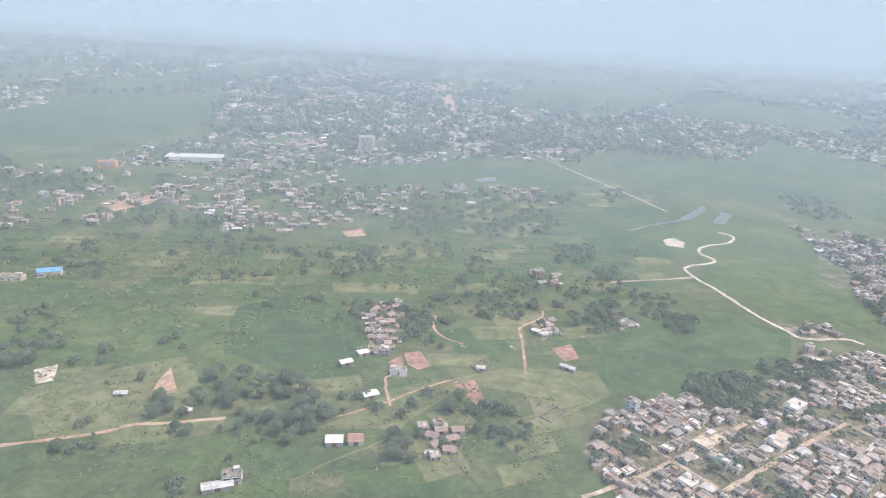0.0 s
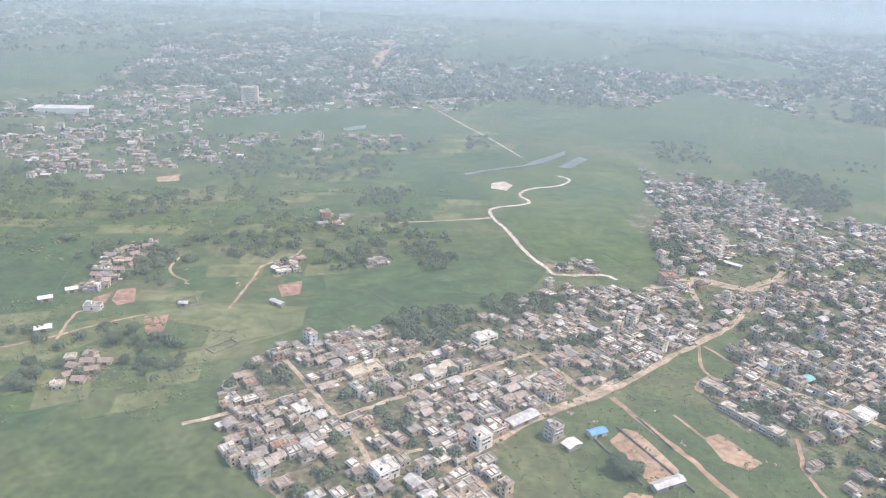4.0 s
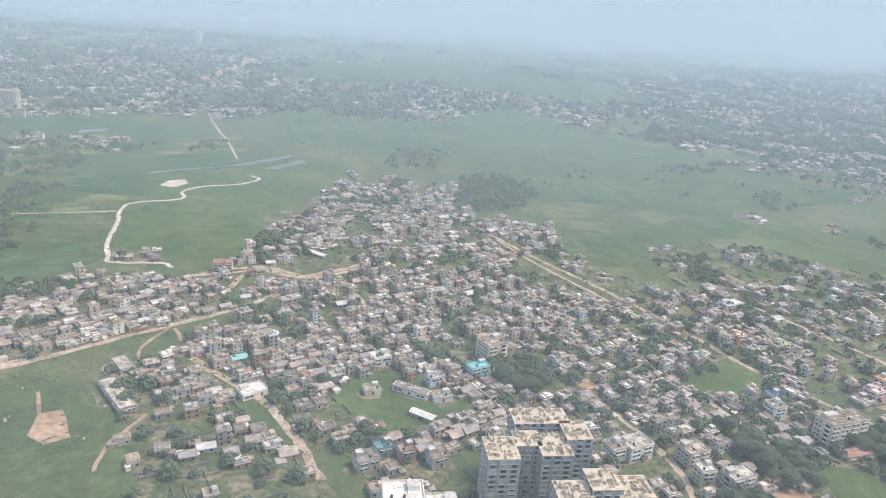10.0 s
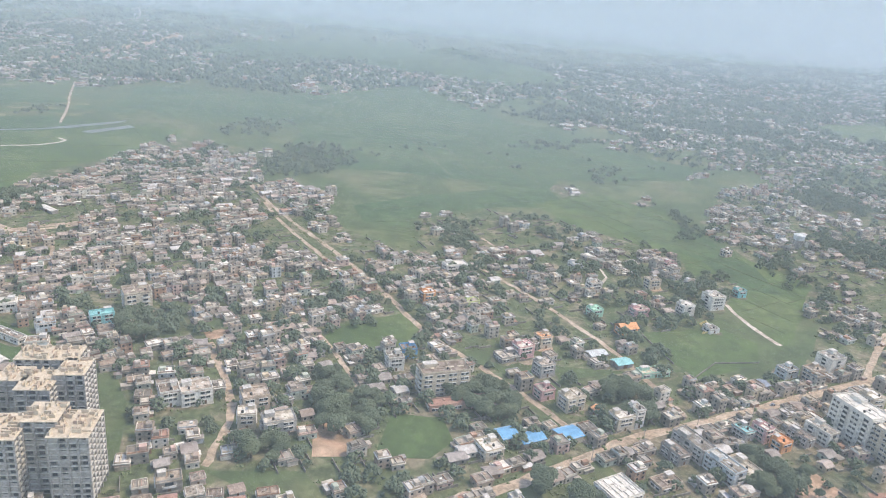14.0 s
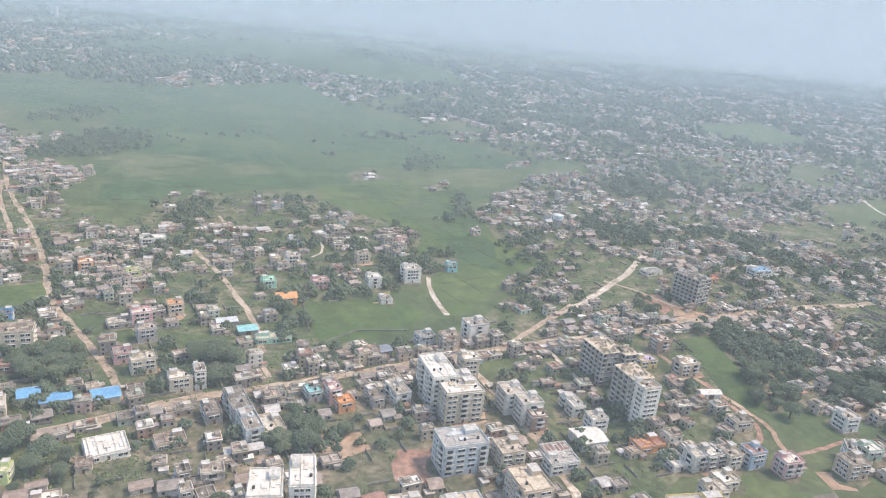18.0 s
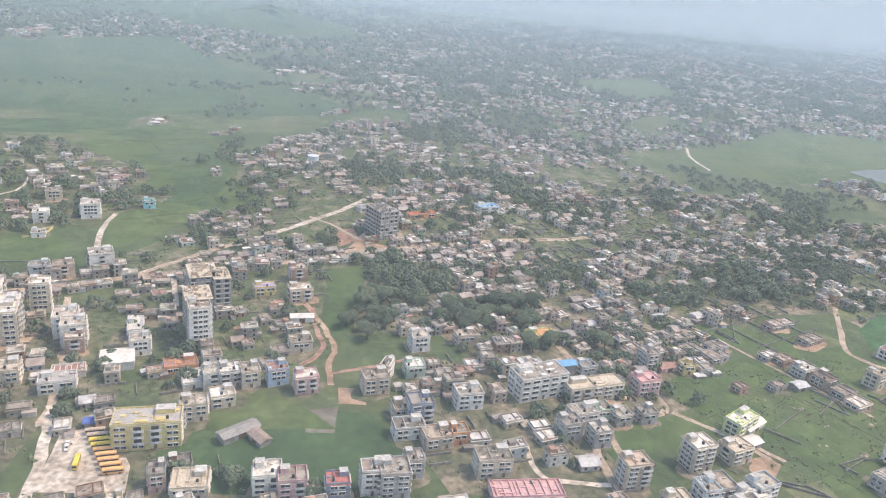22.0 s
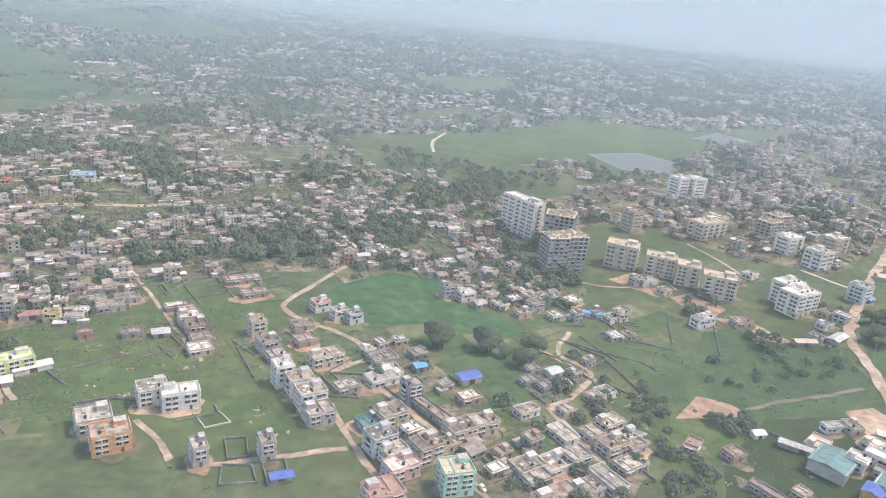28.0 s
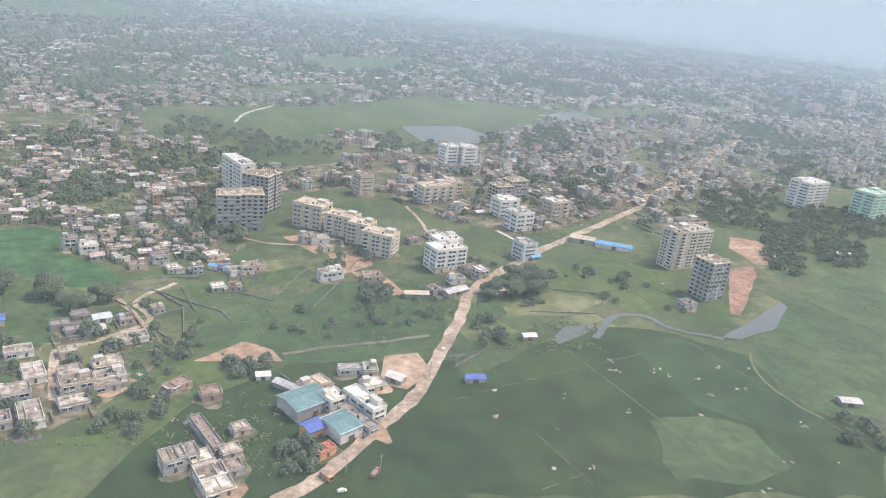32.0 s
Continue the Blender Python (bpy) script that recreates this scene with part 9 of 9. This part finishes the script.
# pale rubble heaps and bare scrapes on the grass
heaps = Soup()
rng = random.Random(21)
for points, count in (([(1206.1, 200.1), (1314.5, 204.1), (1331.8, 158.2), (1311.3, 132.6), (1194.5, 135.1)], 26), ([(1229.7, 243.2), (1329.9, 291.1), (1309.5, 247.9), (1245.2, 233.4)], 14), ([(1114.8, 212.1), (1159.3, 181.1), (1144.5, 158.8), (1098.6, 158.0)], 14), ([(925.7, 230.7), (997.2, 236.7), (1008.7, 178.9), (948.1, 199.4)], 20), ([(-176.2, 353.3), (71.5, 402.3), (55.0, 274.0), (-122.2, 237.0)], 30), ([(178.7, 261.0), (262.1, 308.2), (270.2, 216.6), (207.6, 207.8)], 22)):
    xs, ys = [p[0] for p in points], [p[1] for p in points]
    for _ in range(count):
        x, y = rng.uniform(min(xs), max(xs)), rng.uniform(min(ys), max(ys))
        if inside(x, y, points) and off_road(x, y, 1.0):
            for _ in range(rng.randint(1, 5)):
                heaps.box(x + rng.gauss(0, 1.0), y + rng.gauss(0, 0.7), terrain(x, y) + 0.02, rng.uniform(0.4, 1.6), rng.uniform(0.3, 1.1), rng.uniform(0.12, 0.4), rng.uniform(0, 3), 0, False, 0.5)
tagged(new("rubble_heaps", heaps.mesh("rubble_heaps", M_ROAD)), "pale heaps of sand and rubble on grass", "rubble", kind="stuff")

# trodden dirt round the buildings
s, rng = Soup(), random.Random(8)
for n, (x, y, turn, w, d) in enumerate(YARDS):
    if y > 420:
        continue
    ring, a = [], radians(turn)
    ox, oy = rng.uniform(-0.2, 0.2) * w, rng.uniform(-0.35, 0.05) * d
    for k in range(18):
        b = k * math.tau / 18
        f = 1 + 0.45 * noise.noise((math.cos(b) * 1.3 + n, math.sin(b) * 1.3, n * 0.7))
        u, v = ox + (0.62 * w + 1.0) * f * math.cos(b), oy + (0.66 * d + 1.2) * f * math.sin(b)
        px, py = x + u * math.cos(a) - v * math.sin(a), y + u * math.sin(a) + v * math.cos(a)
        ring.append((px, py, terrain(px, py) + 0.12 + 0.0003 * n))
    s.add(ring, [tuple(range(18))], rng.choice((0, 0, 0, 0, 0, 1)))
tagged(new("trodden_yards", s.mesh("trodden_yards", M_YARD, M_EARTH)), "trodden dirt yards and weeds round the buildings", "ground", kind="structure")

# field bunds and weeds
bunds([(62.7, 334.0), (74.9, 378.4), (113.2, 406.6), (158.2, 420.2), (185.2, 400.3), (168.6, 360.3), (116.9, 331.7), (97.2, 308.3), (68.0, 311.3)], 40, 30, keep=0.5)
bunds([(-136.2, 330.8), (-143.8, 372.2), (-119.2, 404.8), (-88.5, 396.7), (-73.1, 357.3), (-61.5, 330.7), (-56.8, 306.4), (-77.1, 297.1), (-100.8, 301.7)], 20, 45, keep=0.4)
bunds([(-303.6, 391.1), (-208.3, 422.5), (-94.9, 425.2), (-145.3, 376.2), (-214.3, 362.4), (-264.5, 336.1)], 8, 40, wide=1.6, high=0.8, label="hedged bunds across old fields", material=M_BUSH)
bunds([(-355.6, 464.2), (-253.6, 520.0), (-71.0, 517.9), (61.9, 535.5), (123.0, 509.1), (16.4, 428.0), (-133.5, 427.7), (-248.5, 425.0), (-310.2, 400.3)], 10, 55, wide=2.0, high=1.0, label="hedged bunds across old fields", material=M_BUSH, keep=0.6)
bunds([(-222.9, 277.5), (-141.5, 303.5), (-103.1, 248.4), (-77.1, 207.9), (-163.9, 194.7)], 15, 38, wide=1.0, high=0.5, material=M_BUSH, keep=0.5)
bunds([(-66.1, 254.3), (-38.0, 292.8), (15.7, 325.3), (61.9, 327.7), (64.4, 305.2), (38.6, 254.2), (27.6, 222.7), (-66.9, 208.8)], 35, 34, keep=0.5)
bunds([(126.2, 585.6), (235.7, 691.8), (281.4, 699.3), (275.8, 582.2), (245.6, 505.2), (260.5, 445.5), (238.1, 404.1)], 30, 35, keep=0.6)
bunds([(377.8, 778.5), (458.9, 861.6), (632.6, 951.8), (722.7, 803.1), (780.8, 730.2), (751.0, 680.5), (611.2, 639.0), (534.2, 606.4), (440.2, 604.5), (386.3, 649.3)], 15, 60, wide=1.6, keep=0.6)
bunds([(136.3, 964.0), (402.9, 1055.3), (457.3, 903.8), (380.1, 762.3), (254.4, 751.4), (165.8, 799.3)], 12, 60, wide=1.8, keep=0.6)
bunds([(464.6, 495.9), (607.2, 617.6), (617.6, 576.8), (562.3, 533.6), (510.7, 492.8), (502.2, 459.0), (473.6, 460.6)], 30, 28, keep=0.6)
bunds([(611.9, 550.8), (698.4, 576.4), (688.4, 503.8), (716.3, 463.7), (740.9, 420.3), (716.8, 378.8), (700.4, 423.4), (677.3, 456.6), (639.7, 486.1)], 30, 24, keep=0.7)
bunds([(592.1, 553.6), (656.8, 604.5), (694.5, 559.2), (708.9, 478.5), (720.4, 438.7), (712.4, 371.9), (695.9, 347.0), (685.9, 335.2), (668.1, 422.0), (675.1, 463.5)], 30, 20, keep=0.7)
bunds([(361.6, 1031.5), (467.3, 1241.5), (631.6, 911.0), (663.2, 751.8), (610.5, 601.0), (571.5, 579.2)], 15, 60, wide=1.6, keep=0.6)
bunds([(929.6, 258.0), (984.5, 261.0), (995.7, 240.8), (1020.5, 224.1), (989.5, 182.7), (936.1, 182.4), (908.3, 226.5)], 28, 22, keep=0.45)
bunds([(930.0, 308.8), (984.1, 313.4), (999.6, 280.9), (963.1, 264.3), (933.0, 276.6)], 28, 11, "low grey walls of empty plots", M_OLDWALL, 0.8, 0.2, 0.75)
bunds([(993.8, 390.6), (1049.4, 374.5), (1050.6, 322.4), (1006.0, 303.2), (981.2, 319.5)], 28, 12, "low grey walls of empty plots", M_OLDWALL, 0.8, 0.2, 0.7)
bunds([(1013.9, 290.1), (1060.6, 303.2), (1077.9, 269.5), (1087.5, 254.2), (1049.9, 258.6), (1022.1, 255.4)], 32, 26, keep=0.5)
bunds([(925.7, 230.7), (954.8, 251.5), (997.2, 236.7), (1003.7, 197.0), (1008.7, 178.9), (977.7, 176.8), (948.1, 199.4)], 30, 24, keep=0.12)
bunds([(1109.8, 262.9), (1145.4, 250.4), (1183.6, 249.3), (1171.7, 231.8), (1133.7, 232.0), (1115.3, 223.2)], -20, 16, keep=0.2)
bunds([(1151.6, 307.6), (1216.9, 269.0), (1213.2, 248.4), (1157.9, 241.1), (1120.1, 268.9)], -20, 15, "low grey walls of empty plots", M_OLDWALL, 0.7, 0.2, 0.15)
bunds([(1203.8, 183.0), (1234.2, 206.7), (1267.4, 226.0), (1295.8, 223.9), (1314.5, 204.1), (1317.6, 175.5), (1331.8, 158.2), (1311.3, 132.6), (1194.5, 135.1)], 22, 26, keep=0.25, high=0.15, wide=0.5)
bunds([(1330.5, 227.4), (1373.0, 270.9), (1495.4, 362.8), (1341.6, 170.4), (1317.5, 172.3)], 22, 26, keep=0.5)
bunds([(1235.3, 271.4), (1299.4, 308.0), (1323.4, 283.1), (1309.5, 247.9), (1250.9, 255.0)], 25, 20, keep=0.5)
scrub([(153.5, 227.3), (198.0, 267.5), (251.8, 319.0), (265.6, 244.1), (271.2, 210.7), (165.3, 196.3)], 600, 0.5)
scrub([(-230.2, 287.8), (-70.3, 316.2), (42.5, 301.3), (36.1, 224.0), (-163.9, 194.7)], 800, 0.8)
scrub([(-355.6, 464.2), (131.5, 552.8), (91.8, 444.4), (-73.1, 328.6), (-246.2, 310.4)], 900, 1.6)
scrub([(552.8, 221.6), (593.0, 227.5), (604.7, 207.0), (555.6, 200.8)], 160, 0.6)
scrub([(907.7, 256.5), (984.5, 261.0), (1020.5, 224.1), (989.5, 182.7), (927.0, 187.5), (904.7, 213.3)], 300, 0.6)
scrub([(1113.0, 268.4), (1215.6, 248.3), (1191.3, 207.7), (1167.0, 202.0), (1144.5, 158.8), (1095.6, 157.8), (1114.8, 212.1)], 450, 0.55)
scrub([(1099.1, 206.7), (1151.7, 202.7), (1154.9, 165.6), (1165.0, 141.7), (1127.7, 156.0), (1110.0, 160.6)], 200, 0.5)
scrub([(1189.7, 234.2), (1268.5, 235.7), (1258.9, 207.9), (1202.4, 200.3), (1188.2, 208.5)], 180, 0.6)
scrub([(1330.5, 227.4), (1495.4, 362.8), (1311.3, 132.6), (1309.2, 162.9)], 160, 0.5)
scrub([(938.6, 244.6), (995.6, 280.7), (1034.7, 154.5), (980.6, 152.8)], 250, 0.5)
tagged(new("scrub", SCRUB.mesh("scrub", M_BUSH)), "low weeds and small bushes on rough ground", "scrub", kind="stuff")

# vehicles and poles
for n, (x, y) in enumerate([(563.1, 226.8), (580.6, 234.2), (588.2, 238.6), (603.5, 247.7), (614.0, 256.6), (638.4, 274.1), (641.8, 275.5), (655.4, 280.2), (734.6, 314.8), (757.8, 322.2)]):
    vehicle(x, y, 28 + 180 * (n % 2), ("white", "white", "grey", "red", "dark", "white", "white", "slate", "grey", "white")[n], "small " + ("white", "white", "grey", "red", "dark", "white", "white", "blue-grey", "grey", "white")[n] + " car on the dusty main road")
for k in range(9):
    bus(732.6 + 1.28 * k, 201.6 - 2.05 * k, 14, "tan" if k < 2 else "busyellow" if k < 4 else "busorange", ("weathered tan" if k < 2 else "bright yellow" if k < 4 else "faded orange-yellow") + " bus parked in a row in the yard")
bus(732.8, 188.4, -80, "busyellow", "bright yellow bus parked apart in the yard")
vehicle(727.6, 196.8, 15, "white", "white car in the bus yard")
vehicle(728.0, 194.6, -75, "white", "white van in the bus yard", "van", 4.6, 1.8, 2.0)
shed(731.6, 205.4, 14, 9, 4, 3.0, "deepblue", "open shed under vivid blue sheeting by the buses", "raw")
vehicle(1167.3, 144.0, -50, "orange", "orange lorry standing at the road bend", "lorry", 7.0, 2.3, 2.8, True)
vehicle(1171.1, 138.8, 20, "white", "white car standing at the roadside", "car")
vehicle(1179.1, 144.5, 60, "red", "red tractor trailer beside the road", "trailer", 5.5, 2.0, 2.4, True)
vehicle(1055.3, 163.5, -55, "white", "white van in the lane", "van", 4.6, 1.8, 2.0)
vehicle(1176.9, 160.3, 58, "dark", "dark three-wheeler on the concrete road", "three_wheeler", 2.8, 1.4, 1.7)
vehicle(1204.3, 207.9, 62, "white", "white car on the concrete road", "car")
vehicle(1298.2, 349.9, 45, "grey", "grey car on the concrete road", "car")
for x, y in [(1180.4, 145.3), (1186.0, 167.7), (1172.0, 145.9), (1197.7, 190.6), (1207.4, 209.7), (1220.4, 240.8), (1234.7, 268.4), (1252.6, 291.8), (1275.7, 315.9)] + [(574.5, 233.3), (594.9, 246.3), (618.0, 258.7), (643.5, 270.8), (666.9, 283.0)] + [(718.2, 304.1), (761.8, 322.2), (801.0, 334.9)]:
    utility_pole(x, y, 30)

# hazy sprawl on the far plain
rng = random.Random(5)
soup = Soup()
for _ in range(19000):
    y = 1000 + 3500 * rng.random() ** 1.5
    x = 500 + (rng.random() - 0.5) * (1700 + 1.35 * y)
    thick = noise.noise((x / 260, y / 420, 7.7)) + 0.25 * noise.noise((x / 90, y / 120, 2.2))
    leafy = noise.noise((x / 110, y / 210, 4.4)) + 0.4 * noise.noise((x / 35, y / 60, 1.2))
    if kept_out(x, y):
        continue
    if leafy > 0.06 and rng.random() < 0.7:
        far_tree(x, y, rng.uniform(1.6, 3.4))
    elif thick > -0.04 and rng.random() < 0.55:
        far_house(soup, x, y, rng.uniform(-30, 40), rng, 0.5)
    elif thick > -0.25 and rng.random() < 0.5:
        far_tree(x, y, rng.uniform(1.2, 2.4))
tagged(new("far_town", soup.mesh("far_town", M_FAR_WALLS, M_FAR_ROOFS, M_GLASS_HOLE, M_TILES)), "endless low houses of the hazy far town", "houses", kind="stuff")
tagged(new("far_trees", FAR_WOOD.mesh("far_trees", M_LEAF)), "dark green tree crowns scattered over the plain", "trees", kind="stuff")

# low wooded hills on the horizon
def hill(x, y, wide, high):
    s, n, m = Soup(), 28, 10
    v = [(x + wide * (k / m) * math.cos(i * math.tau / n), y + wide * 0.6 * (k / m) * math.sin(i * math.tau / n),
          terrain(x, y) + high * (0.5 + 0.5 * math.cos(math.pi * k / m)) * (1 + 0.3 * noise.noise((i * 0.7, k * 0.8, x))) - 3) for k in range(m + 1) for i in range(n)]
    s.add(v, [(k * n + i, k * n + (i + 1) % n, (k + 1) * n + (i + 1) % n, (k + 1) * n + i) for k in range(m) for i in range(n)])
    tagged(new("hill", s.mesh("hill", M_PADDY)), "low wooded hill fading in haze", "hill", kind="structure")


hill(1287.5, 3230.3, 240, 60)
hill(537.7, 1813.3, 170, 38)
hill(1403.9, 3750.8, 220, 55)
hill(566.4, 1583.9, 330, 40)



# ---- see-through sheets that imitate haze over the plain ----
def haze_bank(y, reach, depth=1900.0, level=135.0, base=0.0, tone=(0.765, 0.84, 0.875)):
    """See-through upright sheet standing in for haze, thin at its foot, denser with height."""
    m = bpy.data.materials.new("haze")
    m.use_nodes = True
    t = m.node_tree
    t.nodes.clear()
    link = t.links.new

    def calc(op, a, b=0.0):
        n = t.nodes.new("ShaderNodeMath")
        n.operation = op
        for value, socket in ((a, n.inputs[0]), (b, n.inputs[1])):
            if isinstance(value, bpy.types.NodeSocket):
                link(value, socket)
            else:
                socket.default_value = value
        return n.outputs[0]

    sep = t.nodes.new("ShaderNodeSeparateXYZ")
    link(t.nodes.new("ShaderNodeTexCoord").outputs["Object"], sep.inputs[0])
    # Opacity rises with height to imitate haze that thickens with distance.
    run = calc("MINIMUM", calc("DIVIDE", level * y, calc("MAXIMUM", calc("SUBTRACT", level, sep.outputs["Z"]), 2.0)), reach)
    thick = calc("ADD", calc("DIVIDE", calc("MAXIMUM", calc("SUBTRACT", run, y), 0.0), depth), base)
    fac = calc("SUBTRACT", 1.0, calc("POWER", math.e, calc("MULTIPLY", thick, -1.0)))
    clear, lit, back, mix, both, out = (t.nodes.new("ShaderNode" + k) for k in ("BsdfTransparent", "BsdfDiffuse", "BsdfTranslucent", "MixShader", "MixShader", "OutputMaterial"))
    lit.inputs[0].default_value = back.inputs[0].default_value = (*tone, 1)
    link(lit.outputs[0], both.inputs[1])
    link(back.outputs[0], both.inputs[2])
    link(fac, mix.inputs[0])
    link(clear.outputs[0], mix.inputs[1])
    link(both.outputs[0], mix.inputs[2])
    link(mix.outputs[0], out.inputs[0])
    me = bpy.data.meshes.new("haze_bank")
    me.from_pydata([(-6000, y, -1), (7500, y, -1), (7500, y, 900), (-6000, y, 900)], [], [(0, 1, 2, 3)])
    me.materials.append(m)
    ob = tagged(new("haze_bank", me), "pale see-through sheet standing in for haze over the plain", "haze", kind="structure")
    ob.visible_shadow = False


# Staggered sheets added to pale the land step by step with distance.
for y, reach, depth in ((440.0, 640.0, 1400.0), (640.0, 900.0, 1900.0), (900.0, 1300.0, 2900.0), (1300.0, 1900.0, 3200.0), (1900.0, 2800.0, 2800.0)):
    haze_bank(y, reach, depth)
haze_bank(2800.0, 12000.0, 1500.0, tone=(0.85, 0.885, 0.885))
# Near sheet added as a nearly even pale veil that lifts dark tones.
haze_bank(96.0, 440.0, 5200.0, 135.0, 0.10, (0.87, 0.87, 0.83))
